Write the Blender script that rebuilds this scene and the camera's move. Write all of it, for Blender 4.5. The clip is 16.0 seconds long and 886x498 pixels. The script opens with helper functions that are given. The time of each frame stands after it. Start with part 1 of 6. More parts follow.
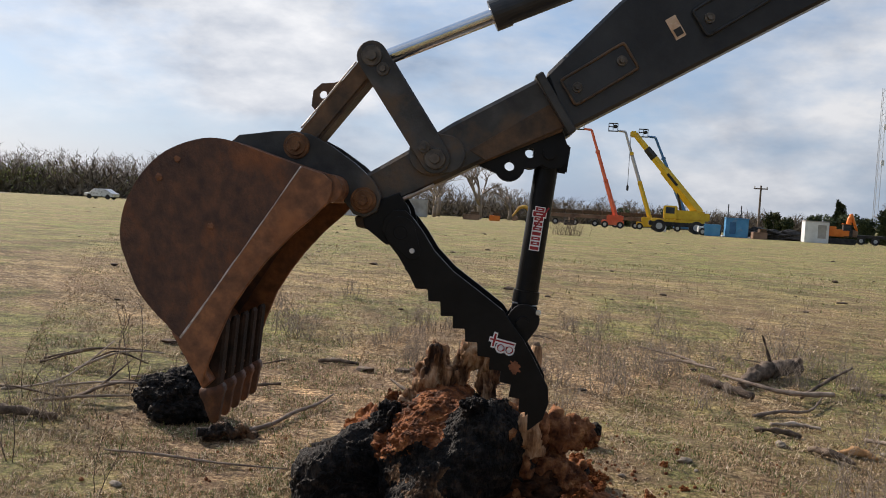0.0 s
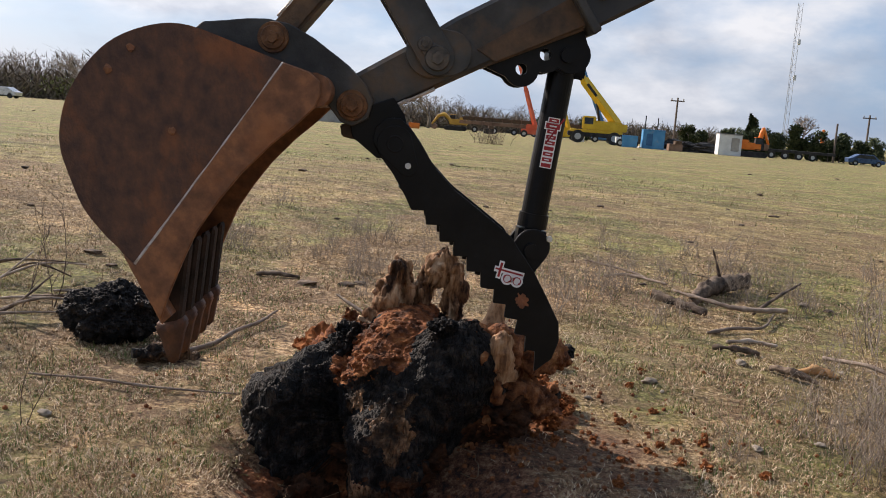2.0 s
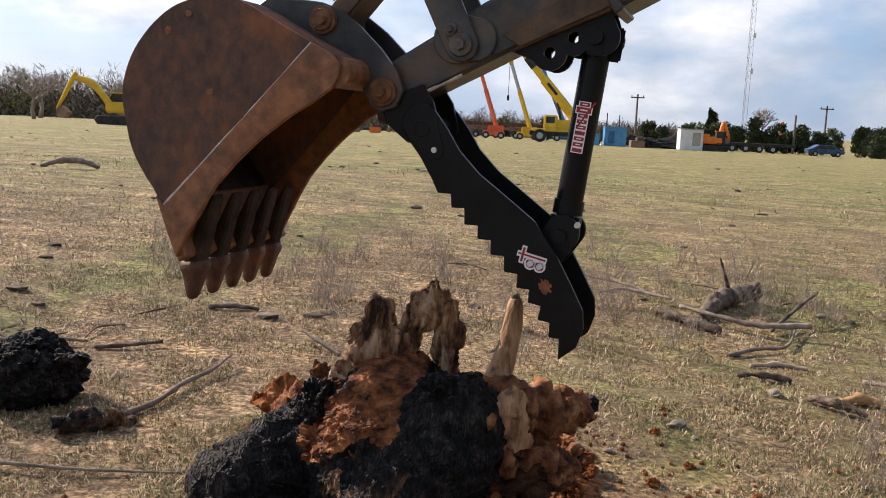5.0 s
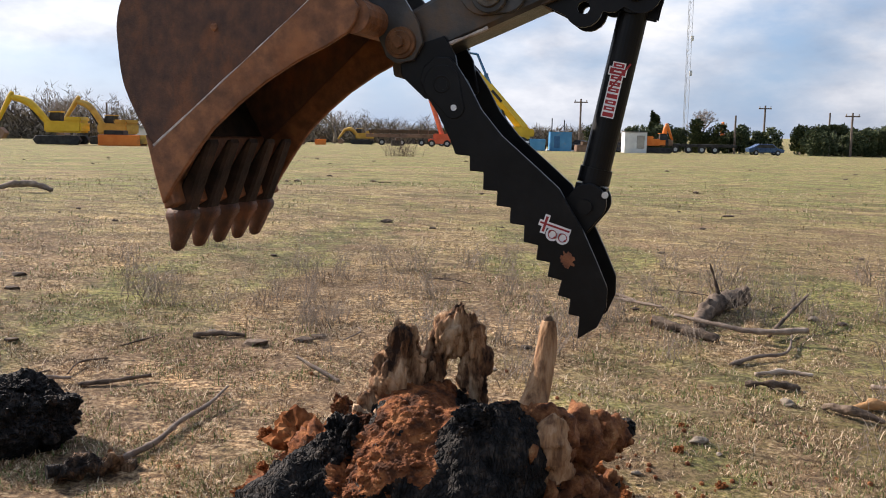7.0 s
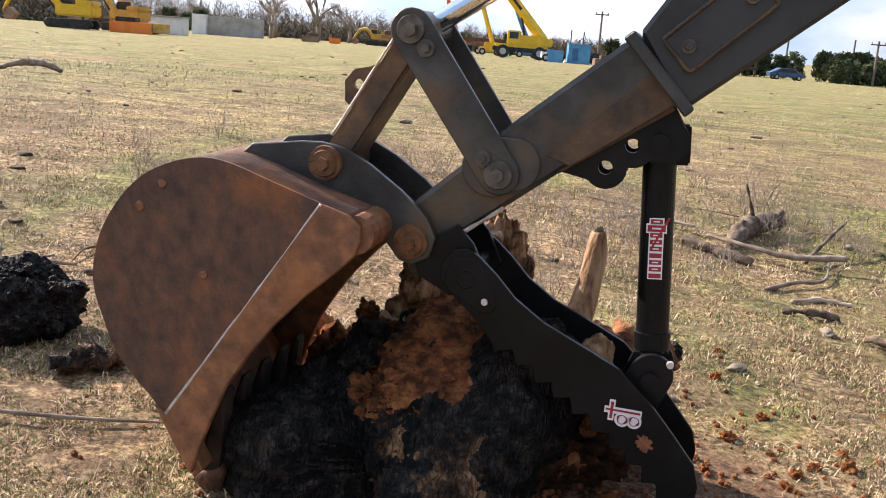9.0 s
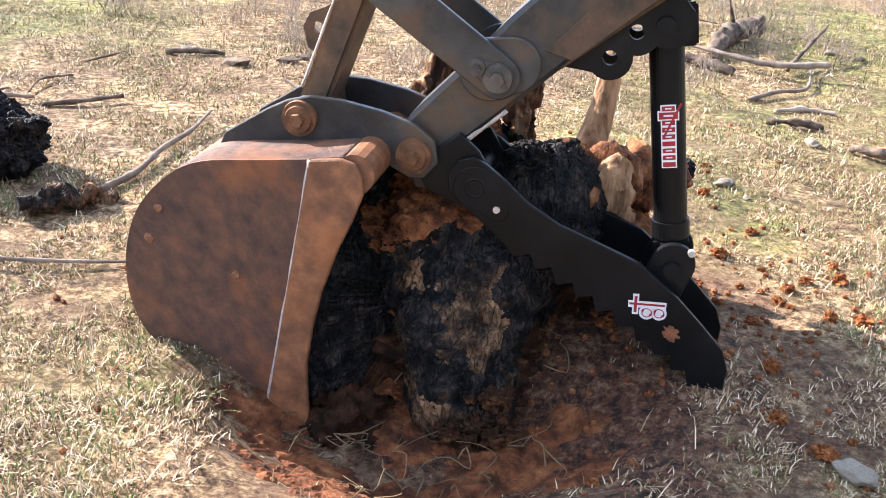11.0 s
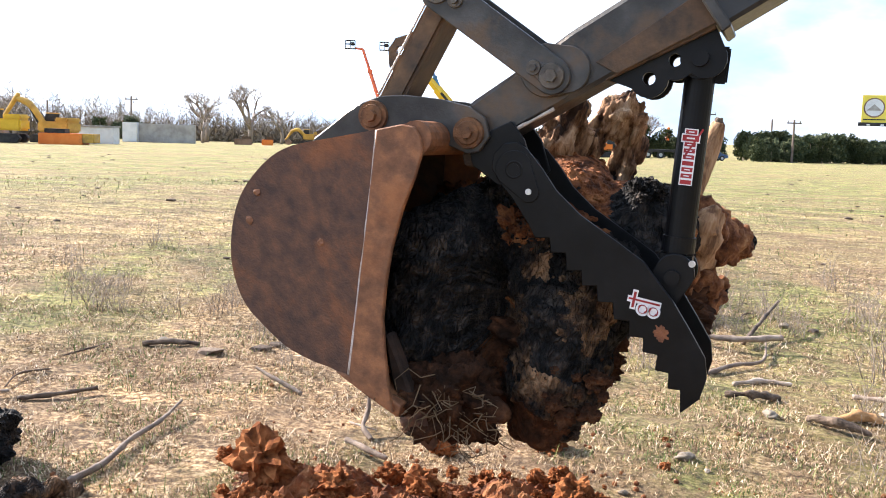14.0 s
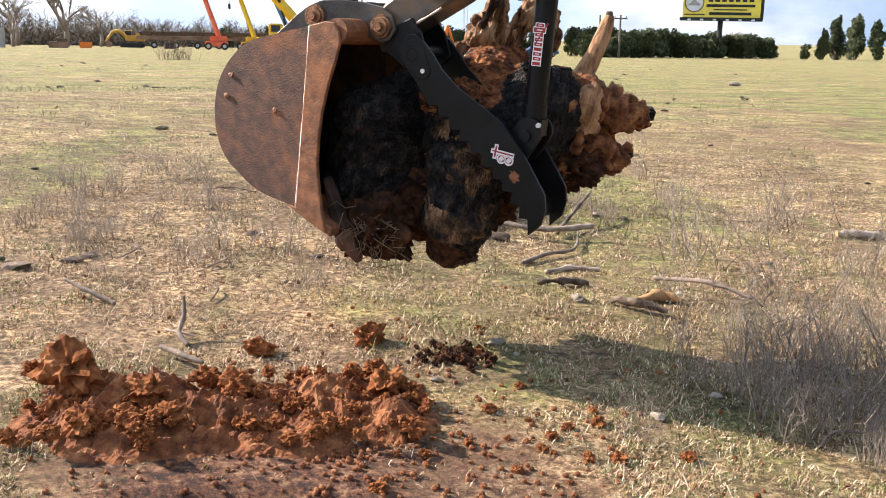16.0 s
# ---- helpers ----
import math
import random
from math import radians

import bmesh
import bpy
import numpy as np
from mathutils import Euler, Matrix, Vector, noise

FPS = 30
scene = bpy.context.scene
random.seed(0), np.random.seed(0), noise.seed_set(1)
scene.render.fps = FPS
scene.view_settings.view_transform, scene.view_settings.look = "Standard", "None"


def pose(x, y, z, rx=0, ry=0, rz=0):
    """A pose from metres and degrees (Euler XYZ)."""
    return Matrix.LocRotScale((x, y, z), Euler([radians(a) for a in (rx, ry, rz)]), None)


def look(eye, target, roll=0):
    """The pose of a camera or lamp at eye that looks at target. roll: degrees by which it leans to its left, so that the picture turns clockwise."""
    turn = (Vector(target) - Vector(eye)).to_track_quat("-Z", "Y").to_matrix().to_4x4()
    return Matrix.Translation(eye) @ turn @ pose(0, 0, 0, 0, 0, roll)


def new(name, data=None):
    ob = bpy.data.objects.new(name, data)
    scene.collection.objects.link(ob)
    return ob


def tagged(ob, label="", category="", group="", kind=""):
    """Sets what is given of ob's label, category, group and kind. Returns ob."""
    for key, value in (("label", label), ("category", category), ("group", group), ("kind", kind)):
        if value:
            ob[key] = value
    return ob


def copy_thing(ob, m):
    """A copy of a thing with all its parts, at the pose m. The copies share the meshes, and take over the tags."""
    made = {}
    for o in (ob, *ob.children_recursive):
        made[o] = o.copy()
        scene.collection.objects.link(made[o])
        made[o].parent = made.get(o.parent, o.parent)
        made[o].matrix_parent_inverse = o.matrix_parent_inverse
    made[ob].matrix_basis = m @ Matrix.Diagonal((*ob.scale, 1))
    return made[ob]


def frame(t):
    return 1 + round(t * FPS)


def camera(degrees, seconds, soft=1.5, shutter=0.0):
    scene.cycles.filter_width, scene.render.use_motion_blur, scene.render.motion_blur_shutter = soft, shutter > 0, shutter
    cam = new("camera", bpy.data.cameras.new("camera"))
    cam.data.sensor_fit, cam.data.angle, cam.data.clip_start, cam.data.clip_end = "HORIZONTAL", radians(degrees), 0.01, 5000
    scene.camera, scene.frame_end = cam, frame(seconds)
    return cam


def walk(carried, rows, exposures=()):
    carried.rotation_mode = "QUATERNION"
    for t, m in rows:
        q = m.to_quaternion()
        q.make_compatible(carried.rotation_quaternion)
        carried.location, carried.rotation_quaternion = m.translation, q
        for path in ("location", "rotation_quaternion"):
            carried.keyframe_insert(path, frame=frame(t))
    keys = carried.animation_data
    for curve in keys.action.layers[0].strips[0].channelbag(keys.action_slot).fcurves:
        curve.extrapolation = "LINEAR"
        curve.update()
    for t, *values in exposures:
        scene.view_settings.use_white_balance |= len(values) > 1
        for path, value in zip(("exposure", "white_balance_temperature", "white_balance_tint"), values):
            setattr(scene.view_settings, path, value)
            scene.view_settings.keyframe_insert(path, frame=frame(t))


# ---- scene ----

import itertools

# ---------------------------------------------------------------- camera
cam = camera(48.68, 16.0, soft=0.95)
PATH = [
    (0, (0.049, -0.085, 1.746), (-0.877, 4.822, 1.503), 3.36),
    (0.5, (0.051, 0.044, 1.723), (-1.238, 4.865, 1.407), 3.64),
    (1, (-0.100, 0.172, 1.723), (-1.209, 5.034, 1.363), 3.24),
    (1.5, (-0.214, 0.233, 1.727), (-0.902, 5.158, 1.204), 3.45),
    (2, (-0.250, 0.292, 1.712), (-0.720, 5.223, 1.030), 4.53),
    (2.5, (-0.264, 0.397, 1.724), (-0.974, 5.315, 1.163), 3.78),
    (3, (-0.207, 0.524, 1.732), (-1.111, 5.418, 1.250), 3.91),
    (3.5, (-0.272, 0.721, 1.722), (-0.902, 5.653, 1.197), 3.96),
    (4, (-0.382, 0.890, 1.705), (-0.863, 5.826, 1.068), 2.69),
    (4.5, (-0.425, 1.035, 1.693), (-0.671, 5.974, 0.957), 2.31),
    (4.7, (-0.429, 1.105, 1.696), (-0.725, 6.053, 1.040), 2.81),
    (6.8, (-0.668, 1.365, 1.711), (-0.735, 6.321, 1.057), 1.32),
    (7, (-0.726, 1.387, 1.714), (-0.755, 6.350, 1.112), 1.17),
    (7.5, (-0.763, 1.431, 1.740), (-0.915, 6.420, 1.436), 2.07),
    (8, (-0.709, 1.530, 1.698), (-1.100, 6.480, 1.112), 2.69),
    (8.5, (-0.741, 1.602, 1.671), (-1.141, 6.490, 0.699), 3.68),
    (9, (-0.841, 1.680, 1.635), (-0.880, 6.565, 0.571), 4.40),
    (9.5, (-0.905, 1.731, 1.595), (-0.591, 6.579, 0.409), 3.89),
    (10, (-0.924, 1.798, 1.626), (-0.570, 6.557, 0.132), 4.11),
    (10.2, (-0.931, 1.807, 1.628), (-0.689, 6.531, 0.007), 4.23),
    (12.3, (-0.904, 1.823, 1.617), (-0.602, 6.362, -0.458), 1.88),
    (12.5, (-0.899, 1.824, 1.626), (-0.529, 6.373, -0.417), 1.98),
    (13, (-0.945, 1.812, 1.688), (-0.491, 6.527, 0.087), 0.58),
    (13.5, (-0.975, 1.778, 1.700), (-0.429, 6.668, 0.812), 1.40),
    (14, (-0.843, 1.679, 1.684), (-0.603, 6.639, 1.101), 1.80),
    (14.5, (-0.693, 1.610, 1.710), (-0.414, 6.549, 0.987), 3.01),
    (15, (-0.702, 1.624, 1.699), (0.184, 6.493, 0.980), 1.53),
    (15.5, (-0.719, 1.626, 1.687), (0.245, 6.441, 0.743), 0.87),
    (16, (-0.717, 1.624, 1.681), (0.324, 6.398, 0.622), 1.10),
]

walk(cam, [(t, look(e, g, r)) for t, e, g, r in PATH],
     exposures=[(0, 0.30, 6500, 11), (2.0, 0.48, 6450, 13), (4.5, 0.68, 6450, 13), (7, 0.68, 6450, 13), (7.5, 0.62, 6450, 13), (8.5, 0.98, 6450, 13), (9.5, 1.52, 6300, 13), (10.0, 1.72, 6100, 13), (12.5, 2.42, 5900, 12), (13.0, 2.45, 5900, 12), (13.5, 2.35, 5950, 12), (14.0, 1.75, 6150, 11), (14.5, 1.2, 6300, 12), (15.0, 1.02, 6350, 12), (15.5, 1.15, 6350, 12), (16, 1.4, 6350, 12)])

# ---------------------------------------------------------------- light
SUN_EL, SUN_AZ = radians(30), radians(-57)          # azimuth from +y, clockwise
sun_way = Vector((math.cos(SUN_EL) * math.sin(SUN_AZ), math.cos(SUN_EL) * math.cos(SUN_AZ), math.sin(SUN_EL)))
sun = new("sun", bpy.data.lights.new("sun", "SUN"))
sun.data.energy, sun.data.angle, sun.data.color = 5.0, radians(0.5), (1.0, 0.87, 0.74)
sun.matrix_world = look(sun_way * 50, (0, 0, 0))


def make_world():
    w = bpy.data.worlds.new("sky")
    scene.world = w
    w.use_nodes = True
    n, l = w.node_tree.nodes, w.node_tree.links
    n.clear()
    out, bg = n.new("ShaderNodeOutputWorld"), n.new("ShaderNodeBackground")
    sky = n.new("ShaderNodeTexSky")
    sky.sky_type, sky.sun_disc = "NISHITA", False
    sky.sun_elevation, sky.sun_rotation = SUN_EL, SUN_AZ
    tc, mp = n.new("ShaderNodeTexCoord"), n.new("ShaderNodeMapping")
    mp.inputs["Scale"].default_value = (1.0, 1.0, 2.3)
    mp.inputs["Location"].default_value = (0.35, 0.1, 0.2)
    l.new(tc.outputs["Generated"], mp.inputs["Vector"])
    n1, n2 = n.new("ShaderNodeTexNoise"), n.new("ShaderNodeTexNoise")
    n1.inputs["Scale"].default_value, n1.inputs["Detail"].default_value, n1.inputs["Roughness"].default_value = 3.2, 9, 0.56
    n2.inputs["Scale"].default_value, n2.inputs["Detail"].default_value, n2.inputs["Roughness"].default_value = 6.0, 7, 0.55
    l.new(mp.outputs["Vector"], n1.inputs["Vector"])
    l.new(mp.outputs["Vector"], n2.inputs["Vector"])
    cover, tone = n.new("ShaderNodeValToRGB"), n.new("ShaderNodeValToRGB")
    cover.color_ramp.elements[0].position, cover.color_ramp.elements[1].position = 0.42, 0.60
    tone.color_ramp.elements[0].position, tone.color_ramp.elements[1].position = 0.30, 0.64
    tone.color_ramp.elements[0].color, tone.color_ramp.elements[1].color = (0.24, 0.30, 0.40, 1), (0.74, 0.75, 0.77, 1)
    l.new(n1.outputs["Fac"], cover.inputs["Fac"])
    l.new(n2.outputs["Fac"], tone.inputs["Fac"])
    dim = n.new("ShaderNodeVectorMath")
    dim.operation = "SCALE"
    dim.inputs["Scale"].default_value = 0.10
    l.new(sky.outputs["Color"], dim.inputs[0])
    haze = n.new("ShaderNodeMix")
    haze.data_type = "RGBA"
    haze.inputs[0].default_value = 0.7
    haze.inputs[7].default_value = (0.25, 0.39, 0.62, 1)
    l.new(dim.outputs["Vector"], haze.inputs[6])
    mix = n.new("ShaderNodeMix")
    mix.data_type = "RGBA"
    l.new(cover.outputs["Color"], mix.inputs[0])
    l.new(haze.outputs[2], mix.inputs[6])
    l.new(tone.outputs["Color"], mix.inputs[7])
    l.new(mix.outputs[2], bg.inputs["Color"])
    # the sky is brightest round the sun
    dot, glow = n.new("ShaderNodeVectorMath"), n.new("ShaderNodeMath")
    dot.operation, glow.operation = "DOT_PRODUCT", "MULTIPLY_ADD"
    dot.inputs[1].default_value = sun_way
    glow.inputs[1].default_value, glow.inputs[2].default_value = 0.40, 0.70
    l.new(tc.outputs["Generated"], dot.inputs[0])
    l.new(dot.outputs["Value"], glow.inputs[0])
    l.new(glow.outputs[0], bg.inputs["Strength"])
    l.new(bg.outputs["Background"], out.inputs["Surface"])


make_world()


# ---------------------------------------------------------------- materials
def mat(name, stops, scale=6.0, rough=0.8, metal=0.0, bump=0.3, fine=60.0, detail=6.0, stretch=(1, 1, 1), spots=None, spot_scale=2.0, spot_range=(0.55, 0.68), island=0.0, bump_scale=None, rand_obj=0.0, bump_dist=0.02, gloss=0.35):
    """stops: (position, rgb) of a noise ramp; spots: a second colour laid over in patches."""
    m = bpy.data.materials.new(name)
    m.use_nodes = True
    n, l = m.node_tree.nodes, m.node_tree.links
    b = n["Principled BSDF"]
    b.inputs["Roughness"].default_value, b.inputs["Metallic"].default_value = rough, metal
    b.inputs["Specular IOR Level"].default_value = gloss
    tc, mp = n.new("ShaderNodeTexCoord"), n.new("ShaderNodeMapping")
    mp.inputs["Scale"].default_value = stretch
    l.new(tc.outputs["Object"], mp.inputs["Vector"])
    vec = mp.outputs["Vector"]

    def tex(s, d=6.0):
        t = n.new("ShaderNodeTexNoise")
        t.inputs["Scale"].default_value, t.inputs["Detail"].default_value, t.inputs["Roughness"].default_value = s, d, 0.6
        l.new(vec, t.inputs["Vector"])
        return t.outputs["Fac"]

    def ramp(fac, st):
        r = n.new("ShaderNodeValToRGB")
        e = r.color_ramp.elements
        while len(e) < len(st):
            e.new(0.5)
        for k, (p, c) in enumerate(st):
            e[k].position, e[k].color = p, (*c, 1)
        l.new(fac, r.inputs["Fac"])
        return r.outputs["Color"]

    fac = tex(scale, detail)
    if not island:                                     # fractal noise keeps near its middle: spread it
        wide = n.new("ShaderNodeMath")
        wide.operation = "MULTIPLY_ADD"
        wide.inputs[1].default_value, wide.inputs[2].default_value = 1.6, -0.3
        l.new(fac, wide.inputs[0])
        fac = wide.outputs[0]
    if island or rand_obj:
        src = n.new("ShaderNodeNewGeometry").outputs["Random Per Island"] if island else n.new("ShaderNodeObjectInfo").outputs["Random"]
        mm = n.new("ShaderNodeMix")
        mm.inputs[0].default_value = island or rand_obj
        l.new(fac, mm.inputs[2])
        l.new(src, mm.inputs[3])
        fac = mm.outputs[0]
    col = ramp(fac, stops)
    if spots:
        msk = ramp(tex(spot_scale, 5.0), [(spot_range[0], (0, 0, 0)), (spot_range[1], (1, 1, 1))])
        mx = n.new("ShaderNodeMix")
        mx.data_type = "RGBA"
        l.new(msk, mx.inputs[0])
        l.new(col, mx.inputs[6])
        mx.inputs[7].default_value = (*spots, 1)
        col = mx.outputs[2]
    l.new(col, b.inputs["Base Color"])
    if bump:
        bp = n.new("ShaderNodeBump")
        bp.inputs["Strength"].default_value, bp.inputs["Distance"].default_value = bump, bump_dist
        l.new(tex(bump_scale or fine, 8.0), bp.inputs["Height"])
        l.new(bp.outputs["Normal"], b.inputs["Normal"])
    rr = n.new("ShaderNodeMapRange")
    rr.inputs["To Min"].default_value, rr.inputs["To Max"].default_value = max(0.02, rough - 0.12), min(1, rough + 0.1)
    l.new(tex(fine * 0.5, 4.0), rr.inputs["Value"])
    l.new(rr.outputs["Result"], b.inputs["Roughness"])
    return m


M_rust = mat("rusty_steel", [(0.22, (0.066, 0.037, 0.028)), (0.45, (0.100, 0.051, 0.034)), (0.60, (0.130, 0.063, 0.038)), (0.85, (0.19, 0.085, 0.045))], 24, 0.62, 0.1, 0.3, 150, 14, stretch=(1, 1, 0.7), spots=(0.30, 0.105, 0.034), spot_scale=4.5, spot_range=(0.52, 0.74))
# darker copy of the rusty steel: shade inside the bucket is put into its colour
M_inner = mat("shade_darkened_bucket_steel", [(0.3, (0.022, 0.016, 0.013)), (0.6, (0.05, 0.032, 0.024)), (0.85, (0.10, 0.05, 0.03))], 8, 0.8, 0.0, 0.3, 70, 8, gloss=0.15)
M_cutter = mat("worn_rusty_edge_steel", [(0.3, (0.1456, 0.0647, 0.0323)), (0.55, (0.2296, 0.1000, 0.0476)), (0.75, (0.3248, 0.1372, 0.0595))], 18, 0.58, 0.1, 0.2, 90, 11, spots=(0.40, 0.14, 0.042), spot_scale=2.6, spot_range=(0.50, 0.76))
M_grey = mat("dark_grey_painted_steel", [(0.3, (0.034, 0.032, 0.031)), (0.55, (0.060, 0.057, 0.054)), (0.8, (0.105, 0.098, 0.092))], 4, 0.38, 0.35, 0.12, 80, 7, spots=(0.135, 0.085, 0.05), spot_scale=4.8, spot_range=(0.52, 0.70))
M_grey2 = mat("smooth_dark_grey_paint", [(0.3, (0.026, 0.026, 0.027)), (0.7, (0.050, 0.050, 0.051))], 3, 0.38, 0.2, 0.06, 80, 5, spots=(0.11, 0.09, 0.075), spot_scale=4, spot_range=(0.66, 0.8))
M_tabrust = mat("brown_rusted_bracket_steel", [(0.3, (0.06, 0.045, 0.035)), (0.6, (0.14, 0.085, 0.05)), (0.85, (0.22, 0.13, 0.07))], 8, 0.6, 0.3, 0.25, 70, 8)
M_black = mat("black_thumb_paint", [(0.35, (0.004, 0.004, 0.0045)), (0.65, (0.008, 0.008, 0.009)), (0.85, (0.016, 0.015, 0.015))], 5, 0.40, 0.0, 0.04, 120, 6, gloss=0.2)
M_scuff = mat("scuffed_rusty_patch", [(0.3, (0.12, 0.05, 0.03)), (0.7, (0.28, 0.11, 0.05))], 20, 0.7, 0.1, 0.3, 90)
M_chrome = mat("chromed_rod", [(0.3, (0.62, 0.62, 0.63)), (0.7, (0.75, 0.75, 0.76))], 4, 0.12, 1.0, 0.0, 60)
M_weld = mat("bright_weld_bead", [(0.3, (0.45, 0.36, 0.30)), (0.7, (0.68, 0.60, 0.54))], 40, 0.5, 0.35, 0.5, 120)
M_bolt = mat("dark_bolt_steel", [(0.3, (0.075, 0.066, 0.058)), (0.7, (0.16, 0.135, 0.11))], 20, 0.5, 0.4, 0.3, 120)
M_boltrust = mat("orange_rusty_bolt", [(0.3, (0.12, 0.058, 0.03)), (0.7, (0.25, 0.12, 0.055))], 25, 0.6, 0.35, 0.4, 120)
M_zinc = mat("zinc_bolt", [(0.3, (0.6, 0.6, 0.6)), (0.7, (0.75, 0.75, 0.75))], 20, 0.35, 0.7, 0.1, 120)
M_white = mat("white_vinyl", [(0.3, (0.72, 0.70, 0.70)), (0.7, (0.82, 0.80, 0.80))], 12, 0.4, 0, 0.02, 90)
M_red = mat("dark_red_vinyl", [(0.3, (0.26, 0.015, 0.02)), (0.7, (0.36, 0.03, 0.035))], 12, 0.4, 0, 0.02, 90)
M_decal_y = mat("faded_warning_label", [(0.3, (0.55, 0.34, 0.2)), (0.7, (0.72, 0.55, 0.4))], 30, 0.6, 0, 0.02, 90)
M_char = mat("charred_bark", [(0.32, (0.0064, 0.0064, 0.0064)), (0.50, (0.0176, 0.0160, 0.0160)), (0.74, (0.0640, 0.0496, 0.0400))], 20, 0.72, 0.0, 0.9, 45, 9, spots=(0.15, 0.075, 0.035), spot_scale=4.5, spot_range=(0.62, 0.74), bump_dist=0.02, gloss=0.18)
M_wood = mat("weathered_bare_wood", [(0.32, (0.030, 0.014, 0.007)), (0.44, (0.18, 0.088, 0.042)), (0.56, (0.40, 0.235, 0.125)), (0.74, (0.64, 0.45, 0.29))], 15, 0.85, 0, 0.9, 40, 10, stretch=(1, 1, 0.30), bump_dist=0.03)
M_rot = mat("rotten_orange_wood", [(0.28, (0.060, 0.020, 0.008)), (0.46, (0.19, 0.068, 0.025)), (0.66, (0.33, 0.14, 0.055)), (0.85, (0.50, 0.27, 0.12))], 14, 0.9, 0, 1.0, 38, 10, bump_dist=0.03)
M_tusk = mat("pale_brown_root_wood", [(0.3, (0.16, 0.08, 0.04)), (0.5, (0.36, 0.20, 0.10)), (0.75, (0.52, 0.33, 0.19))], 22, 0.8, 0, 0.6, 50, 8, stretch=(1.5, 1.5, 0.2), bump_dist=0.02)
M_soil = mat("red_clay_soil", [(0.3, (0.067, 0.023, 0.008)), (0.46, (0.169, 0.055, 0.019)), (0.62, (0.275, 0.102, 0.036)), (0.8, (0.373, 0.172, 0.071))], 13, 0.95, 0, 1.0, 55, 10, bump_dist=0.02, rand_obj=0.15)
M_soilp = mat("red_clay_crust", [(0.32, (0.0713, 0.0238, 0.0076)), (0.48, (0.1840, 0.0594, 0.0190)), (0.62, (0.2852, 0.1015, 0.0323)), (0.8, (0.3783, 0.1577, 0.0560))], 17, 0.95, 0, 1.0, 60, 10, bump_dist=0.02)
M_clod = mat("crumbly_clay_lump", [(0.25, (0.089, 0.029, 0.011)), (0.45, (0.186, 0.064, 0.021)), (0.62, (0.275, 0.102, 0.036)), (0.8, (0.373, 0.172, 0.071))], 1.8, 0.95, 0, 0.6, 5, 10, bump_dist=0.006, gloss=0.1)
M_stick = mat("grey_dead_branch_wood", [(0.3, (0.16, 0.12, 0.095)), (0.55, (0.34, 0.27, 0.21)), (0.8, (0.5, 0.43, 0.36))], 10, 0.9, 0, 0.6, 60, 8, rand_obj=0.4)
M_stick_dark = mat("dark_dead_branch_wood", [(0.3, (0.045, 0.032, 0.024)), (0.55, (0.14, 0.10, 0.072)), (0.8, (0.28, 0.21, 0.15))], 10, 0.9, 0, 0.7, 60, 8)
M_cut = mat("sawn_wood_end", [(0.3, (0.32, 0.17, 0.07)), (0.7, (0.50, 0.30, 0.14))], 20, 0.85, 0, 0.4, 80)
M_twig = mat("dry_grey_weed_stem", [(0.2, (0.14, 0.11, 0.085)), (0.5, (0.26, 0.21, 0.165)), (0.8, (0.38, 0.32, 0.26))], 3, 0.9, 0, 0, 40, 3, island=0.7)
M_root = mat("pale_fine_roots", [(0.3, (0.10, 0.062, 0.032)), (0.7, (0.22, 0.15, 0.085))], 8, 0.9, 0, 0, 40, 3, island=0.5)
M_stone = mat("pale_field_stone", [(0.3, (0.20, 0.165, 0.125)), (0.7, (0.36, 0.31, 0.25))], 12, 0.9, 0, 0.4, 60, rand_obj=0.3)
M_yellow = mat("yellow_machine_paint", [(0.3, (0.62, 0.38, 0.02)), (0.7, (0.74, 0.48, 0.035))], 0.8, 0.45, 0, 0, 8, spots=(0.30, 0.2, 0.06), spot_scale=0.7, spot_range=(0.62, 0.8))
M_dullyellow = mat("dull_ochre_machine_paint", [(0.3, (0.42, 0.24, 0.04)), (0.7, (0.58, 0.36, 0.07))], 0.8, 0.6, 0, 0, 8, spots=(0.2, 0.12, 0.05), spot_scale=0.7, spot_range=(0.55, 0.75))
M_orange = mat("orange_machine_paint", [(0.3, (0.70, 0.17, 0.02)), (0.7, (0.80, 0.24, 0.04))], 0.8, 0.45, 0, 0, 8, spots=(0.4, 0.12, 0.04), spot_scale=0.8, spot_range=(0.62, 0.8))
M_redlift = mat("red_orange_lift_paint", [(0.3, (0.62, 0.11, 0.05)), (0.7, (0.74, 0.17, 0.08))], 0.6, 0.5, 0, 0, 8)
M_blue = mat("blue_paint", [(0.3, (0.06, 0.24, 0.46)), (0.7, (0.11, 0.33, 0.56))], 0.7, 0.45, 0, 0, 8, spots=(0.25, 0.3, 0.36), spot_scale=1.0, spot_range=(0.6, 0.8))
M_liftblue = mat("deep_blue_lift_paint", [(0.3, (0.04, 0.13, 0.28)), (0.7, (0.07, 0.2, 0.38))], 0.7, 0.45, 0, 0, 8)
M_dark = mat("dark_rubber_and_iron", [(0.3, (0.012, 0.012, 0.013)), (0.7, (0.045, 0.042, 0.04))], 2, 0.7, 0, 0, 8)
M_lightbox = mat("white_box_paint", [(0.3, (0.62, 0.63, 0.64)), (0.7, (0.76, 0.77, 0.78))], 0.8, 0.6, 0, 0, 8, spots=(0.45, 0.43, 0.4), spot_scale=0.8, spot_range=(0.6, 0.85))
M_conc = mat("grey_concrete", [(0.3, (0.30, 0.28, 0.26)), (0.7, (0.44, 0.42, 0.39))], 0.8, 0.9, 0, 0, 8)
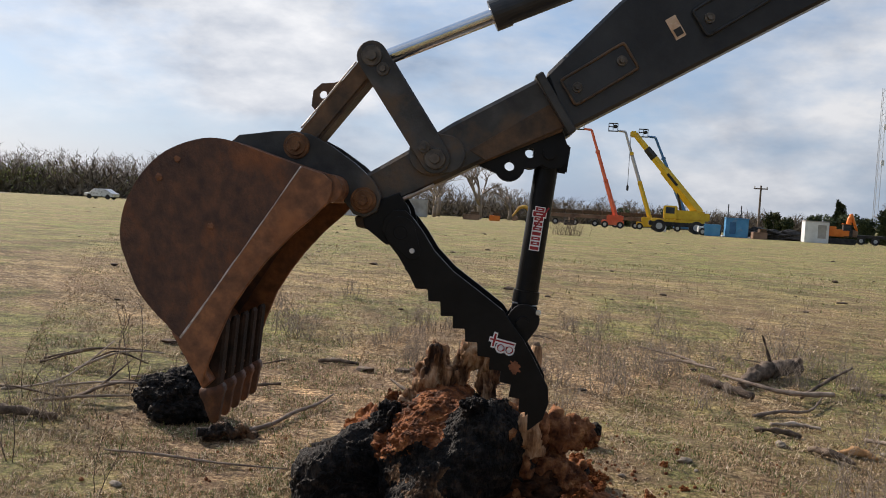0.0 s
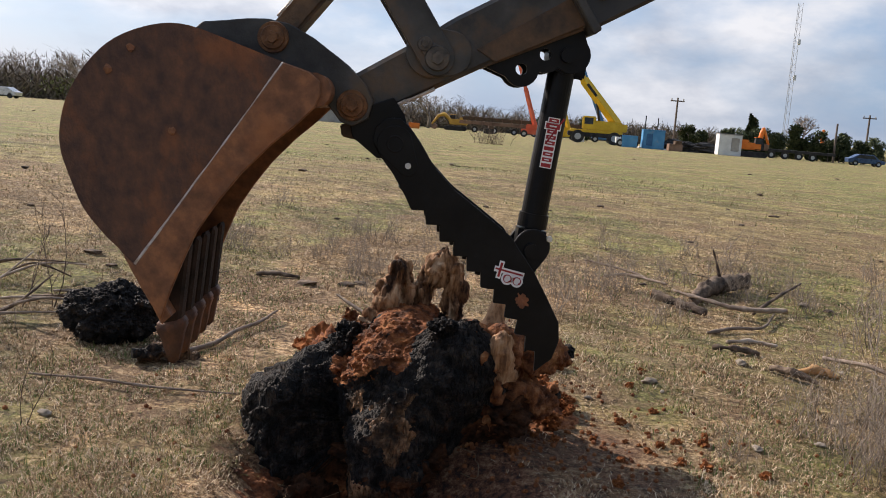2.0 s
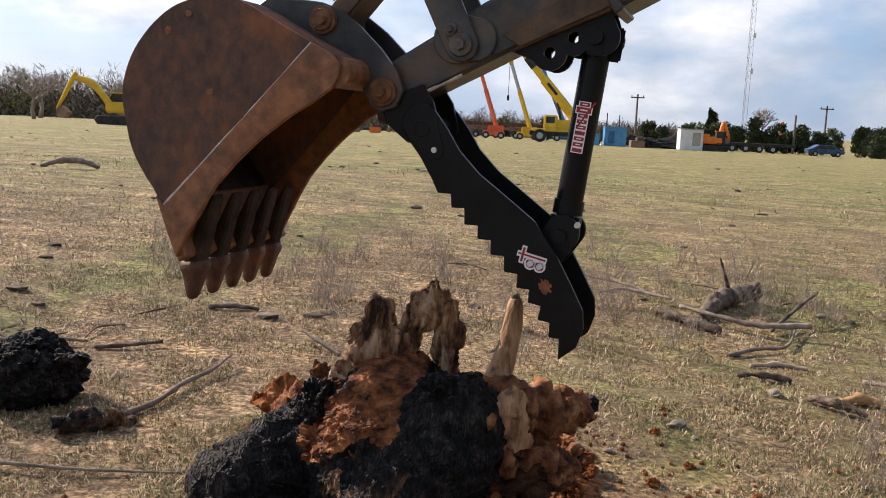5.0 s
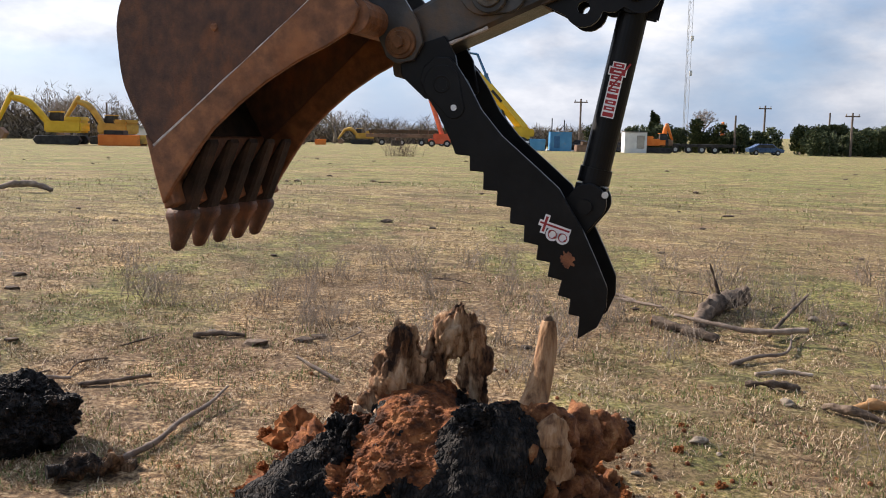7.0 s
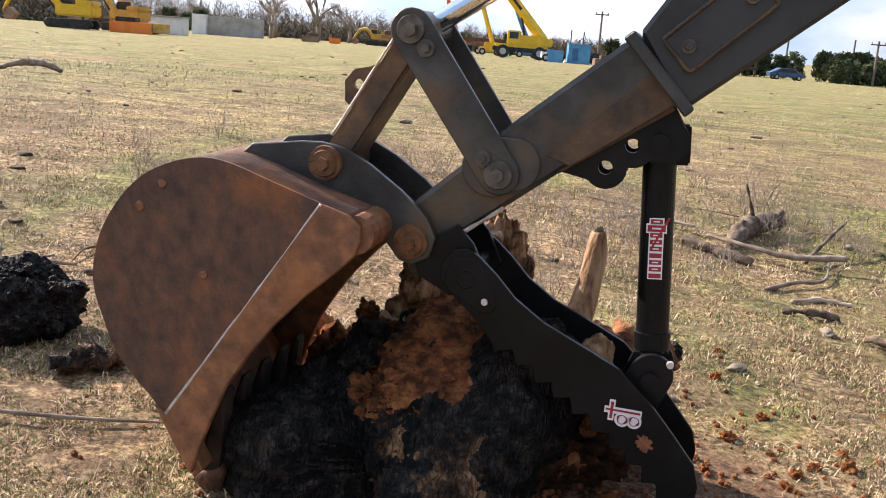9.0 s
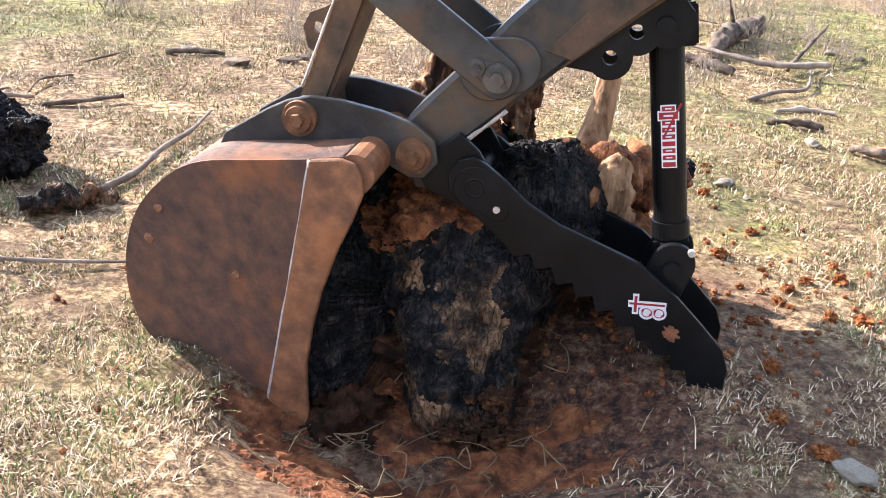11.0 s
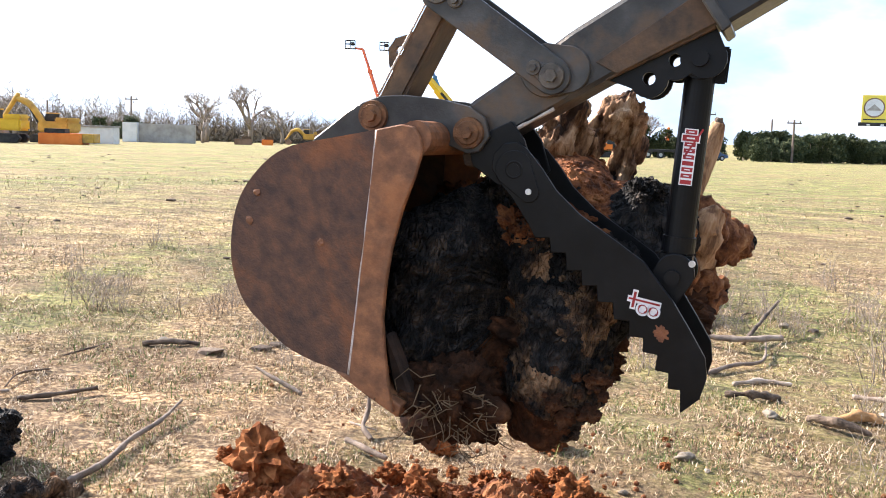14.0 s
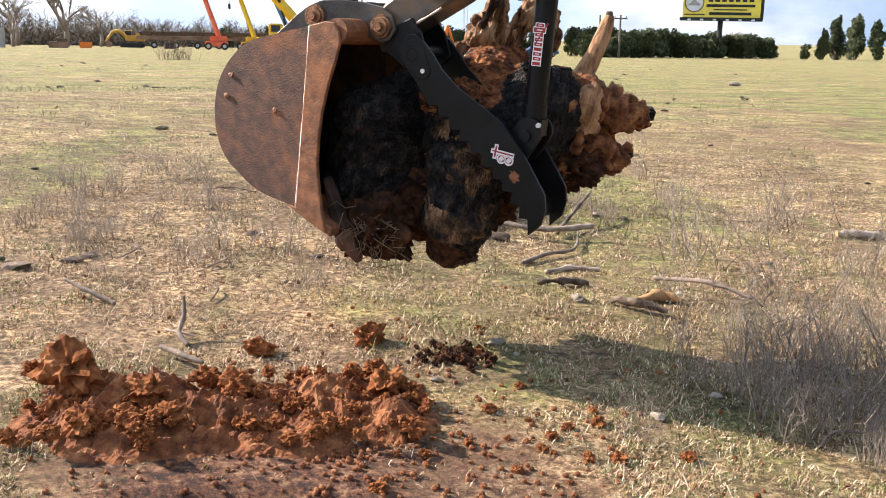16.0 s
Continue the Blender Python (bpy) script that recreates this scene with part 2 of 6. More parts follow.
M_steelbrown = mat("rusty_brown_beam", [(0.3, (0.16, 0.10, 0.07)), (0.7, (0.30, 0.19, 0.13))], 0.8, 0.85, 0, 0, 8)
M_silver = mat("silver_car_paint", [(0.3, (0.55, 0.56, 0.58)), (0.7, (0.66, 0.67, 0.69))], 0.8, 0.3, 0.4, 0, 8)
M_navy = mat("dark_blue_car_paint", [(0.3, (0.03, 0.06, 0.14)), (0.7, (0.06, 0.11, 0.22))], 0.8, 0.3, 0.3, 0, 8)
M_glass = mat("dark_window_glass", [(0.3, (0.02, 0.025, 0.03)), (0.7, (0.05, 0.055, 0.06))], 0.8, 0.1, 0, 0, 8)
M_pole = mat("weathered_pole_wood", [(0.3, (0.12, 0.09, 0.075)), (0.7, (0.2, 0.16, 0.13))], 1, 0.9, 0, 0, 8)
M_billy = mat("yellow_billboard_sheet", [(0.3, (0.82, 0.66, 0.08)), (0.7, (0.88, 0.72, 0.12))], 0.5, 0.5, 0, 0, 8)
M_gal = mat("galvanised_lattice", [(0.3, (0.35, 0.36, 0.38)), (0.7, (0.48, 0.49, 0.5))], 1, 0.6, 0.3, 0, 8)
M_cedar = mat("dark_cedar_foliage", [(0.15, (0.018, 0.028, 0.012)), (0.5, (0.050, 0.068, 0.028)), (0.85, (0.115, 0.125, 0.05))], 0.9, 0.9, 0, 0, 8, 4, island=0.6)
M_bark = mat("grey_bark", [(0.3, (0.17, 0.14, 0.12)), (0.7, (0.33, 0.28, 0.24))], 2, 0.95, 0, 0, 8, island=0.5)
M_woods = mat("leafless_woods", [(0.15, (0.0743, 0.0607, 0.0486)), (0.5, (0.1755, 0.1418, 0.1080)), (0.85, (0.3105, 0.2565, 0.1890))], 0.05, 0.95, 0, 0, 2, island=0.65)
M_spring = mat("early_spring_leaves", [(0.15, (0.07, 0.08, 0.02)), (0.5, (0.15, 0.16, 0.045)), (0.85, (0.24, 0.25, 0.08))], 0.2, 0.9, 0, 0, 2, island=0.7)
M_grass = mat("dry_straw_grass", [(0.10, (0.090, 0.048, 0.024)), (0.34, (0.27, 0.165, 0.085)), (0.60, (0.50, 0.355, 0.205)), (0.85, (0.84, 0.68, 0.48))], 0.6, 0.85, 0, 0, 8, 4, island=0.75)
M_green = mat("new_green_grass", [(0.1, (0.06, 0.10, 0.02)), (0.5, (0.13, 0.19, 0.045)), (0.9, (0.25, 0.29, 0.09))], 0.8, 0.85, 0, 0, 8, 4, island=0.75)


def add_cracks(m, scale, strength, dist, stretch=(1, 1, 1)):
    """Scaly cracks: the edges of stretched cells, over the finer relief that the material has."""
    n, l = m.node_tree.nodes, m.node_tree.links
    b = n["Principled BSDF"]
    tc, mp, vo = n.new("ShaderNodeTexCoord"), n.new("ShaderNodeMapping"), n.new("ShaderNodeTexVoronoi")
    wob, addv = n.new("ShaderNodeTexNoise"), n.new("ShaderNodeVectorMath")
    wob.inputs["Scale"].default_value, wob.inputs["Detail"].default_value = 14, 4
    mp.inputs["Scale"].default_value = stretch
    l.new(tc.outputs["Object"], wob.inputs["Vector"])
    sc = n.new("ShaderNodeVectorMath")
    sc.operation = "SCALE"
    sc.inputs["Scale"].default_value = 0.06
    l.new(wob.outputs["Color"], sc.inputs[0])
    l.new(tc.outputs["Object"], addv.inputs[0])
    l.new(sc.outputs["Vector"], addv.inputs[1])
    l.new(addv.outputs["Vector"], mp.inputs["Vector"])
    vo.feature = "DISTANCE_TO_EDGE"
    vo.inputs["Scale"].default_value = scale
    l.new(mp.outputs["Vector"], vo.inputs["Vector"])
    rp = n.new("ShaderNodeMapRange")
    rp.inputs["From Max"].default_value = 0.22
    l.new(vo.outputs["Distance"], rp.inputs["Value"])
    bp = n.new("ShaderNodeBump")
    bp.inputs["Strength"].default_value, bp.inputs["Distance"].default_value = strength, dist
    l.new(rp.outputs["Result"], bp.inputs["Height"])
    old = b.inputs["Normal"].links[0].from_socket if b.inputs["Normal"].links else None
    if old:
        l.new(old, bp.inputs["Normal"])
    l.new(bp.outputs["Normal"], b.inputs["Normal"])


add_cracks(M_char, 32, 1.0, 0.013, (2.0, 1.4, 0.45))
M_burnt = mat("half_burnt_brown_bark", [(0.32, (0.0156, 0.0117, 0.0104)), (0.45, (0.0715, 0.0442, 0.0286)), (0.58, (0.2080, 0.1170, 0.0624)), (0.76, (0.4420, 0.2600, 0.1430))], 9, 0.8, 0.0, 0.9, 45, 10, bump_dist=0.03, gloss=0.2)
add_cracks(M_burnt, 32, 1.0, 0.013, (1.8, 1.3, 0.5))
# soil with the shade under the stump put into its dark colour
M_dsoil = mat("shade_darkened_soil", [(0.3, (0.020, 0.011, 0.007)), (0.55, (0.062, 0.028, 0.015)), (0.8, (0.15, 0.065, 0.030))], 14, 0.95, 0, 1.0, 60, 10, bump_dist=0.02, gloss=0.1)


def ground_material():
    m = bpy.data.materials.new("winter_pasture")
    m.use_nodes = True
    n, l = m.node_tree.nodes, m.node_tree.links
    b = n["Principled BSDF"]
    b.inputs["Roughness"].default_value = 0.95
    tc = n.new("ShaderNodeTexCoord")

    def tex(s, d, rough=0.62, stretch=None):
        t = n.new("ShaderNodeTexNoise")
        t.inputs["Scale"].default_value, t.inputs["Detail"].default_value, t.inputs["Roughness"].default_value = s, d, rough
        if stretch:
            mp = n.new("ShaderNodeMapping")
            mp.inputs["Scale"].default_value = stretch
            l.new(tc.outputs["Object"], mp.inputs["Vector"])
            l.new(mp.outputs["Vector"], t.inputs["Vector"])
        else:
            l.new(tc.outputs["Object"], t.inputs["Vector"])
        return t.outputs["Fac"]

    def ramp(fac, st):
        r = n.new("ShaderNodeValToRGB")
        e = r.color_ramp.elements
        while len(e) < len(st):
            e.new(0.5)
        for k, (p, c) in enumerate(st):
            e[k].position, e[k].color = p, (*c, 1)
        l.new(fac, r.inputs["Fac"])
        return r.outputs["Color"]

    def mix(fac, a, c):
        x = n.new("ShaderNodeMix")
        x.data_type = "RGBA"
        l.new(fac, x.inputs[0])
        l.new(a, x.inputs[6])
        l.new(c, x.inputs[7])
        return x.outputs[2]

    straw = ramp(tex(30, 12, 0.82), [(0.42, (0.064, 0.033, 0.016)), (0.47, (0.23, 0.132, 0.060)), (0.52, (0.47, 0.310, 0.160)), (0.58, (0.80, 0.62, 0.40))])
    green = ramp(tex(24, 12, 0.82), [(0.42, (0.048, 0.052, 0.010)), (0.47, (0.132, 0.150, 0.028)), (0.53, (0.240, 0.258, 0.062)), (0.59, (0.46, 0.41, 0.17))])
    patch = ramp(tex(0.22, 9, 0.66, (1, 0.55, 1)), [(0.49, (0, 0, 0)), (0.56, (0.85, 0.85, 0.85))])
    dist = n.new("ShaderNodeVectorMath")
    dist.operation = "LENGTH"
    l.new(tc.outputs["Object"], dist.inputs[0])
    rng = n.new("ShaderNodeMapRange")
    rng.inputs["From Min"].default_value, rng.inputs["From Max"].default_value = 7.0, 20.0
    rng.inputs["To Min"].default_value, rng.inputs["To Max"].default_value = 0.0, 1.0
    l.new(dist.outputs["Value"], rng.inputs["Value"])
    band = n.new("ShaderNodeMath")
    band.operation = "MULTIPLY"
    l.new(rng.outputs["Result"], band.inputs[0])
    l.new(ramp(tex(0.35, 8, 0.7, (0.6, 1.3, 1)), [(0.43, (0.48, 0.48, 0.48)), (0.52, (1, 1, 1))]), band.inputs[1])
    more = n.new("ShaderNodeMath")
    more.operation = "MAXIMUM"
    l.new(patch, more.inputs[0])
    l.new(band.outputs[0], more.inputs[1])
    col = mix(more.outputs[0], straw, green)
    tone = ramp(tex(1.1, 10, 0.72, (0.7, 1.4, 1)), [(0.41, (0.60, 0.56, 0.48)), (0.50, (1.0, 1.0, 1.0)), (0.59, (1.25, 1.22, 1.16))])
    mul = n.new("ShaderNodeVectorMath")
    mul.operation = "MULTIPLY"
    l.new(col, mul.inputs[0])
    l.new(tone, mul.inputs[1])
    col = mul.outputs["Vector"]
    mid = ramp(tex(4.5, 9, 0.78, (0.8, 1.2, 1)), [(0.42, (0.58, 0.54, 0.48)), (0.50, (1.0, 1.0, 1.0)), (0.58, (1.3, 1.27, 1.2))])
    mul2 = n.new("ShaderNodeVectorMath")
    mul2.operation = "MULTIPLY"
    l.new(col, mul2.inputs[0])
    l.new(mid, mul2.inputs[1])
    col = mul2.outputs["Vector"]
    thatch = ramp(tex(1.6, 10, 0.75, (0.8, 1.3, 1)), [(0.495, (0, 0, 0)), (0.57, (0.6, 0.6, 0.6))])
    col = mix(thatch, col, ramp(tex(26, 10, 0.8), [(0.42, (0.06, 0.032, 0.016)), (0.50, (0.22, 0.13, 0.066)), (0.58, (0.46, 0.31, 0.175))]))
    far_band = ramp(tex(0.07, 6, 0.6, (0.5, 1.6, 1)), [(0.53, (0, 0, 0)), (0.62, (0.35, 0.35, 0.35))])
    brown = ramp(tex(9, 7, 0.7), [(0.3, (0.16, 0.09, 0.04)), (0.7, (0.34, 0.22, 0.11))])
    col = mix(far_band, col, brown)
    # red soil thrown up round the stump
    sep = n.new("ShaderNodeVectorMath")
    sep.operation = "DISTANCE"
    sep.inputs[1].default_value = (-0.55, 4.45, 0.2)
    l.new(tc.outputs["Object"], sep.inputs[0])
    wob = n.new("ShaderNodeMath")
    wob.operation = "MULTIPLY_ADD"
    wob.inputs[1].default_value, wob.inputs[2].default_value = 2.4, -1.2
    l.new(tex(2.2, 8, 0.7), wob.inputs[0])
    add = n.new("ShaderNodeMath")
    l.new(sep.outputs["Value"], add.inputs[0])
    l.new(wob.outputs[0], add.inputs[1])
    near = n.new("ShaderNodeMapRange")
    near.inputs["From Min"].default_value, near.inputs["From Max"].default_value = 1.15, 0.5
    l.new(add.outputs[0], near.inputs["Value"])
    soil = ramp(tex(22, 12, 0.8), [(0.42, (0.030, 0.012, 0.006)), (0.47, (0.11, 0.040, 0.018)), (0.54, (0.24, 0.100, 0.046)), (0.60, (0.42, 0.25, 0.14))])
    col = mix(near.outputs["Result"], col, soil)
    l.new(col, b.inputs["Base Color"])
    bp = n.new("ShaderNodeBump")
    bp.inputs["Strength"].default_value, bp.inputs["Distance"].default_value = 1.0, 0.06
    l.new(tex(34, 12, 0.8), bp.inputs["Height"])
    l.new(bp.outputs["Normal"], b.inputs["Normal"])
    return m


M_ground = ground_material()


# ---------------------------------------------------------------- mesh helpers
def part(name, bm, material, parent=None, label=""):
    me = bpy.data.meshes.new(name)
    bm.normal_update()
    bm.to_mesh(me)
    bm.free()
    ob = new(name, me)
    for m_ in (material if isinstance(material, (list, tuple)) else [material]):
        me.materials.append(m_)
    ob.parent = parent
    if label:
        tagged(ob, label)
    return ob


def mesh_arrays(name, verts, faces, material, smooth=False):
    me = bpy.data.meshes.new(name)
    me.from_pydata(verts, [], faces)
    me.materials.append(material)
    if smooth:
        me.polygons.foreach_set("use_smooth", [True] * len(me.polygons))
    return new(name, me)


def smooth(bm):
    for f in bm.faces:
        f.smooth = True
    return bm


def prism(outline, y0, y1, bevel=0.0):
    """A plate: an outline in local x, z, from y0 to y1."""
    bm = bmesh.new()
    a = [bm.verts.new((x, y0, z)) for x, z in outline]
    f = bm.faces.new(a)
    r = bmesh.ops.extrude_face_region(bm, geom=[f])
    bmesh.ops.translate(bm, verts=[v for v in r["geom"] if isinstance(v, bmesh.types.BMVert)], vec=(0, y1 - y0, 0))
    bmesh.ops.recalc_face_normals(bm, faces=bm.faces)
    if bevel:
        bmesh.ops.bevel(bm, geom=list(bm.edges), offset=bevel, segments=1, affect="EDGES", clamp_overlap=True)
    return bm


def box(sx, sy, sz, at=(0, 0, 0), bevel=0.0, bm=None, turn=None):
    bm = bm or bmesh.new()
    m = Matrix.Translation(at) @ (turn or Matrix()) @ Matrix.Diagonal((sx, sy, sz, 1))
    g = bmesh.ops.create_cube(bm, size=1, matrix=m)
    if bevel:
        vs = set(g["verts"])
        bmesh.ops.bevel(bm, geom=[e for e in bm.edges if e.verts[0] in vs], offset=bevel, segments=2, affect="EDGES", clamp_overlap=True)
    return bm


def rod(a, b, r0, r1=None, seg=16, bm=None):
    """A round bar from a to b."""
    bm = bm or bmesh.new()
    a, b = Vector(a), Vector(b)
    d = b - a
    m = Matrix.Translation((a + b) / 2) @ d.to_track_quat("Z", "Y").to_matrix().to_4x4()
    bmesh.ops.create_cone(bm, cap_ends=True, segments=seg, radius1=r0, radius2=r0 if r1 is None else r1, depth=d.length, matrix=m)
    return bm


def tube(points, radii, seg=10, rough=0.0, freq=6.0, seed=0, bm=None, steps=4, flat=1.0):
    """A tapered, uneven limb along a smoothed line of points."""
    bm = bm or bmesh.new()
    pts, rad = [Vector(p) for p in points], list(radii)
    fine, fr = [], []
    for i in range(len(pts) - 1):
        p0, p1, p2, p3 = pts[max(i - 1, 0)], pts[i], pts[i + 1], pts[min(i + 2, len(pts) - 1)]
        for k in range(steps):
            t = k / steps
            fine.append(0.5 * ((2 * p1) + (p2 - p0) * t + (2 * p0 - 5 * p1 + 4 * p2 - p3) * t * t + (3 * p1 - p0 - 3 * p2 + p3) * t ** 3))
            fr.append(rad[i] * (1 - t) + rad[i + 1] * t)
    fine.append(pts[-1])
    fr.append(rad[-1])
    rings, up = [], Vector((0.13, 0.31, 0.94))
    off = Vector((seed * 3.17, seed * 1.31, seed * 2.3))
    for i, p in enumerate(fine):
        d = (fine[min(i + 1, len(fine) - 1)] - fine[max(i - 1, 0)]).normalized()
        s = d.cross(up)
        s = s.normalized() if s.length > 0.05 else d.orthogonal().normalized()
        t = s.cross(d)
        ring = []
        for k in range(seg):
            a = 2 * math.pi * k / seg
            w = s * math.cos(a) + t * math.sin(a) * flat
            q = p + w * fr[i]
            if rough:
                q += w * fr[i] * rough * noise.fractal(q * freq + off, 0.9, 2.1, 4)
            ring.append(bm.verts.new(q))
        rings.append(ring)
    for r0, r1 in zip(rings, rings[1:]):
        for k in range(seg):
            bm.faces.new((r0[k], r0[(k + 1) % seg], r1[(k + 1) % seg], r1[k]))
    bm.faces.new(list(reversed(rings[0])))
    bm.faces.new(rings[-1])
    return smooth(bm)


def lump(size, sub=3, rough=0.35, freq=3.0, seed=0, at=(0, 0, 0), bm=None, ridges=0.0):
    """An uneven stone or clod; ridges adds cracked, scaly relief."""
    bm = bm or bmesh.new()
    g = bmesh.ops.create_icosphere(bm, subdivisions=sub, radius=1.0)
    off, s, c = Vector((seed * 7.1, seed * 3.3, seed * 5.7)), Vector(size), Vector(at)
    for v in g["verts"]:
        n = v.co.normalized()
        k = 1 + rough * noise.fractal(n * freq * 0.5 + off, 0.8, 2.2, 5)
        if ridges:
            k += ridges * (noise.ridged_multi_fractal(n * freq * 2.4 + off, 0.9, 2.1, 3, 1.0, 2.0) - 1.2)
        v.co = Vector((n.x * s.x, n.y * s.y, n.z * s.z)) * k + c
    return bm


def sstep(a, b, x):
    s = min(1.0, max(0.0, (x - a) / (b - a)))
    return s * s * (3 - 2 * s)


# ---------------------------------------------------------------- ground
def height(x, y, rough=True):
    d = math.hypot(x, y)
    s = 1 - sstep(9, 30, d)
    z = s * (-0.028 * x + 0.0487 * y) + (1 - s) * (0.42 - 0.0083 * (min(d, 190) - 9))
    if rough and d < 40:
        z += 0.025 * noise.noise((x * 0.9, y * 0.9, 0)) + 0.014 * noise.noise((x * 3.1, y * 3.1, 4))
    e = math.hypot((x + 0.85) / 0.80, (y - 4.12) / 0.55)
    return z - 0.22 * (1 - sstep(0.30, 1.0, e))


def axis(lo, hi, a, b, fine, grow):
    v = [a]
    while v[-1] < b:
        v.append(v[-1] + fine)
    s = fine
    while v[-1] < hi:
        s *= grow
        v.append(v[-1] + s)
    s = fine
    while v[0] > lo:
        s *= grow
        v.insert(0, v[0] - s)
    return v


def make_ground():
    xs, ys = axis(-900, 900, -4.0, 4.0, 0.05, 1.16), axis(-300, 1500, 2.8, 9.0, 0.05, 1.16)
    verts = [(x, y, height(x, y)) for y in ys for x in xs]
    w = len(xs)
    faces = [(j * w + i, j * w + i + 1, (j + 1) * w + i + 1, (j + 1) * w + i) for j in range(len(ys) - 1) for i in range(w - 1)]
    ob = mesh_arrays("ground", verts, faces, M_ground, True)
    tagged(ob, "winter pasture of dry straw grass with green patches and red soil", "ground", kind="structure")


make_ground()
# seconds, place of the bucket pin, swing, tilt of the stick, curl of the bucket
ARM = [
    (0, -0.995, 3.761, 1.732, 7.7, 20.0, -4.4),
    (0.5, -0.995, 3.728, 1.721, 7.3, 19.8, -4.5),
    (1, -0.946, 3.686, 1.725, 8.2, 19.8, -4.7),
    (1.5, -0.911, 3.681, 1.716, 7.9, 19.9, -5.3),
    (2, -0.920, 3.675, 1.716, 8.3, 19.8, -4.9),
    (2.5, -0.943, 3.732, 1.723, 7.5, 19.8, -4.7),
    (3, -0.950, 4.082, 1.706, -0.7, 19.7, -3.9),
    (3.5, -0.931, 4.356, 1.718, -4.3, 20.3, -4.4),
    (4, -0.854, 4.654, 1.713, -9.7, 19.9, -4.4),
    (4.5, -0.839, 4.805, 1.751, -13.6, 19.2, -6.1),
    (4.7, -0.838, 4.793, 1.761, -13.3, 19.1, -12.4),
    (6.8, -0.852, 4.734, 1.994, -15.2, 14.1, -15.4),
    (7, -0.854, 4.746, 1.991, -15.3, 14.3, -15.5),
    (7.5, -0.889, 4.684, 1.939, -13.2, 14.7, -14.2),
    (8, -0.974, 4.639, 1.706, -13.2, 18.3, -14.6),
    (8.5, -1.025, 4.642, 1.389, -13.3, 23.4, -15.1),
    (9, -0.926, 4.587, 1.048, -11.8, 29.7, -15.1),
    (9.5, -0.871, 4.545, 0.849, -11.2, 32.6, -17.9),
    (10, -0.870, 4.560, 0.822, -13.0, 34.2, -15.4),
    (10.2, -0.877, 4.561, 0.800, -12.5, 34.7, -12.0),
    (12.3, -0.829, 4.559, 0.873, -12.4, 33.0, 20.2),
    (12.5, -0.802, 4.567, 1.089, -12.0, 30.0, 20.1),
    (13, -0.730, 4.577, 1.446, -13.8, 25.2, 20.8),
    (13.5, -0.646, 4.546, 1.791, -14.8, 20.2, 22.7),
    (14, -0.563, 4.996, 1.690, -21.4, 21.6, 21.7),
    (14.5, -0.133, 5.840, 1.714, -34.1, 21.1, 22.4),
    (15, 0.051, 6.109, 1.702, -38.3, 21.2, 22.5),
    (15.5, 0.029, 6.065, 1.711, -37.4, 21.2, 22.7),
    (16, 0.021, 6.046, 1.718, -37.7, 21.0, 23.0),
]
# seconds, place and turn of the stump
STUMP = [
    (12.3, -0.253, 4.701, 0.236, -0.6, -2.6, 2.5),
    (12.5, -0.291, 4.587, 0.485, 0.9, 6.0, 2.6),
    (13, -0.349, 4.751, 0.810, 7.4, 9.9, 11.2),
    (13.5, -0.316, 4.721, 1.124, 8.2, 13.5, 11.6),
    (14, -0.201, 5.125, 1.035, 7.4, 12.8, 3.7),
    (14.5, 0.266, 5.875, 1.066, 8.7, 12.8, -13.2),
    (15, 0.467, 6.100, 1.052, 8.0, 12.3, -19.3),
    (15.5, 0.445, 6.058, 1.058, 7.9, 12.4, -18.5),
    (16, 0.433, 6.036, 1.063, 7.7, 12.3, -18.2),
]


# ---------------------------------------------------------------- excavator arm
# Arm space: x along the stick from the bucket pin, z square to it, y away from the viewer's side.
PIN_C, THUMB_PIN, THUMB_TURN = (0.314, 0.073), (0.103, -0.161), 55.3
PIN_A = (-0.211, 0.263)
LINK_1, LINK_2, CYL_BASE = 0.468, 0.456, (2.25, 0.67)


def bolt(parent, x, z, y, r, material, out=-1, name="pin_bolt", washer=True):
    """A hex head on a washer; out: the way along y in which it faces."""
    bm = bmesh.new()
    if washer:
        rod((x, y, z), (x, y + out * 0.010, z), r * 1.9, r * 1.75, 24, bm)
    rod((x, y + out * 0.010, z), (x, y + out * (0.012 + r * 0.9), z), r, r * 0.92, 6, bm)
    return part(name, bm, material, parent)


def round_plate(p, q, r0, r1, y0, y1, bevel=0.003, seg=10):
    """A link plate with round ends between two pins."""
    a = math.atan2(q[1] - p[1], q[0] - p[0])
    pts = [(p[0] + r0 * math.cos(a + math.pi / 2 + math.pi * k / seg), p[1] + r0 * math.sin(a + math.pi / 2 + math.pi * k / seg)) for k in range(seg + 1)]
    pts += [(q[0] + r1 * math.cos(a - math.pi / 2 + math.pi * k / seg), q[1] + r1 * math.sin(a - math.pi / 2 + math.pi * k / seg)) for k in range(seg + 1)]
    return prism(pts, y0, y1, bevel)


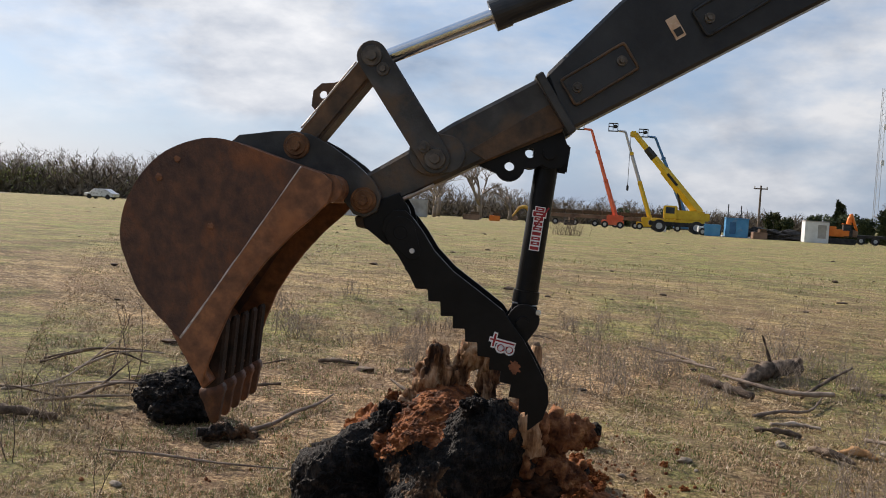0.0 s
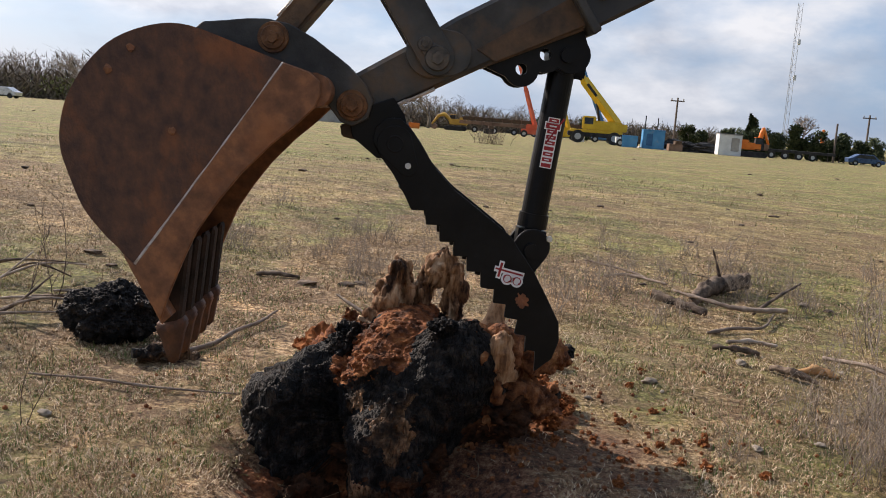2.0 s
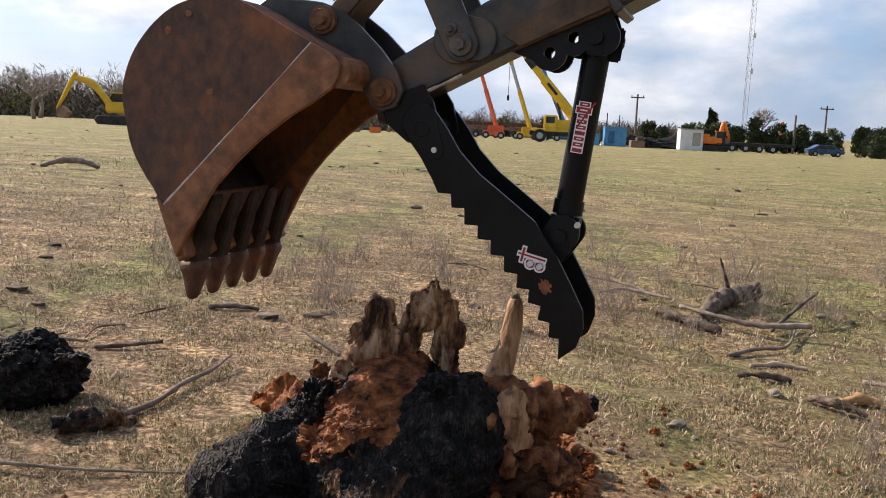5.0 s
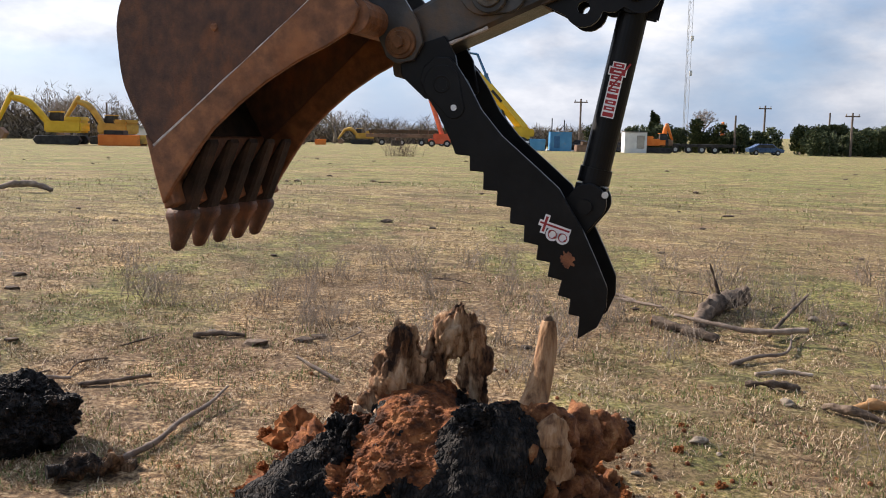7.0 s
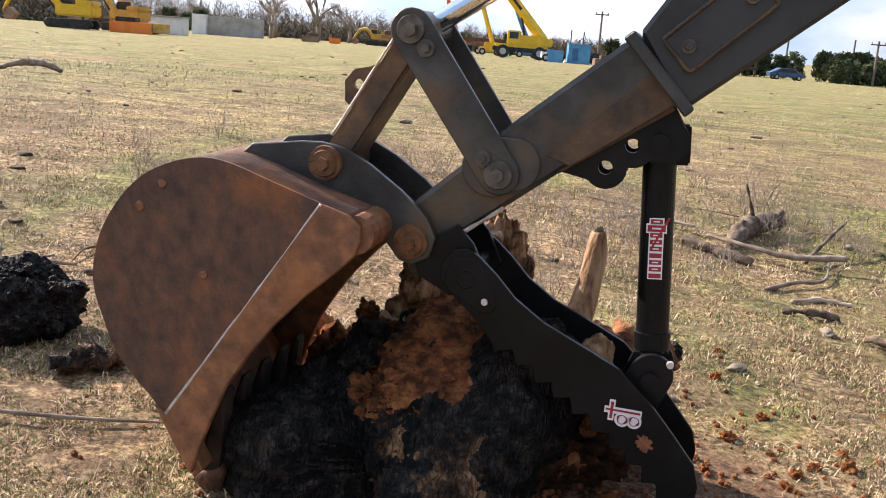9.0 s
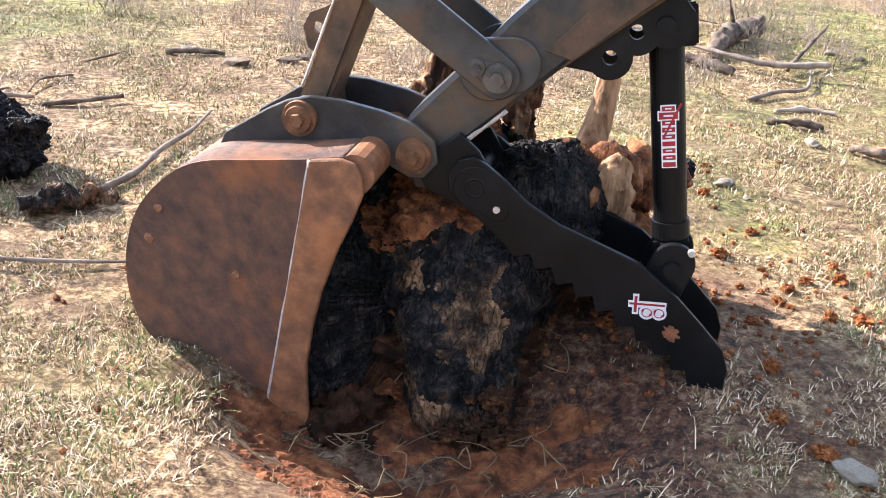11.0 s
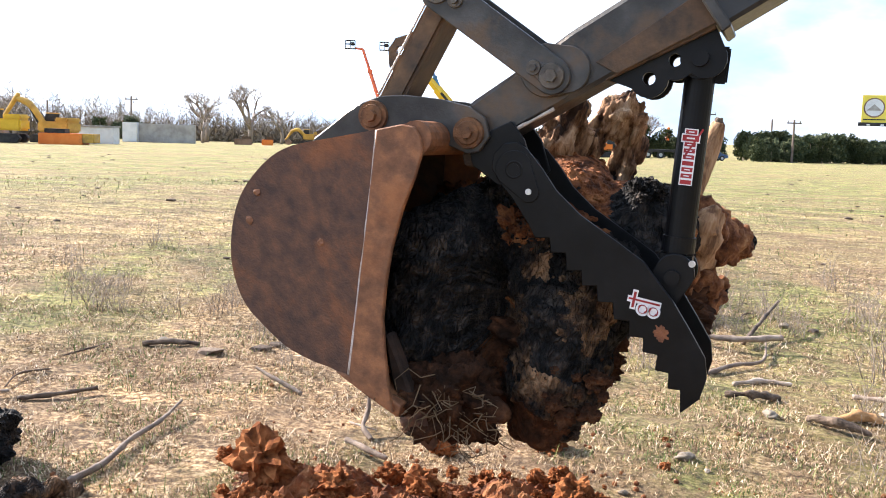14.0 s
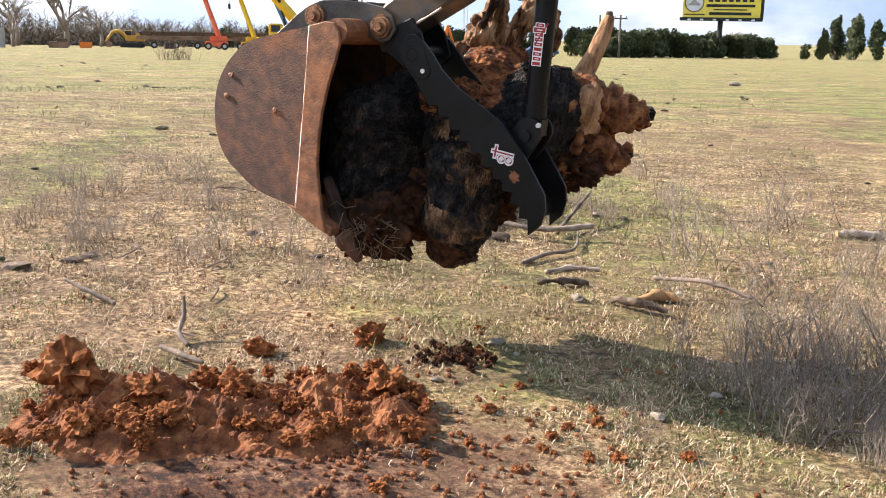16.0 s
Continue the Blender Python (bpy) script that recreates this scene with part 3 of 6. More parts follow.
def holed_plate(outline, holes, y0, y1):
    """A plate with round holes through it: rings are bridged to the outline by triangulated fill."""
    bm = bmesh.new()
    loops = []
    edges = []
    for ring in [outline] + [[(cx + r * math.cos(-2 * math.pi * k / 16), cz + r * math.sin(-2 * math.pi * k / 16)) for k in range(16)] for cx, cz, r in holes]:
        vs = [bm.verts.new((x, y0, z)) for x, z in ring]
        loops.append(vs)
        edges += [bm.edges.new((vs[i], vs[(i + 1) % len(vs)])) for i in range(len(vs))]
    bmesh.ops.triangle_fill(bm, use_beauty=True, use_dissolve=False, edges=edges)
    r = bmesh.ops.extrude_face_region(bm, geom=list(bm.faces))
    bmesh.ops.translate(bm, verts=[v for v in r["geom"] if isinstance(v, bmesh.types.BMVert)], vec=(0, y1 - y0, 0))
    bmesh.ops.recalc_face_normals(bm, faces=bm.faces)
    return bm


def bead(points, r, name, material, parent, label=""):
    bm = tube(points, [r] * len(points), 8, 0.45, 60, 3, steps=10)
    return part(name, bm, material, parent, label)


arm = tagged(new("excavator_arm"), "dark grey excavator stick with rusty bucket, link and black thumb", "excavator arm")


def make_stick():
    lower = [(-0.01, -0.062), (0.284, -0.020), (0.507, 0.014), (0.84, 0.045), (0.80, 0.262), (0.41, 0.19), (0.256, 0.148), (0.02, 0.095), (-0.035, 0.06), (-0.055, 0.0), (-0.04, -0.05)]
    st = part("stick", prism(lower, -0.125, 0.125, 0.014), M_grey, arm, "worn dark grey box-section stick with brown scuffs")
    upper = [(0.835, 0.026), (1.94, 0.226), (2.9, 0.40), (2.9, 0.80), (2.2, 0.66), (1.26, 0.475), (1.17, 0.447), (0.815, 0.262)]
    part("upper_stick", prism(upper, -0.140, 0.140, 0.012), M_grey2, arm, "smooth dark grey upper stick box")
    fl = [(0.772, 0.268), (0.806, 0.275), (0.866, 0.020), (0.834, 0.010)]
    part("flange", prism(fl, -0.162, 0.162, 0.005), M_grey, arm, "thick grey end flange")
    for k, (cx, cz, ln) in enumerate(((1.01, 0.20, 0.275), (1.56, 0.305, 0.275))):
        a = math.radians(14)
        turn = Matrix.Rotation(-a, 4, "Y")
        base = box(ln, 0.012, 0.112, (cx, -0.147, cz), 0.004, turn=turn)
        cover = part("side_cover", base, M_grey2, arm, "raised cover plate with rusty rim")
        rim = bmesh.new()
        c4 = [(-ln / 2, -0.056), (ln / 2, -0.056), (ln / 2, 0.056), (-ln / 2, 0.056)]
        pts = []
        for (x0, z0), (x1, z1) in zip(c4, c4[1:] + c4[:1]):
            for t in (0.07, 0.5, 0.93):
                x, z = x0 + (x1 - x0) * t, z0 + (z1 - z0) * t
                pts.append((cx + x * math.cos(a) - z * math.sin(a), -0.154, cz + x * math.sin(a) + z * math.cos(a)))
        tube(pts + [pts[0]], [0.006] * (len(pts) + 1), 6, 0.2, 40, k, rim, 3)
        part("rim", rim, M_tabrust if k == 0 else M_grey2, cover)
        for s in (-1, 1):
            bolt(cover, cx + s * 0.098 * math.cos(a), cz + s * 0.098 * math.sin(a), -0.153, 0.011, M_bolt, name="cover_bolt")
    lab = part("warning_label", box(0.043, 0.003, 0.088, (1.336, -0.1425, 0.286), 0, turn=Matrix.Rotation(radians(-13), 4, "Y")), M_decal_y, arm, "small worn orange and white warning label")
    part("label_mark", box(0.030, 0.003, 0.030, (1.342, -0.1445, 0.268), 0, turn=Matrix.Rotation(radians(-13), 4, "Y")), M_dark, lab)
    bead([(0.06, -0.128, -0.050), (0.28, -0.128, -0.020)], 0.006, "weld_bead", M_weld, arm, "bright weld along the lower edge")
    part("wear_plate", prism([(0.45, 0.070), (0.80, 0.150), (0.83, 0.05), (0.50, 0.012)], -0.131, -0.126, 0.002), M_tabrust, arm, "rust-brown scuffed side plate")
    # boss round the link pin
    for y0, y1, o in ((-0.150, -0.120, -1), (0.120, 0.150, 1)):
        part("pin_boss", round_plate((0.30, 0.10), (0.36, 0.08), 0.085, 0.075, y0, y1), M_grey, arm)
    # thumb mount below the stick
    for y0, y1 in ((-0.150, -0.128), (0.128, 0.150)):
        pl = [(-0.02, -0.02), (0.14, -0.01), (0.16, -0.08), (0.155, -0.19), (0.10, -0.215), (0.03, -0.19), (-0.03, -0.10)]
        part("thumb_mount_plate", prism(pl, y0, y1, 0.003), M_black, arm, "black weld-on thumb mount plate")
    part("stop_block", prism([(-0.06, -0.05), (0.02, -0.05), (0.035, -0.10), (-0.02, -0.115), (-0.065, -0.09)], -0.12, 0.12, 0.006), M_tabrust, arm, "rusty stop block below the bucket pin")
    part("thumb_pin", rod((0.102, -0.175, -0.154), (0.102, 0.175, -0.154), 0.030), M_black, arm)
    # bracket of the thumb cylinder, with spare holes
    def arc(cx, cz, r, a0, a1, k=8):
        return [(cx + r * math.cos(radians(a0 + (a1 - a0) * i / k)), cz + r * math.sin(radians(a0 + (a1 - a0) * i / k))) for i in range(k + 1)]
    out = [(0.46, 0.012)] + arc(0.584, -0.033, 0.060, 190, 335) + arc(0.676, -0.012, 0.058, 232, 300) + arc(0.765, -0.035, 0.062, 235, 380) + [(0.82, 0.06), (0.80, 0.10), (0.5, 0.06)]
    for y0, y1 in ((-0.088, -0.066), (0.066, 0.088)):
        part("cylinder_bracket", holed_plate(out, [(0.584, -0.033, 0.020), (0.676, -0.008, 0.020)], y0, y1), M_black, arm, "black lobed bracket plate with round holes")
    part("bracket_base", prism([(0.45, 0.03), (0.82, 0.05), (0.82, 0.035), (0.46, 0.005)], -0.115, 0.115, 0.003), M_tabrust, arm)


def make_bucket():
    side = [(-0.07, 0.06), (-0.090, 0.118), (-0.172, 0.165), (-0.30, 0.245), (-0.432, 0.325), (-0.535, 0.347), (-0.66, 0.328), (-0.757, 0.27), (-0.835, 0.185), (-0.876, 0.10), (-0.890, 0.03), (-0.884, -0.04), (-0.862, -0.158), (-0.815, -0.255), (-0.772, -0.325), (-0.735, -0.45), (-0.703, -0.548), (-0.66, -0.475), (-0.60, -0.385), (-0.538, -0.30), (-0.455, -0.22), (-0.37, -0.15), (-0.26, -0.078), (-0.172, -0.032), (-0.10, 0.012)]
    # wrapped shell, 18 mm thick
    run = side[1:17]
    fine = []
    for i in range(len(run) - 1):
        for k in range(4):
            t = k / 4
            p0, p1, p2, p3 = (Vector((*run[j], 0)) for j in (max(i - 1, 0), i, i + 1, min(i + 2, len(run) - 1)))
            q = 0.5 * ((2 * p1) + (p2 - p0) * t + (2 * p0 - 5 * p1 + 4 * p2 - p3) * t * t + (3 * p1 - p0 - 3 * p2 + p3) * t ** 3)
            fine.append((q.x, q.y))
    fine.append(run[-1])
    bm = bmesh.new()
    rows = []
    for i, (x, z) in enumerate(fine):
        x0, z0 = fine[max(i - 1, 0)]
        x1, z1 = fine[min(i + 1, len(fine) - 1)]
        d = Vector((x1 - x0, z1 - z0)).normalized()
        nx, nz = -d.y, d.x                          # inwards
        rows.append([bm.verts.new((x + nx * o, y, z + nz * o)) for y in (-0.388, 0.388) for o in (0.0, 0.018)])
    for a, b in zip(rows, rows[1:]):
        for i, j in ((0, 2), (2, 3), (3, 1), (1, 0)):
            bm.faces.new((a[i], a[j], b[j], b[i]))
    bm.faces.new((rows[0][0], rows[0][1], rows[0][3], rows[0][2]))
    bm.faces.new((rows[-1][0], rows[-1][2], rows[-1][3], rows[-1][1]))
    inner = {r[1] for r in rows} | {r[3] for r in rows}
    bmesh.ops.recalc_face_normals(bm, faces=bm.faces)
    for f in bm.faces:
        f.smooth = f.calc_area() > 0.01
        # inner faces get the steel with the shade painted in
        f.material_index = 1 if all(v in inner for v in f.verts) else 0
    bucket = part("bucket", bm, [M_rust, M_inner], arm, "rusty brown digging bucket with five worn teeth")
    cutter = [(-0.172, 0.165), (-0.100, 0.122), (-0.074, 0.088), (-0.082, 0.045), (-0.105, 0.010), (-0.172, -0.032), (-0.26, -0.078), (-0.37, -0.15), (-0.455, -0.22), (-0.538, -0.30), (-0.60, -0.385), (-0.66, -0.475), (-0.703, -0.548), (-0.735, -0.45), (-0.772, -0.325), (-0.742, -0.365)]
    rear = [(-0.172, 0.165)] + [p for p in fine if p[0] < -0.18 and p[1] > -0.325] + [(-0.772, -0.325), (-0.742, -0.365)]
    for s in (-1, 1):
        y = s * 0.388
        part("side_plate", prism(rear, y - 0.012 * (s < 0), y + 0.012 * (s > 0)), M_rust, bucket, "dark rusty side plate")
        part("side_cutter", prism(cutter, y - 0.024 * (s < 0), y + 0.024 * (s > 0), 0.004), M_cutter, bucket, "worn orange-brown side cutter")
        bead([(-0.172, y + s * 0.014, 0.162), (-0.46, y + s * 0.014, -0.105), (-0.742, y + s * 0.014, -0.362)], 0.0065, "weld_bead", M_weld, bucket, "pale weld bead")
        ear = [(-0.47, 0.330), (-0.426, 0.354), (-0.35, 0.345), (-0.28, 0.338), (-0.215, 0.325), (-0.15, 0.297), (-0.08, 0.237), (0.0, 0.147), (0.055, 0.065), (0.072, 0.0), (0.042, -0.055), (-0.015, -0.067), (-0.05, -0.045), (-0.085, 0.03), (-0.172, 0.145), (-0.43, 0.305)]
        part("ear", prism(ear, s * 0.150, s * 0.176, 0.003), M_grey, bucket, "grey bucket ear plate with rust")
        for x, z in (PIN_A, (0, 0)):
            part("pin_collar", rod((x, s * 0.176, z), (x, s * 0.192, z), 0.052, 0.050, 24), M_boltrust, bucket, "rusty pin collar")
            bolt(bucket, x, z, s * 0.192, 0.021, M_boltrust, s)
    part("pin", rod((PIN_A[0], -0.176, PIN_A[1]), (PIN_A[0], 0.176, PIN_A[1]), 0.032), M_bolt, bucket)
    part("pin", rod((0, -0.176, 0), (0, 0.176, 0), 0.032), M_bolt, bucket)
    part("torque_tube", rod((-0.10, -0.386, 0.065), (-0.10, 0.386, 0.065), 0.055), M_cutter, bucket)
    lip = [(-0.772, -0.325), (-0.742, -0.335), (-0.672, -0.545), (-0.708, -0.566)]
    part("cutting_edge", prism(lip, -0.392, 0.392, 0.004), M_cutter, bucket, "thick worn cutting edge")
    for i in range(5):
        y = -0.286 + i * 0.143
        ad = prism([(-0.655, -0.42), (-0.60, -0.33), (-0.585, -0.34), (-0.64, -0.50), (-0.675, -0.60), (-0.735, -0.60), (-0.735, -0.52), (-0.70, -0.50)], y - 0.036, y + 0.036, 0.010)
        # adapters share the inner steel, so the mouth's shade is in their colour
        part("tooth_adapter", ad, M_inner, bucket, "tooth adapter in steel darkened for the bucket's shade")
        tb = bmesh.new()
        rings = []
        for z, w, x0, x1 in ((-0.565, 0.034, -0.742, -0.664), (-0.595, 0.041, -0.752, -0.656), (-0.62, 0.032, -0.744, -0.672), (-0.67, 0.027, -0.742, -0.692), (-0.714, 0.019, -0.738, -0.712)):
            rings.append([tb.verts.new(p) for p in ((x0, y - w, z), (x1, y - w, z), (x1, y + w, z), (x0, y + w, z))])
        for a, b in zip(rings, rings[1:]):
            for k in range(4):
                tb.faces.new((a[k], a[(k + 1) % 4], b[(k + 1) % 4], b[k]))
        tb.faces.new(rings[0])
        tb.faces.new(list(reversed(rings[-1])))
        bmesh.ops.recalc_face_normals(tb, faces=tb.faces)
        bmesh.ops.bevel(tb, geom=list(tb.edges), offset=0.006, segments=2, affect="EDGES", clamp_overlap=True)
        part("tooth", smooth(tb), M_rust, bucket, "rounded worn steel tooth")
    # small weld blobs and scars on the near plate
    for x, z in ((-0.70, 0.24), (-0.62, 0.29), (-0.55, 0.02)):
        part("weld_scar", lump((0.012, 0.006, 0.014), 2, 0.5, 3, int(x * 100), (x, -0.402, z)), M_cutter, bucket)
    # the bucket is wider at its mouth than at its hinge
    for ob in (bucket, *bucket.children):
        for v in ob.data.vertices:
            if abs(v.co.y) > 0.30 and not ob.name.startswith("tooth"):
                s = -((v.co.x + 0.185) * 0.542 + (v.co.z - 0.158) * 0.506) / 0.549
                v.co.y *= (0.340 + 0.052 * min(1.1, max(-0.1, s))) / 0.395
    return bucket


def make_thumb():
    """Its own space, with the pivot at 0, is turned to the stick once; the thumb stays locked all through."""
    prof = [(-0.085, 0.0), (-0.075, 0.05), (-0.04, 0.078), (0.0, 0.075), (0.069, 0.056), (0.149, 0.026), (0.254, 0.010), (0.407, 0.012), (0.505, 0.012), (0.552, -0.004), (0.641, -0.030), (0.735, -0.070), (0.826, -0.112), (0.868, -0.160), (0.890, -0.225), (0.872, -0.298), (0.828, -0.240), (0.797, -0.260), (0.768, -0.219), (0.731, -0.239), (0.708, -0.195), (0.667, -0.217), (0.642, -0.179), (0.604, -0.204), (0.577, -0.165), (0.536, -0.190), (0.502, -0.149), (0.463, -0.177), (0.431, -0.138), (0.393, -0.166), (0.364, -0.129), (0.326, -0.158), (0.290, -0.115), (0.253, -0.143), (0.221, -0.108), (0.183, -0.136), (0.137, -0.113), (0.053, -0.080), (-0.018, -0.062), (-0.065, -0.040)]
    thumb = None
    for s in (-1, 1):
        bm = prism(prof, s * 0.150, s * 0.172, 0.0025)
        if s < 0:
            thumb = part("thumb", bm, M_black, arm, "black toothed hydraulic thumb of two curved plates")
        else:
            part("far_plate", bm, M_black, thumb)
    thumb.matrix_basis = Matrix.Translation((THUMB_PIN[0], 0, THUMB_PIN[1])) @ Matrix.Rotation(radians(THUMB_TURN), 4, "Y")
    web = [(0.10, -0.09), (0.25, -0.10), (0.50, -0.13), (0.70, -0.17), (0.82, -0.20), (0.85, -0.24), (0.84, -0.25), (0.80, -0.215), (0.69, -0.185), (0.50, -0.145), (0.25, -0.115), (0.10, -0.105)]
    part("web", prism(web, -0.150, 0.150), M_black, thumb)
    ring = bmesh.new()
    tube([(0.026 * math.cos(a), -0.174, 0.026 * math.sin(a)) for a in (i * math.pi / 8 for i in range(17))], [0.005] * 17, 6, bm=ring, steps=2)
    part("pivot_ring", ring, M_black, thumb)
    part("pivot_cap", rod((0, -0.172, 0), (0, -0.178, 0), 0.018), M_black, thumb)
    part("boss_plate", round_plate((0, 0.0), (0.08, -0.03), 0.062, 0.035, -0.177, -0.172, 0.002), M_black, thumb)
    part("grease_bolt", rod((0.080, -0.172, -0.029), (0.080, -0.182, -0.029), 0.011, 0.010, 12), M_zinc, thumb, "bright zinc bolt head")
    part("scuff", lump((0.020, 0.002, 0.016), 4, 0.9, 4, 5, (0.676, -0.1725, -0.135)), M_scuff, thumb, "scuffed rusty patch")
    # clevis of the cylinder between the plates
    for y0, y1 in ((-0.095, -0.070), (0.070, 0.095)):
        part("clevis", round_plate((0.595, 0.03), (0.60, -0.06), 0.062, 0.06, y0, y1), M_black, thumb)
    part("clevis_pin", rod((0.598, -0.115, 0.016), (0.598, 0.115, 0.016), 0.025), M_black, thumb)
    part("clevis_bolt", rod((0.620, -0.100, 0.088), (0.620, -0.116, 0.088), 0.011, 0.010, 12), M_zinc, thumb, "bright zinc bolt head")
    # sword-shaped emblem with a number, as plain shapes
    dec = part("emblem", box(0.105, 0.002, 0.020, (0.577, -0.1735, -0.086), 0.0, turn=Matrix.Rotation(radians(-24), 4, "Y")), M_white, thumb, "white and dark red sword-shaped emblem sticker")
    a = radians(-24)

    def loc(u, v):
        return (0.577 + u * math.cos(a) + v * math.sin(a), -0.1735, -0.086 - u * math.sin(a) + v * math.cos(a))
    part("emblem_guard", box(0.017, 0.0024, 0.062, loc(-0.032, 0), 0, turn=Matrix.Rotation(a, 4, "Y")), M_white, dec)
    part("emblem_guard_fill", box(0.008, 0.0034, 0.050, loc(-0.032, 0), 0, turn=Matrix.Rotation(a, 4, "Y")), M_red, dec)
    part("emblem_blade", box(0.098, 0.0034, 0.006, loc(0, 0.001), 0, turn=Matrix.Rotation(a, 4, "Y")), M_red, dec)
    for u in (0.000, 0.034):
        c = loc(u, -0.024)
        part("emblem_back", rod((c[0], -0.1725, c[2]), (c[0], -0.1747, c[2]), 0.0215, seg=20), M_white, dec)
        o = bmesh.new()
        tube([(c[0] + 0.013 * math.cos(k), -0.1752, c[2] + 0.013 * math.sin(k)) for k in (i * math.pi / 6 for i in range(13))], [0.0038] * 13, 5, bm=o, steps=2, flat=0.3)
        part("emblem_ring", o, M_red, dec)


def make_thumb_cylinder():
    top, low = Vector((0.748, 0, -0.030)), Vector((0.462, 0, -0.632))
    d = (low - top).normalized()
    barrel = part("thumb_cylinder", rod(top, top + d * 0.575, 0.047, seg=28), M_black, arm, "black thumb cylinder with a vertical white and red name sticker")
    part("cylinder_eye", rod(top + Vector((0, -0.062, 0)), top + Vector((0, 0.062, 0)), 0.062, seg=24), M_black, barrel)
    part("top_pin", rod(top + Vector((0, -0.10, 0)), top + Vector((0, 0.10, 0)), 0.026), M_black, barrel)
    part("gland", rod(top + d * 0.555, top + d * 0.605, 0.053, seg=28), M_black, barrel)
    part("rod_eye", box(0.11, 0.12, 0.10, low - d * 0.02, 0.02, turn=Matrix.Rotation(math.atan2(-d.z, d.x), 4, "Y")), M_black, barrel)
    part("guard_plate", box(0.115, 0.016, 0.13, top + d * 0.02 + Vector((0.02, 0.0, 0.0)), 0.006, turn=Matrix.Rotation(math.atan2(-d.z, d.x), 4, "Y")), M_black, barrel)
    side = Vector((-d.z, 0, d.x))
    turn = Matrix.Rotation(math.atan2(-d.z, d.x), 4, "Y")
    mid = top + d * 0.302 + Vector((0, -0.047, 0))
    st = part("sticker", box(0.176, 0.0024, 0.016, mid, 0, turn=turn), M_white, barrel, "white and dark red brand sticker")
    # nine plain marks stand for the lettering
    for k in range(9):
        ln, wd = (0.030, 0.050) if k == 1 else (0.0215, 0.034)
        c = top + d * (0.224 + k * 0.0195) + Vector((0, -0.0492, 0))
        part("mark_outline", box(ln * 0.92, 0.0022, wd + 0.007, c, 0, turn=turn), M_white, st)
        part("mark", box(ln * 0.62, 0.0026, wd, c, 0, turn=turn), M_red, st)
        if k not in (5, 8):
            part("mark_gap", box(ln * 0.16, 0.0034, wd * 0.5, c, 0, turn=turn), M_white, st)
    part("slash", box(0.10, 0.0036, 0.006, top + d * 0.262 + Vector((0.012, -0.0492, 0)), 0, turn=turn @ Matrix.Rotation(radians(28), 4, "Y")), M_red, st)


def make_links():
    """Rocker plates from the stick, the bucket link and its cylinder; each moves on its pin."""
    rocker = part("rocker_link", round_plate((0, 0), (LINK_1, 0), 0.058, 0.060, -0.178, -0.154), M_grey, arm, "dark grey rocker link plate")
    part("far_rocker_plate", round_plate((0, 0), (LINK_1, 0), 0.058, 0.060, 0.154, 0.178), M_grey, rocker)
    part("keeper_plate", round_plate((-0.006, 0.0), (0.066, 0.012), 0.036, 0.022, -0.184, -0.178, 0.002), M_grey, rocker, "scuffed pin keeper plate")
    for x, z, r in ((0, 0, 0.022), (0.062, 0.012, 0.013), (LINK_1, 0, 0.022), (LINK_1 - 0.066, -0.010, 0.014)):
        bolt(rocker, x, z, -0.184 if x < 0.1 else -0.178, r, M_bolt)
    part("pin", rod((0, -0.178, 0), (0, 0.178, 0), 0.032), M_bolt, rocker)
    part("pin", rod((LINK_1, -0.178, 0), (LINK_1, 0.178, 0), 0.032), M_bolt, rocker)
    link = part("bucket_link", box(LINK_2 - 0.02, 0.20, 0.082, (LINK_2 / 2, 0, 0), 0.012), M_tabrust, arm, "rust-brown box-section bucket link with lifting eye")
    for x in (0, LINK_2):
        part("link_boss", rod((x, -0.145, 0), (x, 0.145, 0), 0.050, seg=24), M_bolt, link)
    part("lifting_eye", holed_plate([(0.14, 0.035), (0.15, 0.085), (0.20, 0.118), (0.245, 0.112), (0.28, 0.075), (0.335, 0.035)], [(0.215, 0.078, 0.016)], -0.012, 0.012), M_tabrust, link, "rusty lifting eye plate")
    bead([(0.06, -0.10, 0.044), (0.40, -0.10, 0.044)], 0.004, "edge_wear", M_weld, link)
    barrel = part("bucket_cylinder", rod((0, 0, 0), (-1.55, 0, 0), 0.058, seg=28), M_grey2, arm, "dark bucket cylinder barrel")
    part("gland", rod((-1.50, 0, 0), (-1.565, 0, 0), 0.064, seg=28), M_grey2, barrel)
    rodp = part("cylinder_rod", rod((0, 0, 0), (1.5, 0, 0), 0.031, seg=28), M_chrome, arm, "bright chromed cylinder rod")
    part("rod_eye", rod((0, -0.13, 0), (0, 0.13, 0), 0.056, seg=28), M_grey, rodp)
    return rocker, link, barrel, rodp


make_stick()
bucket = make_bucket()
make_thumb()
make_thumb_cylinder()
rocker, link, barrel, cyl_rod = make_links()
# plates stand this much closer together than their nominal gauge; the tubes and the upper box keep theirs
GAUGE = 0.85
for ob in arm.children_recursive:
    top = ob
    while top.parent is not arm:
        top = top.parent
    if top is bucket and ob.name.split(".")[0] not in ("ear", "pin_collar", "pin_bolt", "pin"):
        continue
    if top.name.split(".")[0] in ("thumb_cylinder", "bucket_cylinder", "cylinder_rod", "upper_stick", "flange", "side_cover", "warning_label"):
        continue
    for v in ob.data.vertices:
        v.co.y *= GAUGE


# ---------------------------------------------------------------- stump
STUMP_AT = Vector((-0.75, 4.55, 0.25))


def own(points):
    return [tuple(Vector(p) - STUMP_AT) for p in points]


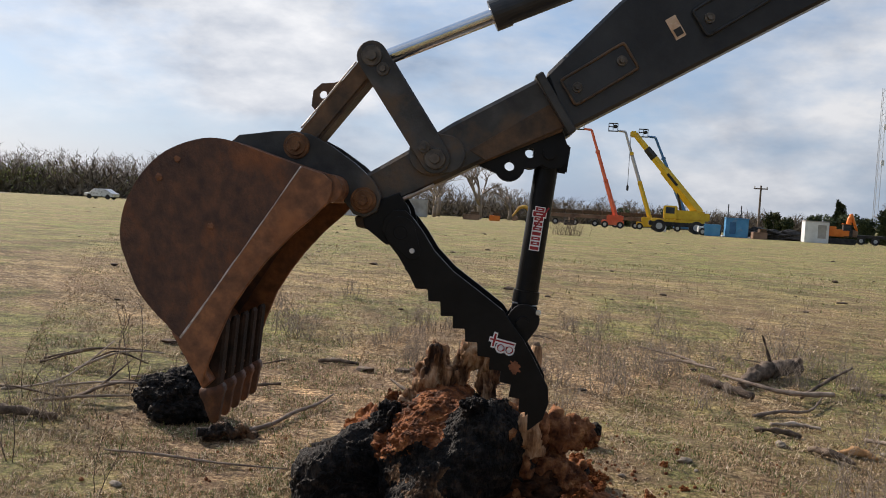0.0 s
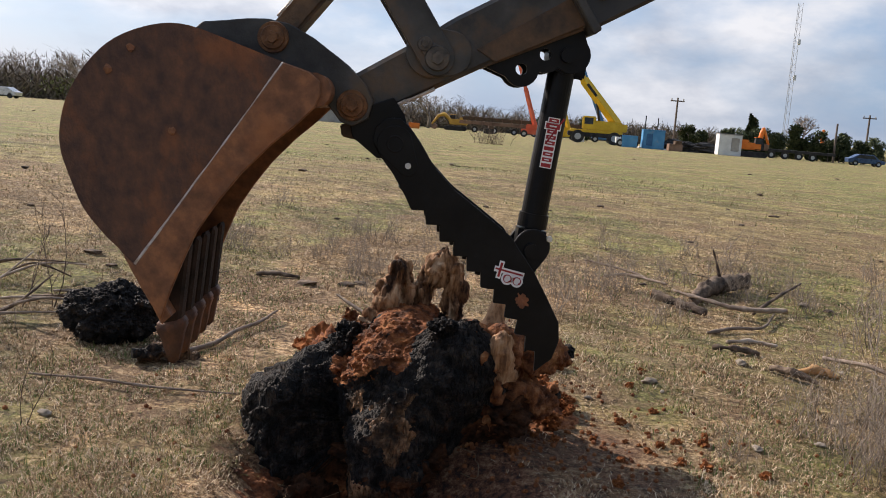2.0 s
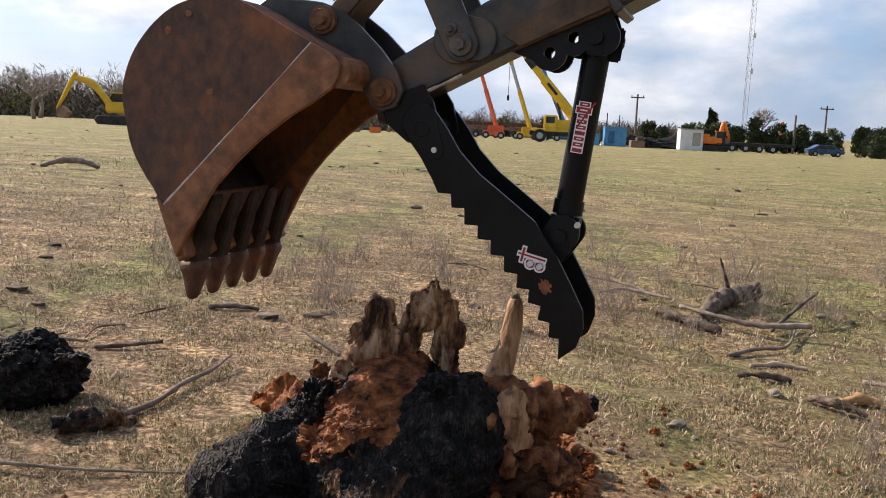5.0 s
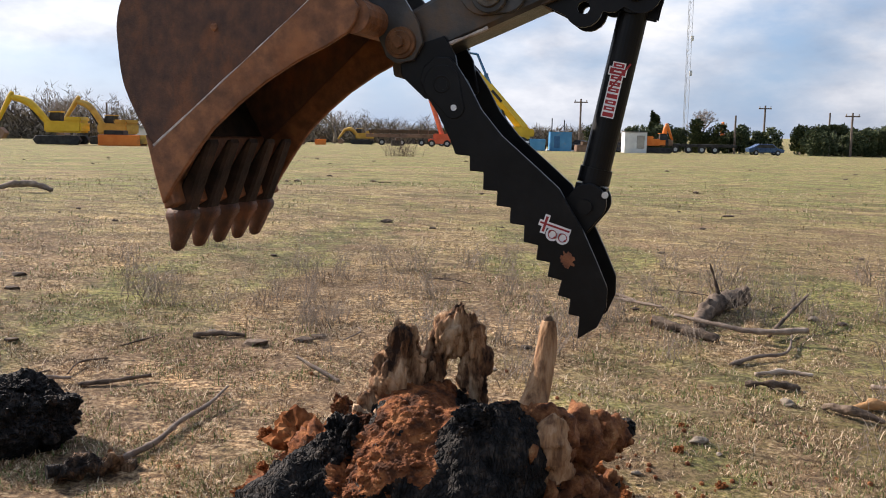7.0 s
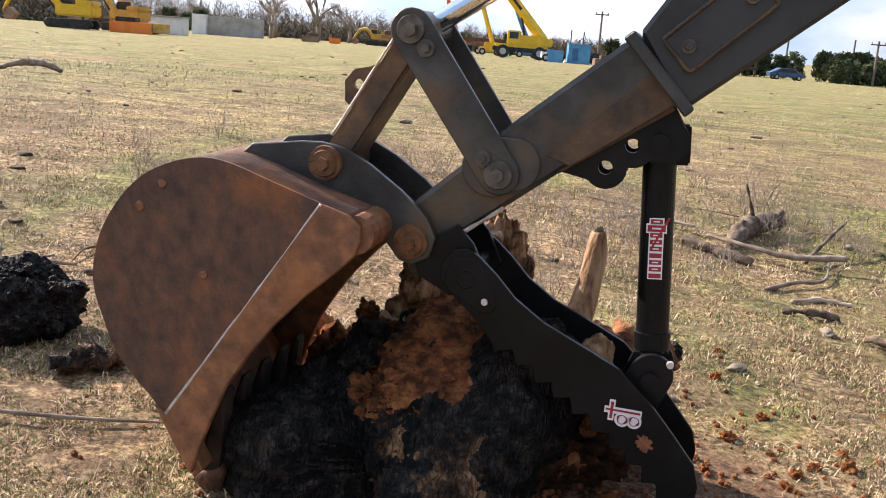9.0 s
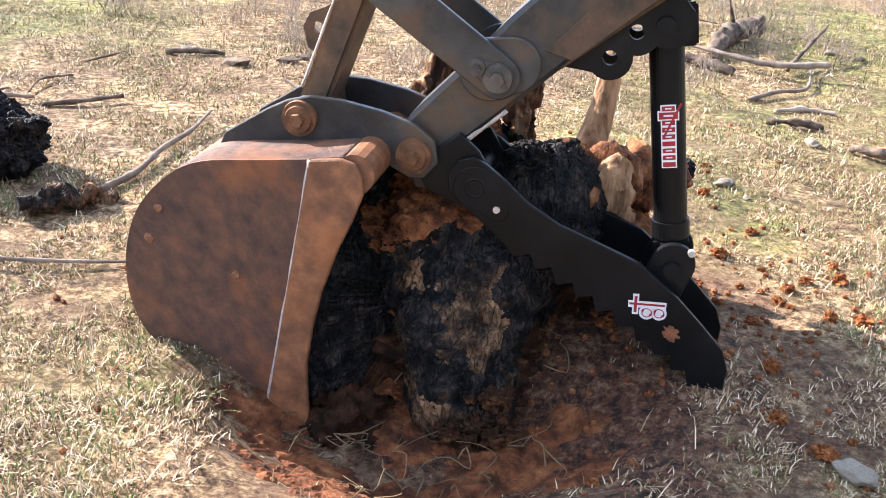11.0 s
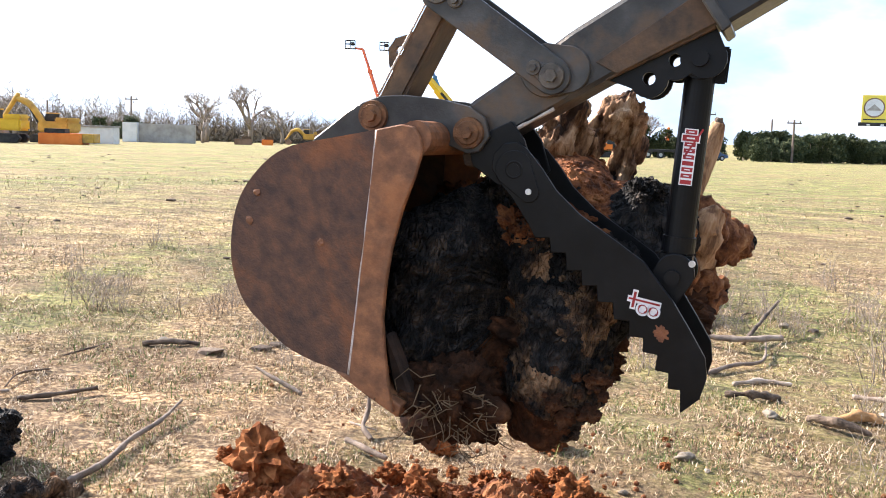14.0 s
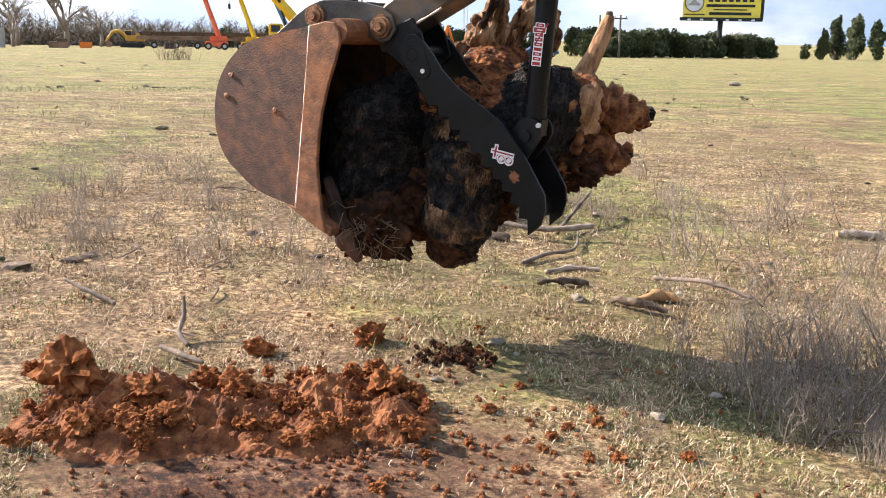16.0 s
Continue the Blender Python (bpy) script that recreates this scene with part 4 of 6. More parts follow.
def bark(bm, depth=0.020, freq=16.0, seed=0, along=None):
    """Deep cracked relief; along: the grain, which draws the cracks out."""
    bm.normal_update()
    off = Vector((seed * 2.7, seed, 0))
    g = Vector(along).normalized() if along else None
    for v in bm.verts:
        p = v.co.copy()
        if g:
            p -= g * p.dot(g) * 0.90
        v.co += v.normal * depth * (noise.ridged_multi_fractal(p * freq + off, 0.8, 2.0, 4, 1.0, 2.0) - 1.3)
        v.co += v.normal * depth * noise.noise(v.co * 9 + off)
    return bm


# Roots and butts of the stump as chains of round pieces: place and radius.
BUTTS = [
    [((-1.17, 4.44, -0.10), 0.15), ((-1.26, 4.47, 0.10), 0.20), ((-1.29, 4.48, 0.36), 0.20), ((-1.18, 4.66, 0.42), 0.18), ((-1.03, 4.85, 0.46), 0.18)],
    [((-0.82, 4.34, -0.05), 0.11), ((-0.81, 4.33, 0.08), 0.165), ((-0.82, 4.38, 0.28), 0.175), ((-0.69, 4.54, 0.45), 0.205), ((-0.58, 4.63, 0.57), 0.22), ((-0.46, 4.85, 0.50), 0.20)],
    [((-1.00, 4.56, 0.36), 0.13), ((-0.88, 4.54, 0.49), 0.16), ((-0.84, 4.70, 0.58), 0.19), ((-0.82, 4.92, 0.60), 0.20)],
    [((-1.02, 4.58, 0.00), 0.17), ((-0.85, 4.58, 0.18), 0.22), ((-0.55, 4.72, 0.45), 0.20)],
]


def butt_field(p):
    """Signed distance from points p (n x 3) to the butts, blended where they meet."""
    total = np.zeros(len(p))
    for chain in BUTTS:
        best = np.full(len(p), 9.0)
        for (a, ra), (b, rb) in zip(chain, chain[1:]):
            a, b = np.array(a), np.array(b)
            d = b - a
            t = np.clip((p - a) @ d / (d @ d), 0, 1)
            best = np.minimum(best, np.linalg.norm(p - a - t[:, None] * d, axis=1) - (ra + (rb - ra) * t))
        total += np.exp(-best / 0.014)
    return -0.014 * np.log(np.maximum(total, 1e-30))


def make_stump_body(st):
    """One charred body with scalloped bark; red clay lies in the trough between the two butts."""
    bm = bmesh.new()
    bmesh.ops.create_icosphere(bm, subdivisions=7, radius=1.0)
    bm.verts.ensure_lookup_table()
    way = np.array([v.co.normalized() for v in bm.verts])
    c = np.array((-0.92, 4.56, 0.32))
    reach = np.zeros(len(way))
    for k in range(56):                                  # the outermost crossing along each ray
        r = 1.1 - k * 0.02
        inside = (butt_field(c + way * r) < 0) & (reach == 0)
        reach[inside] = r
    lo, hi = reach.copy(), reach + 0.02
    for k in range(6):
        mid = (lo + hi) / 2
        inside = butt_field(c + way * mid[:, None]) < 0
        lo, hi = np.where(inside, mid, lo), np.where(inside, hi, mid)
    pts = c + way * lo[:, None] - np.array(STUMP_AT)
    for v, q in zip(bm.verts, pts):
        v.co = q
    bm.normal_update()
    trough = [Vector(a) for a, r in BUTTS[2]]
    for v in bm.verts:
        q, w = v.co.copy(), v.co + STUMP_AT
        left = 1 - sstep(-1.10, -0.98, w.x + 0.3 * (w.y - 4.35))
        soil = clay_amount(w, v.normal, trough)
        run = math.hypot(w.x + 1.15 - 0.2 * left, w.z - 0.05) if left > 0.5 else w.z * 0.8 + w.x * 0.5
        n0 = noise.noise(q * 5.0)
        wave = (run * 15 + 1.3 * n0 + 0.5 * noise.noise(q * 13)) % 1.0
        step = 0.022 * (wave - 0.5) * (1.0 if left > 0.5 else 0.55)
        grain = noise.ridged_multi_fractal(Vector((q.x * 34, q.y * 34, q.z * 9)), 0.8, 2.1, 3, 1.0, 2.0) - 1.2
        knobs = noise.fractal(q * 11, 0.9, 2.1, 3)
        rough = step + 0.007 * grain + 0.018 * knobs + 0.026 * n0
        clods = 0.010 * noise.fractal(q * 20, 0.8, 2.2, 4) + 0.006 * noise.fractal(q * 60, 0.9, 2.1, 2)
        v.co = q + v.normal * (rough * (1 - soil) + (0.012 + clods) * soil)
    bm.normal_update()
    bm.faces.index_update()
    clay_spots = []
    for f in bm.faces:
        w = f.calc_center_median() + STUMP_AT
        n1 = noise.fractal(w * 7, 0.9, 2.1, 4)
        if clay_amount(w, f.normal, trough) > 0.5:
            f.material_index = 1
            if f.index % 40 == 0:
                clay_spots.append(tuple(w - STUMP_AT))
        # underside and cleft take the soil that has shade in its colour
        elif w.z < -0.02 + 0.05 * n1 or (w.z < 0.14 + 0.08 * n1 and w.y < 4.5 and -1.22 < w.x < -0.98):
            f.material_index = 3
        elif -1.03 < w.x < -0.66 and w.z < 0.52 and w.y < 4.55 and n1 > 0.02 - 0.25 * (0.32 - w.z):
            f.material_index = 2
        f.smooth = f.material_index in (0, 2)
    part("charred_body", bm, [M_char, M_soilp, M_burnt, M_dsoil], st, "charred black root butts with scalloped bark and red clay between")
    r = random.Random(21)
    spots_ = r.sample(clay_spots, 110)
    crumbs = bmesh.new()
    for k, q in enumerate(spots_):
        z = 0.005 + 0.016 * r.random() ** 2
        lump((z * 1.3, z, z * 0.8), 2, 0.5, 3, k, q, crumbs)
    tagged(part("clay_crumb", crumbs, M_soilp, st), kind="stuff")
    # burnt knobs along the rims, and clods in the trough
    for k, (p, z, m_) in enumerate((((-1.10, 4.68, 0.60), (0.07, 0.07, 0.06), M_char), ((-1.02, 4.78, 0.64), (0.06, 0.06, 0.07), M_rot), ((-0.63, 4.56, 0.765), (0.07, 0.08, 0.045), M_char), ((-0.52, 4.62, 0.755), (0.06, 0.06, 0.05), M_char), ((-0.93, 4.46, 0.605), (0.035, 0.03, 0.025), M_soilp), ((-0.80, 4.58, 0.69), (0.03, 0.035, 0.02), M_soilp), ((-0.90, 4.64, 0.725), (0.04, 0.03, 0.03), M_soilp))):
        q = lump(z, 5, 0.35, 4, 60 + k)
        bmesh.ops.translate(q, verts=q.verts, vec=own([p])[0])
        part("burnt_knob" if m_ is not M_soilp else "clay_clod", bark(bark(q, 0.010, 24, 40 + k), 0.005, 60, k), m_, st)


def clay_amount(w, normal, trough):
    """How far a point of the stump is covered with clay: in the trough, and where it faces up."""
    d = 9.0
    for a, b in zip(trough, trough[1:]):
        e = b - a
        t = min(1, max(0, (w - a).xy.dot(e.xy) / e.xy.dot(e.xy)))
        d = min(d, ((w - a) - e * t).xy.length - 0.035 - 0.02 * t)
    d += 0.055 * noise.fractal(w * 6, 0.9, 2.1, 4)
    return (1 - sstep(0.065, 0.10, d)) * sstep(0.0, 0.2, normal.z + 0.3 * noise.noise(w * 9) - 1.6 * max(0.0, 0.40 - w.z))


def make_stump():
    st = tagged(new("tree_stump"), "uprooted tree stump, charred black with red clay and bare broken wood", "stump")
    st.matrix_basis = Matrix.Translation(STUMP_AT)
    make_stump_body(st)
    # broken wood on top
    up = (0.1, 0, 1)
    p1 = tube(own([(-0.93, 4.90, 0.52), (-0.925, 4.89, 0.68), (-0.895, 4.885, 0.86), (-0.868, 4.89, 1.01)]), [0.14, 0.105, 0.075, 0.030], 64, 0.30, 12, 5, steps=26)
    part("broken_wood", bark(bark(p1, 0.030, 22, 5, up), 0.006, 60, 3, up), M_wood, st, "splintered pale wood shard")
    p2 = tube(own([(-0.77, 4.93, 0.52), (-0.785, 4.93, 0.70), (-0.755, 4.935, 0.88), (-0.70, 4.94, 1.00), (-0.675, 4.94, 1.085)]), [0.085, 0.060, 0.052, 0.055, 0.014], 56, 0.30, 12, 6, steps=22)
    part("broken_wood", bark(bark(p2, 0.021, 26, 6, up), 0.005, 60, 4, up), M_wood, st, "arched pale wood shard")
    p3 = tube(own([(-0.67, 4.94, 1.03), (-0.628, 4.945, 0.95), (-0.615, 4.945, 0.82), (-0.62, 4.94, 0.68), (-0.64, 4.92, 0.52)]), [0.040, 0.040, 0.040, 0.052, 0.08], 48, 0.35, 12, 7, steps=22)
    part("broken_wood", bark(bark(p3, 0.018, 26, 7, up), 0.005, 60, 5, up), M_wood, st, "knotted pale wood leg")
    p4 = tube(own([(-0.82, 4.90, 0.66), (-0.92, 4.87, 0.66), (-1.04, 4.84, 0.60), (-1.14, 4.80, 0.48), (-1.18, 4.76, 0.32)]), [0.09, 0.09, 0.08, 0.065, 0.05], 56, 0.4, 10, 8, steps=20)
    part("broken_wood", bark(bark(p4, 0.027, 24, 8), 0.006, 60, 6), M_wood, st, "gnarled wood flank")
    for k, (p, s, m_) in enumerate((((-1.06, 4.70, 0.60), (0.080, 0.07, 0.10), M_char), ((-1.17, 4.74, 0.42), (0.10, 0.09, 0.11), M_rot), ((-0.66, 4.92, 0.66), (0.06, 0.05, 0.08), M_char), ((-1.10, 4.86, 0.68), (0.035, 0.04, 0.06), M_rot))):
        q = lump(s, 5, 0.5, 4, 20 + k)
        bmesh.ops.translate(q, verts=q.verts, vec=own([p])[0])
        part("knot", bark(bark(q, 0.014, 24, 9 + k), 0.005, 60, k), m_, st, "burnt bark knot" if m_ is M_char else "")
    # rotten root end
    r1 = tube(own([(-0.520, 4.650, 0.620), (-0.364, 4.748, 0.628), (-0.208, 4.846, 0.606), (-0.108, 4.898, 0.613), (-0.055, 4.915, 0.625)]), [0.15, 0.125, 0.09, 0.07, 0.035], 48, 0.6, 8, 11, steps=16)
    part("rotten_root", bark(r1, 0.018, 18, 11), M_rot, st, "rotten orange root end")
    r2 = tube(own([(-0.475, 4.707, 0.457), (-0.320, 4.804, 0.424), (-0.186, 4.874, 0.404), (-0.097, 4.907, 0.417)]), [0.17, 0.13, 0.09, 0.035], 48, 0.6, 8, 12, steps=16)
    part("rotten_root", bark(r2, 0.018, 18, 12), M_rot, st, "rotten orange root end")
    for k, p in enumerate(((-0.055, 4.910, 0.633), (-0.103, 4.900, 0.417))):
        q = lump((0.034, 0.034, 0.034), 3, 0.4, 4, 40 + k)
        bmesh.ops.translate(q, verts=q.verts, vec=own([p])[0])
        part("burnt_tip", smooth(q), M_char, st, "burnt black root tip")
    q = tube(own([(-0.36, 4.64, 0.55), (-0.37, 4.60, 0.68), (-0.34, 4.60, 0.76)]), [0.07, 0.055, 0.02], 30, 0.5, 9, 13, steps=10)
    part("rotten_root", bark(q, 0.012, 22, 13), M_tusk, st, "pale splintered root")
    t = tube(own([(-0.455, 4.70, 0.62), (-0.435, 4.72, 0.71), (-0.400, 4.755, 0.82), (-0.375, 4.785, 0.94), (-0.368, 4.80, 1.05)]), [0.075, 0.055, 0.043, 0.034, 0.018], 36, 0.10, 4, 14, steps=14)
    part("root_spike", bark(t, 0.004, 18, 14, (0.12, 0.25, 1)), M_tusk, st, "upright pale root spike with a dark broken tip")
    part("spike_tip", smooth(lump((0.019, 0.019, 0.026), 3, 0.3, 3, 8, tuple(Vector((-0.368, 4.80, 1.048)) - STUMP_AT))), M_stick_dark, st)
    # clods and root hairs below
    for k, (p, s) in enumerate((((-1.17, 4.27, -0.03), (0.17, 0.15, 0.14)), ((-0.79, 4.36, -0.08), (0.09, 0.10, 0.07)), ((-0.80, 4.50, 0.16), (0.24, 0.2, 0.15)), ((-0.42, 4.72, 0.36), (0.2, 0.17, 0.13)), ((-1.14, 4.84, 0.44), (0.17, 0.20, 0.17)))):
        q = lump(s, 5, 0.45, 5, 50 + k)
        bmesh.ops.translate(q, verts=q.verts, vec=own([p])[0])
        part("soil_clump", smooth(bark(bark(q, 0.014, 30, 20 + k), 0.006, 70, k)), (M_dsoil, M_burnt, M_dsoil, M_dsoil, M_soilp)[k], st, "dark red soil and rotten wood")
    rnd = random.Random(5)
    hair = bmesh.new()
    for k in range(44):
        p = Vector((rnd.uniform(-1.29, -1.03), rnd.uniform(4.10, 4.15), rnd.uniform(-0.10, 0.09)))
        pts = [p]
        for j in range(4):
            pts.append(pts[-1] + Vector((rnd.gauss(0, 0.028), rnd.gauss(-0.012, 0.02), rnd.gauss(-0.012, 0.02))))
        tube(own(pts), [0.0022, 0.002, 0.0017, 0.0014, 0.001], 4, bm=hair, steps=1)
    part("root_hairs", hair, M_root, st, "tangle of pale root hairs")
    return st


stump = make_stump()


# ---------------------------------------------------------------- soil, clods, stones
def on(x, y, dz=0.0):
    return (x, y, height(x, y) + dz)


def make_mound():
    xs, ys = [(-1.75 + 0.0125 * i) for i in range(169)], [(4.72 + 0.0125 * j) for j in range(82)]
    verts, w = [], len(xs)
    for y in ys:
        for x in xs:
            ex = sstep(-1.62, -1.25, x) * (1 - sstep(-0.30, 0.15, x))
            ey = sstep(4.74, 5.05, y) * (1 - sstep(5.25, 5.72, y))
            n1 = noise.fractal((x * 4, y * 4, 3), 0.9, 2.1, 5)
            n2 = noise.ridged_multi_fractal((x * 9, y * 9, 1), 0.9, 2.1, 4, 1.0, 2.0) - 1.2
            n3 = noise.ridged_multi_fractal((x * 26, y * 26, 7), 0.9, 2.1, 3, 1.0, 2.0) - 1.2
            v1, v2 = noise.voronoi((x * 6, y * 6, 0.5))[0][0], noise.voronoi((x * 15, y * 15, 2.5))[0][0]
            c1 = math.sqrt(max(0.0, 0.26 - v1 * v1)) + 0.35 * math.sqrt(max(0.0, 0.22 - v2 * v2))
            verts.append((x, y, height(x, y) - 0.02 + ex * ey * (0.070 + 0.100 * n1 + 0.034 * n2 + 0.014 * n3 + 0.036 * c1)))
    faces = [(j * w + i, j * w + i + 1, (j + 1) * w + i + 1, (j + 1) * w + i) for j in range(len(ys) - 1) for i in range(w - 1)]
    tagged(mesh_arrays("soil_mound", verts, faces, M_soil, False), "crumbly heap of dug-up red clay soil", "soil heap")


make_mound()


def make_pit_soil():
    """Loose crumbly soil in and round the dug pit."""
    xs, ys = [(-1.95 + 0.014 * i) for i in range(175)], [(3.25 + 0.014 * j) for j in range(110)]
    verts, w = [], len(xs)
    for y in ys:
        for x in xs:
            d = math.hypot((x + 0.82) / 0.82, (y - 4.08) / 0.60) + 0.30 * noise.noise((x * 3, y * 3, 8))
            e = 1 - sstep(0.55, 0.98, d)
            n1 = noise.fractal((x * 5, y * 5, 13), 0.9, 2.1, 5)
            n2 = noise.ridged_multi_fractal((x * 24, y * 24, 17), 0.9, 2.1, 3, 1.0, 2.0) - 1.2
            v1, v2 = noise.voronoi((x * 9, y * 9, 3.5))[0][0], noise.voronoi((x * 21, y * 21, 5.5))[0][0]
            c1 = math.sqrt(max(0.0, 0.20 - v1 * v1)) + 0.4 * math.sqrt(max(0.0, 0.20 - v2 * v2))
            verts.append((x, y, height(x, y) - 0.025 + e * (0.030 + 0.030 * n1 + 0.010 * n2 + 0.022 * c1)))
    faces = [(j * w + i, j * w + i + 1, (j + 1) * w + i + 1, (j + 1) * w + i) for j in range(len(ys) - 1) for i in range(w - 1)]
    tagged(mesh_arrays("pit_soil", verts, faces, M_soil, False), "loose crumbly red soil in the dug pit", "soil", kind="stuff")


make_pit_soil()
rnd = random.Random(3)
clod_meshes = []
for k in range(8):
    ob = part("clod", bark(lump((1, 0.8, 0.7), 4, 0.6, 3.6, k, ridges=0.05), 0.03, 5.0, k), M_clod)
    tagged(ob, "lump of red clay on the grass", "clod", "clods of red clay")
    clod_meshes.append(ob)
spots = [(-1.34, 5.36, 0.125, 0.20), (-0.62, 5.82, 0.062, 0.02), (-0.12, 5.92, 0.075, 0.03), (-0.72, 5.30, 0.075, 0.15), (-1.05, 5.22, 0.07, 0.15), (-0.14, 5.30, 0.08, 0.12), (-1.25, 5.02, 0.07, 0.10), (-0.95, 5.05, 0.06, 0.12)]
for k in range(200):
    if k < 150:
        spots.append((rnd.uniform(-1.5, 0.05), rnd.uniform(4.85, 5.5), 0.010 + 0.040 * rnd.random() ** 2, rnd.uniform(0.06, 0.17)))
    else:
        spots.append((rnd.gauss(0.25, 0.55), rnd.gauss(4.75, 0.5), rnd.uniform(0.012, 0.035), 0.0))
for k, (x, y, s, up) in enumerate(spots):
    m = Matrix.Translation(on(x, y, s * 0.25 + up * 0.45)) @ Euler((rnd.uniform(-0.5, 0.5), rnd.uniform(-0.5, 0.5), rnd.uniform(0, 6))).to_matrix().to_4x4() @ Matrix.Diagonal((s, s, s, 1))
    if k < 8:
        clod_meshes[k].matrix_basis = m
    else:
        o = copy_thing(clod_meshes[k % 8], Matrix())
        o.matrix_basis = m

# crumbs too small to pick apart
bm = bmesh.new()
for k in range(900):
    a, r = rnd.uniform(0, 6.28), abs(rnd.gauss(0, 0.75))
    x, y, s = -0.35 + r * 1.3 * math.cos(a), 4.85 + r * math.sin(a), rnd.uniform(0.004, 0.014)
    g = bmesh.ops.create_icosphere(bm, subdivisions=1, radius=s, matrix=Matrix.Translation(on(x, y, s * 0.4)))
tagged(part("soil_crumbs", bm, M_soil), "scattered crumbs of red clay soil", "soil", kind="stuff")
bm = bmesh.new()
for k in range(110):
    y = 7 + 55 * rnd.random() ** 1.6
    x = rnd.uniform(-0.62, 0.62) * y
    s = rnd.uniform(0.015, 0.05) * (1 + y / 45)
    lump((s * 1.3, s, s * 0.45), 1, 0.5, 3, k, on(x, y, 0.01), bm)
tagged(part("dung_clods", bm, M_stick_dark), "dark dung and clods scattered over the pasture", "clods", kind="stuff")
stone0 = None
for k, (x, y, s) in enumerate([(0.46, 5.83, 0.045), (0.52, 5.70, 0.02), (-2.32, 4.25, 0.035), (0.39, 3.85, 0.03), (0.24, 3.86, 0.06), (2.0, 8.6, 0.045), (1.1, 6.5, 0.05), (16.6, 33.5, 0.2), (-0.45, 6.9, 0.022), (1.25, 5.2, 0.03), (-2.2, 7.4, 0.03), (0.9, 5.0, 0.035), (0.1, 5.45, 0.022), (1.75, 6.6, 0.03)]):
    m = Matrix.Translation(on(x, y, s * 0.25)) @ Matrix.Rotation(k * 1.3, 4, "Z") @ Matrix.Diagonal((s, s * 0.7, s * 0.45, 1))
    if stone0 is None:
        stone0 = tagged(part("stone", smooth(lump((1, 0.9, 0.9), 3, 0.4, 3, 77)), M_stone), "pale stone lying in dry grass", "stone", "stones in the pasture")
        stone0.matrix_basis = m
    else:
        copy_thing(stone0, Matrix()).matrix_basis = m


# ---------------------------------------------------------------- burnt chunk, logs and sticks
q = lump((0.265, 0.22, 0.215), 6, 0.25, 4, 91)
chunk = part("burnt_log_chunk", bark(q, 0.012, 24, 31), M_char)
tagged(chunk, "round charred black log chunk on dry grass", "log chunk")
for k, (x_, y_, z_) in enumerate(((0.16, -0.10, 0.10), (-0.12, -0.14, 0.06), (0.02, -0.05, 0.17))):
    part("charred_knob", bark(lump((0.07, 0.06, 0.05), 4, 0.4, 4, 95 + k, (x_, y_, z_)), 0.008, 30, k), M_char, chunk)
chunk.matrix_basis = Matrix.Translation(on(-2.57, 5.45, 0.125)) @ Matrix.Rotation(0.3, 4, "Z") @ Matrix.Diagonal((0.95, 0.95, 0.82, 1))


def stick(name, label, points, radii, material, seg=10, rough=0.25, seed=0, ends=None, category="branch", group=""):
    """A dead branch lying on the ground; points are x, y and the height above the ground."""
    radii = [r * 0.8 for r in radii]
    pts = [on(x, y, r + up) for (x, y, up), r in zip(points, radii)]
    ob = part(name, tube(pts, radii, seg, rough * 1.9, 16, seed, steps=9), material)
    tagged(ob, label, category, group)
    if ends:
        for k in ends:
            a, b = Vector(pts[k]), Vector(pts[1 if k == 0 else -2])
            d = (a - b).normalized()
            part("cut_end", rod(a - d * 0.004, a + d * 0.004, radii[k] * 0.9, seg=14), M_cut, ob, "orange sawn end")
    return ob


G = "dead branches on the ground"
stick("branch", "long bent grey dead branch on the grass", [(-2.12, 5.18, 0.0), (-1.98, 5.46, 0.01), (-1.93, 5.72, 0.02), (-1.87, 5.95, 0.03), (-1.82, 6.18, 0.05)], [0.016, 0.017, 0.015, 0.013, 0.008], M_stick, seed=1, group=G)
stick("thin_stick", "long thin pale stick lying on the grass", [(-2.62, 4.66, 0.01), (-2.3, 4.67, 0.02), (-2.0, 4.72, 0.015), (-1.62, 4.76, 0.01)], [0.006, 0.009, 0.008, 0.005], M_stick, seed=2, group=G)
st_ = stick("hollow_log_stub", "short rotten log stub with a hollow burnt end", [(-2.25, 5.06, 0.01), (-2.16, 5.12, 0.02), (-2.05, 5.21, 0.0), (-1.98, 5.26, -0.02)], [0.036, 0.040, 0.034, 0.015], M_burnt, 22, 0.9, 3, category="log")
a0, a1 = Vector(on(-2.27, 5.045, 0.07)), Vector(on(-2.22, 5.08, 0.07))
part("hollow", rod(a0 - Vector((0, 0, 0.015)), a1 - Vector((0, 0, 0.015)), 0.028, 0.022, 16), M_char, st_, "burnt black hollow end")
stick("dark_stick", "dark rotten stick lying on the grass", [(-2.28, 7.26, 0), (-2.14, 7.29, 0.01), (-1.96, 7.30, 0)], [0.016, 0.022, 0.012], M_stick_dark, seed=4, group=G)
stick("pale_stick", "short pale broken branch", [(-1.55, 6.68, 0.06), (-1.46, 6.62, 0.03), (-1.30, 6.52, 0.0)], [0.012, 0.016, 0.012], M_stick, seed=5, group=G)
stick("forked_stick", "grey curved stick standing up from the grass", [(-0.93, 5.92, 0.0), (-0.97, 6.0, 0.03), (-0.95, 6.08, 0.09), (-0.95, 6.12, 0.17)], [0.014, 0.015, 0.012, 0.008], M_stick, seed=6, group=G)
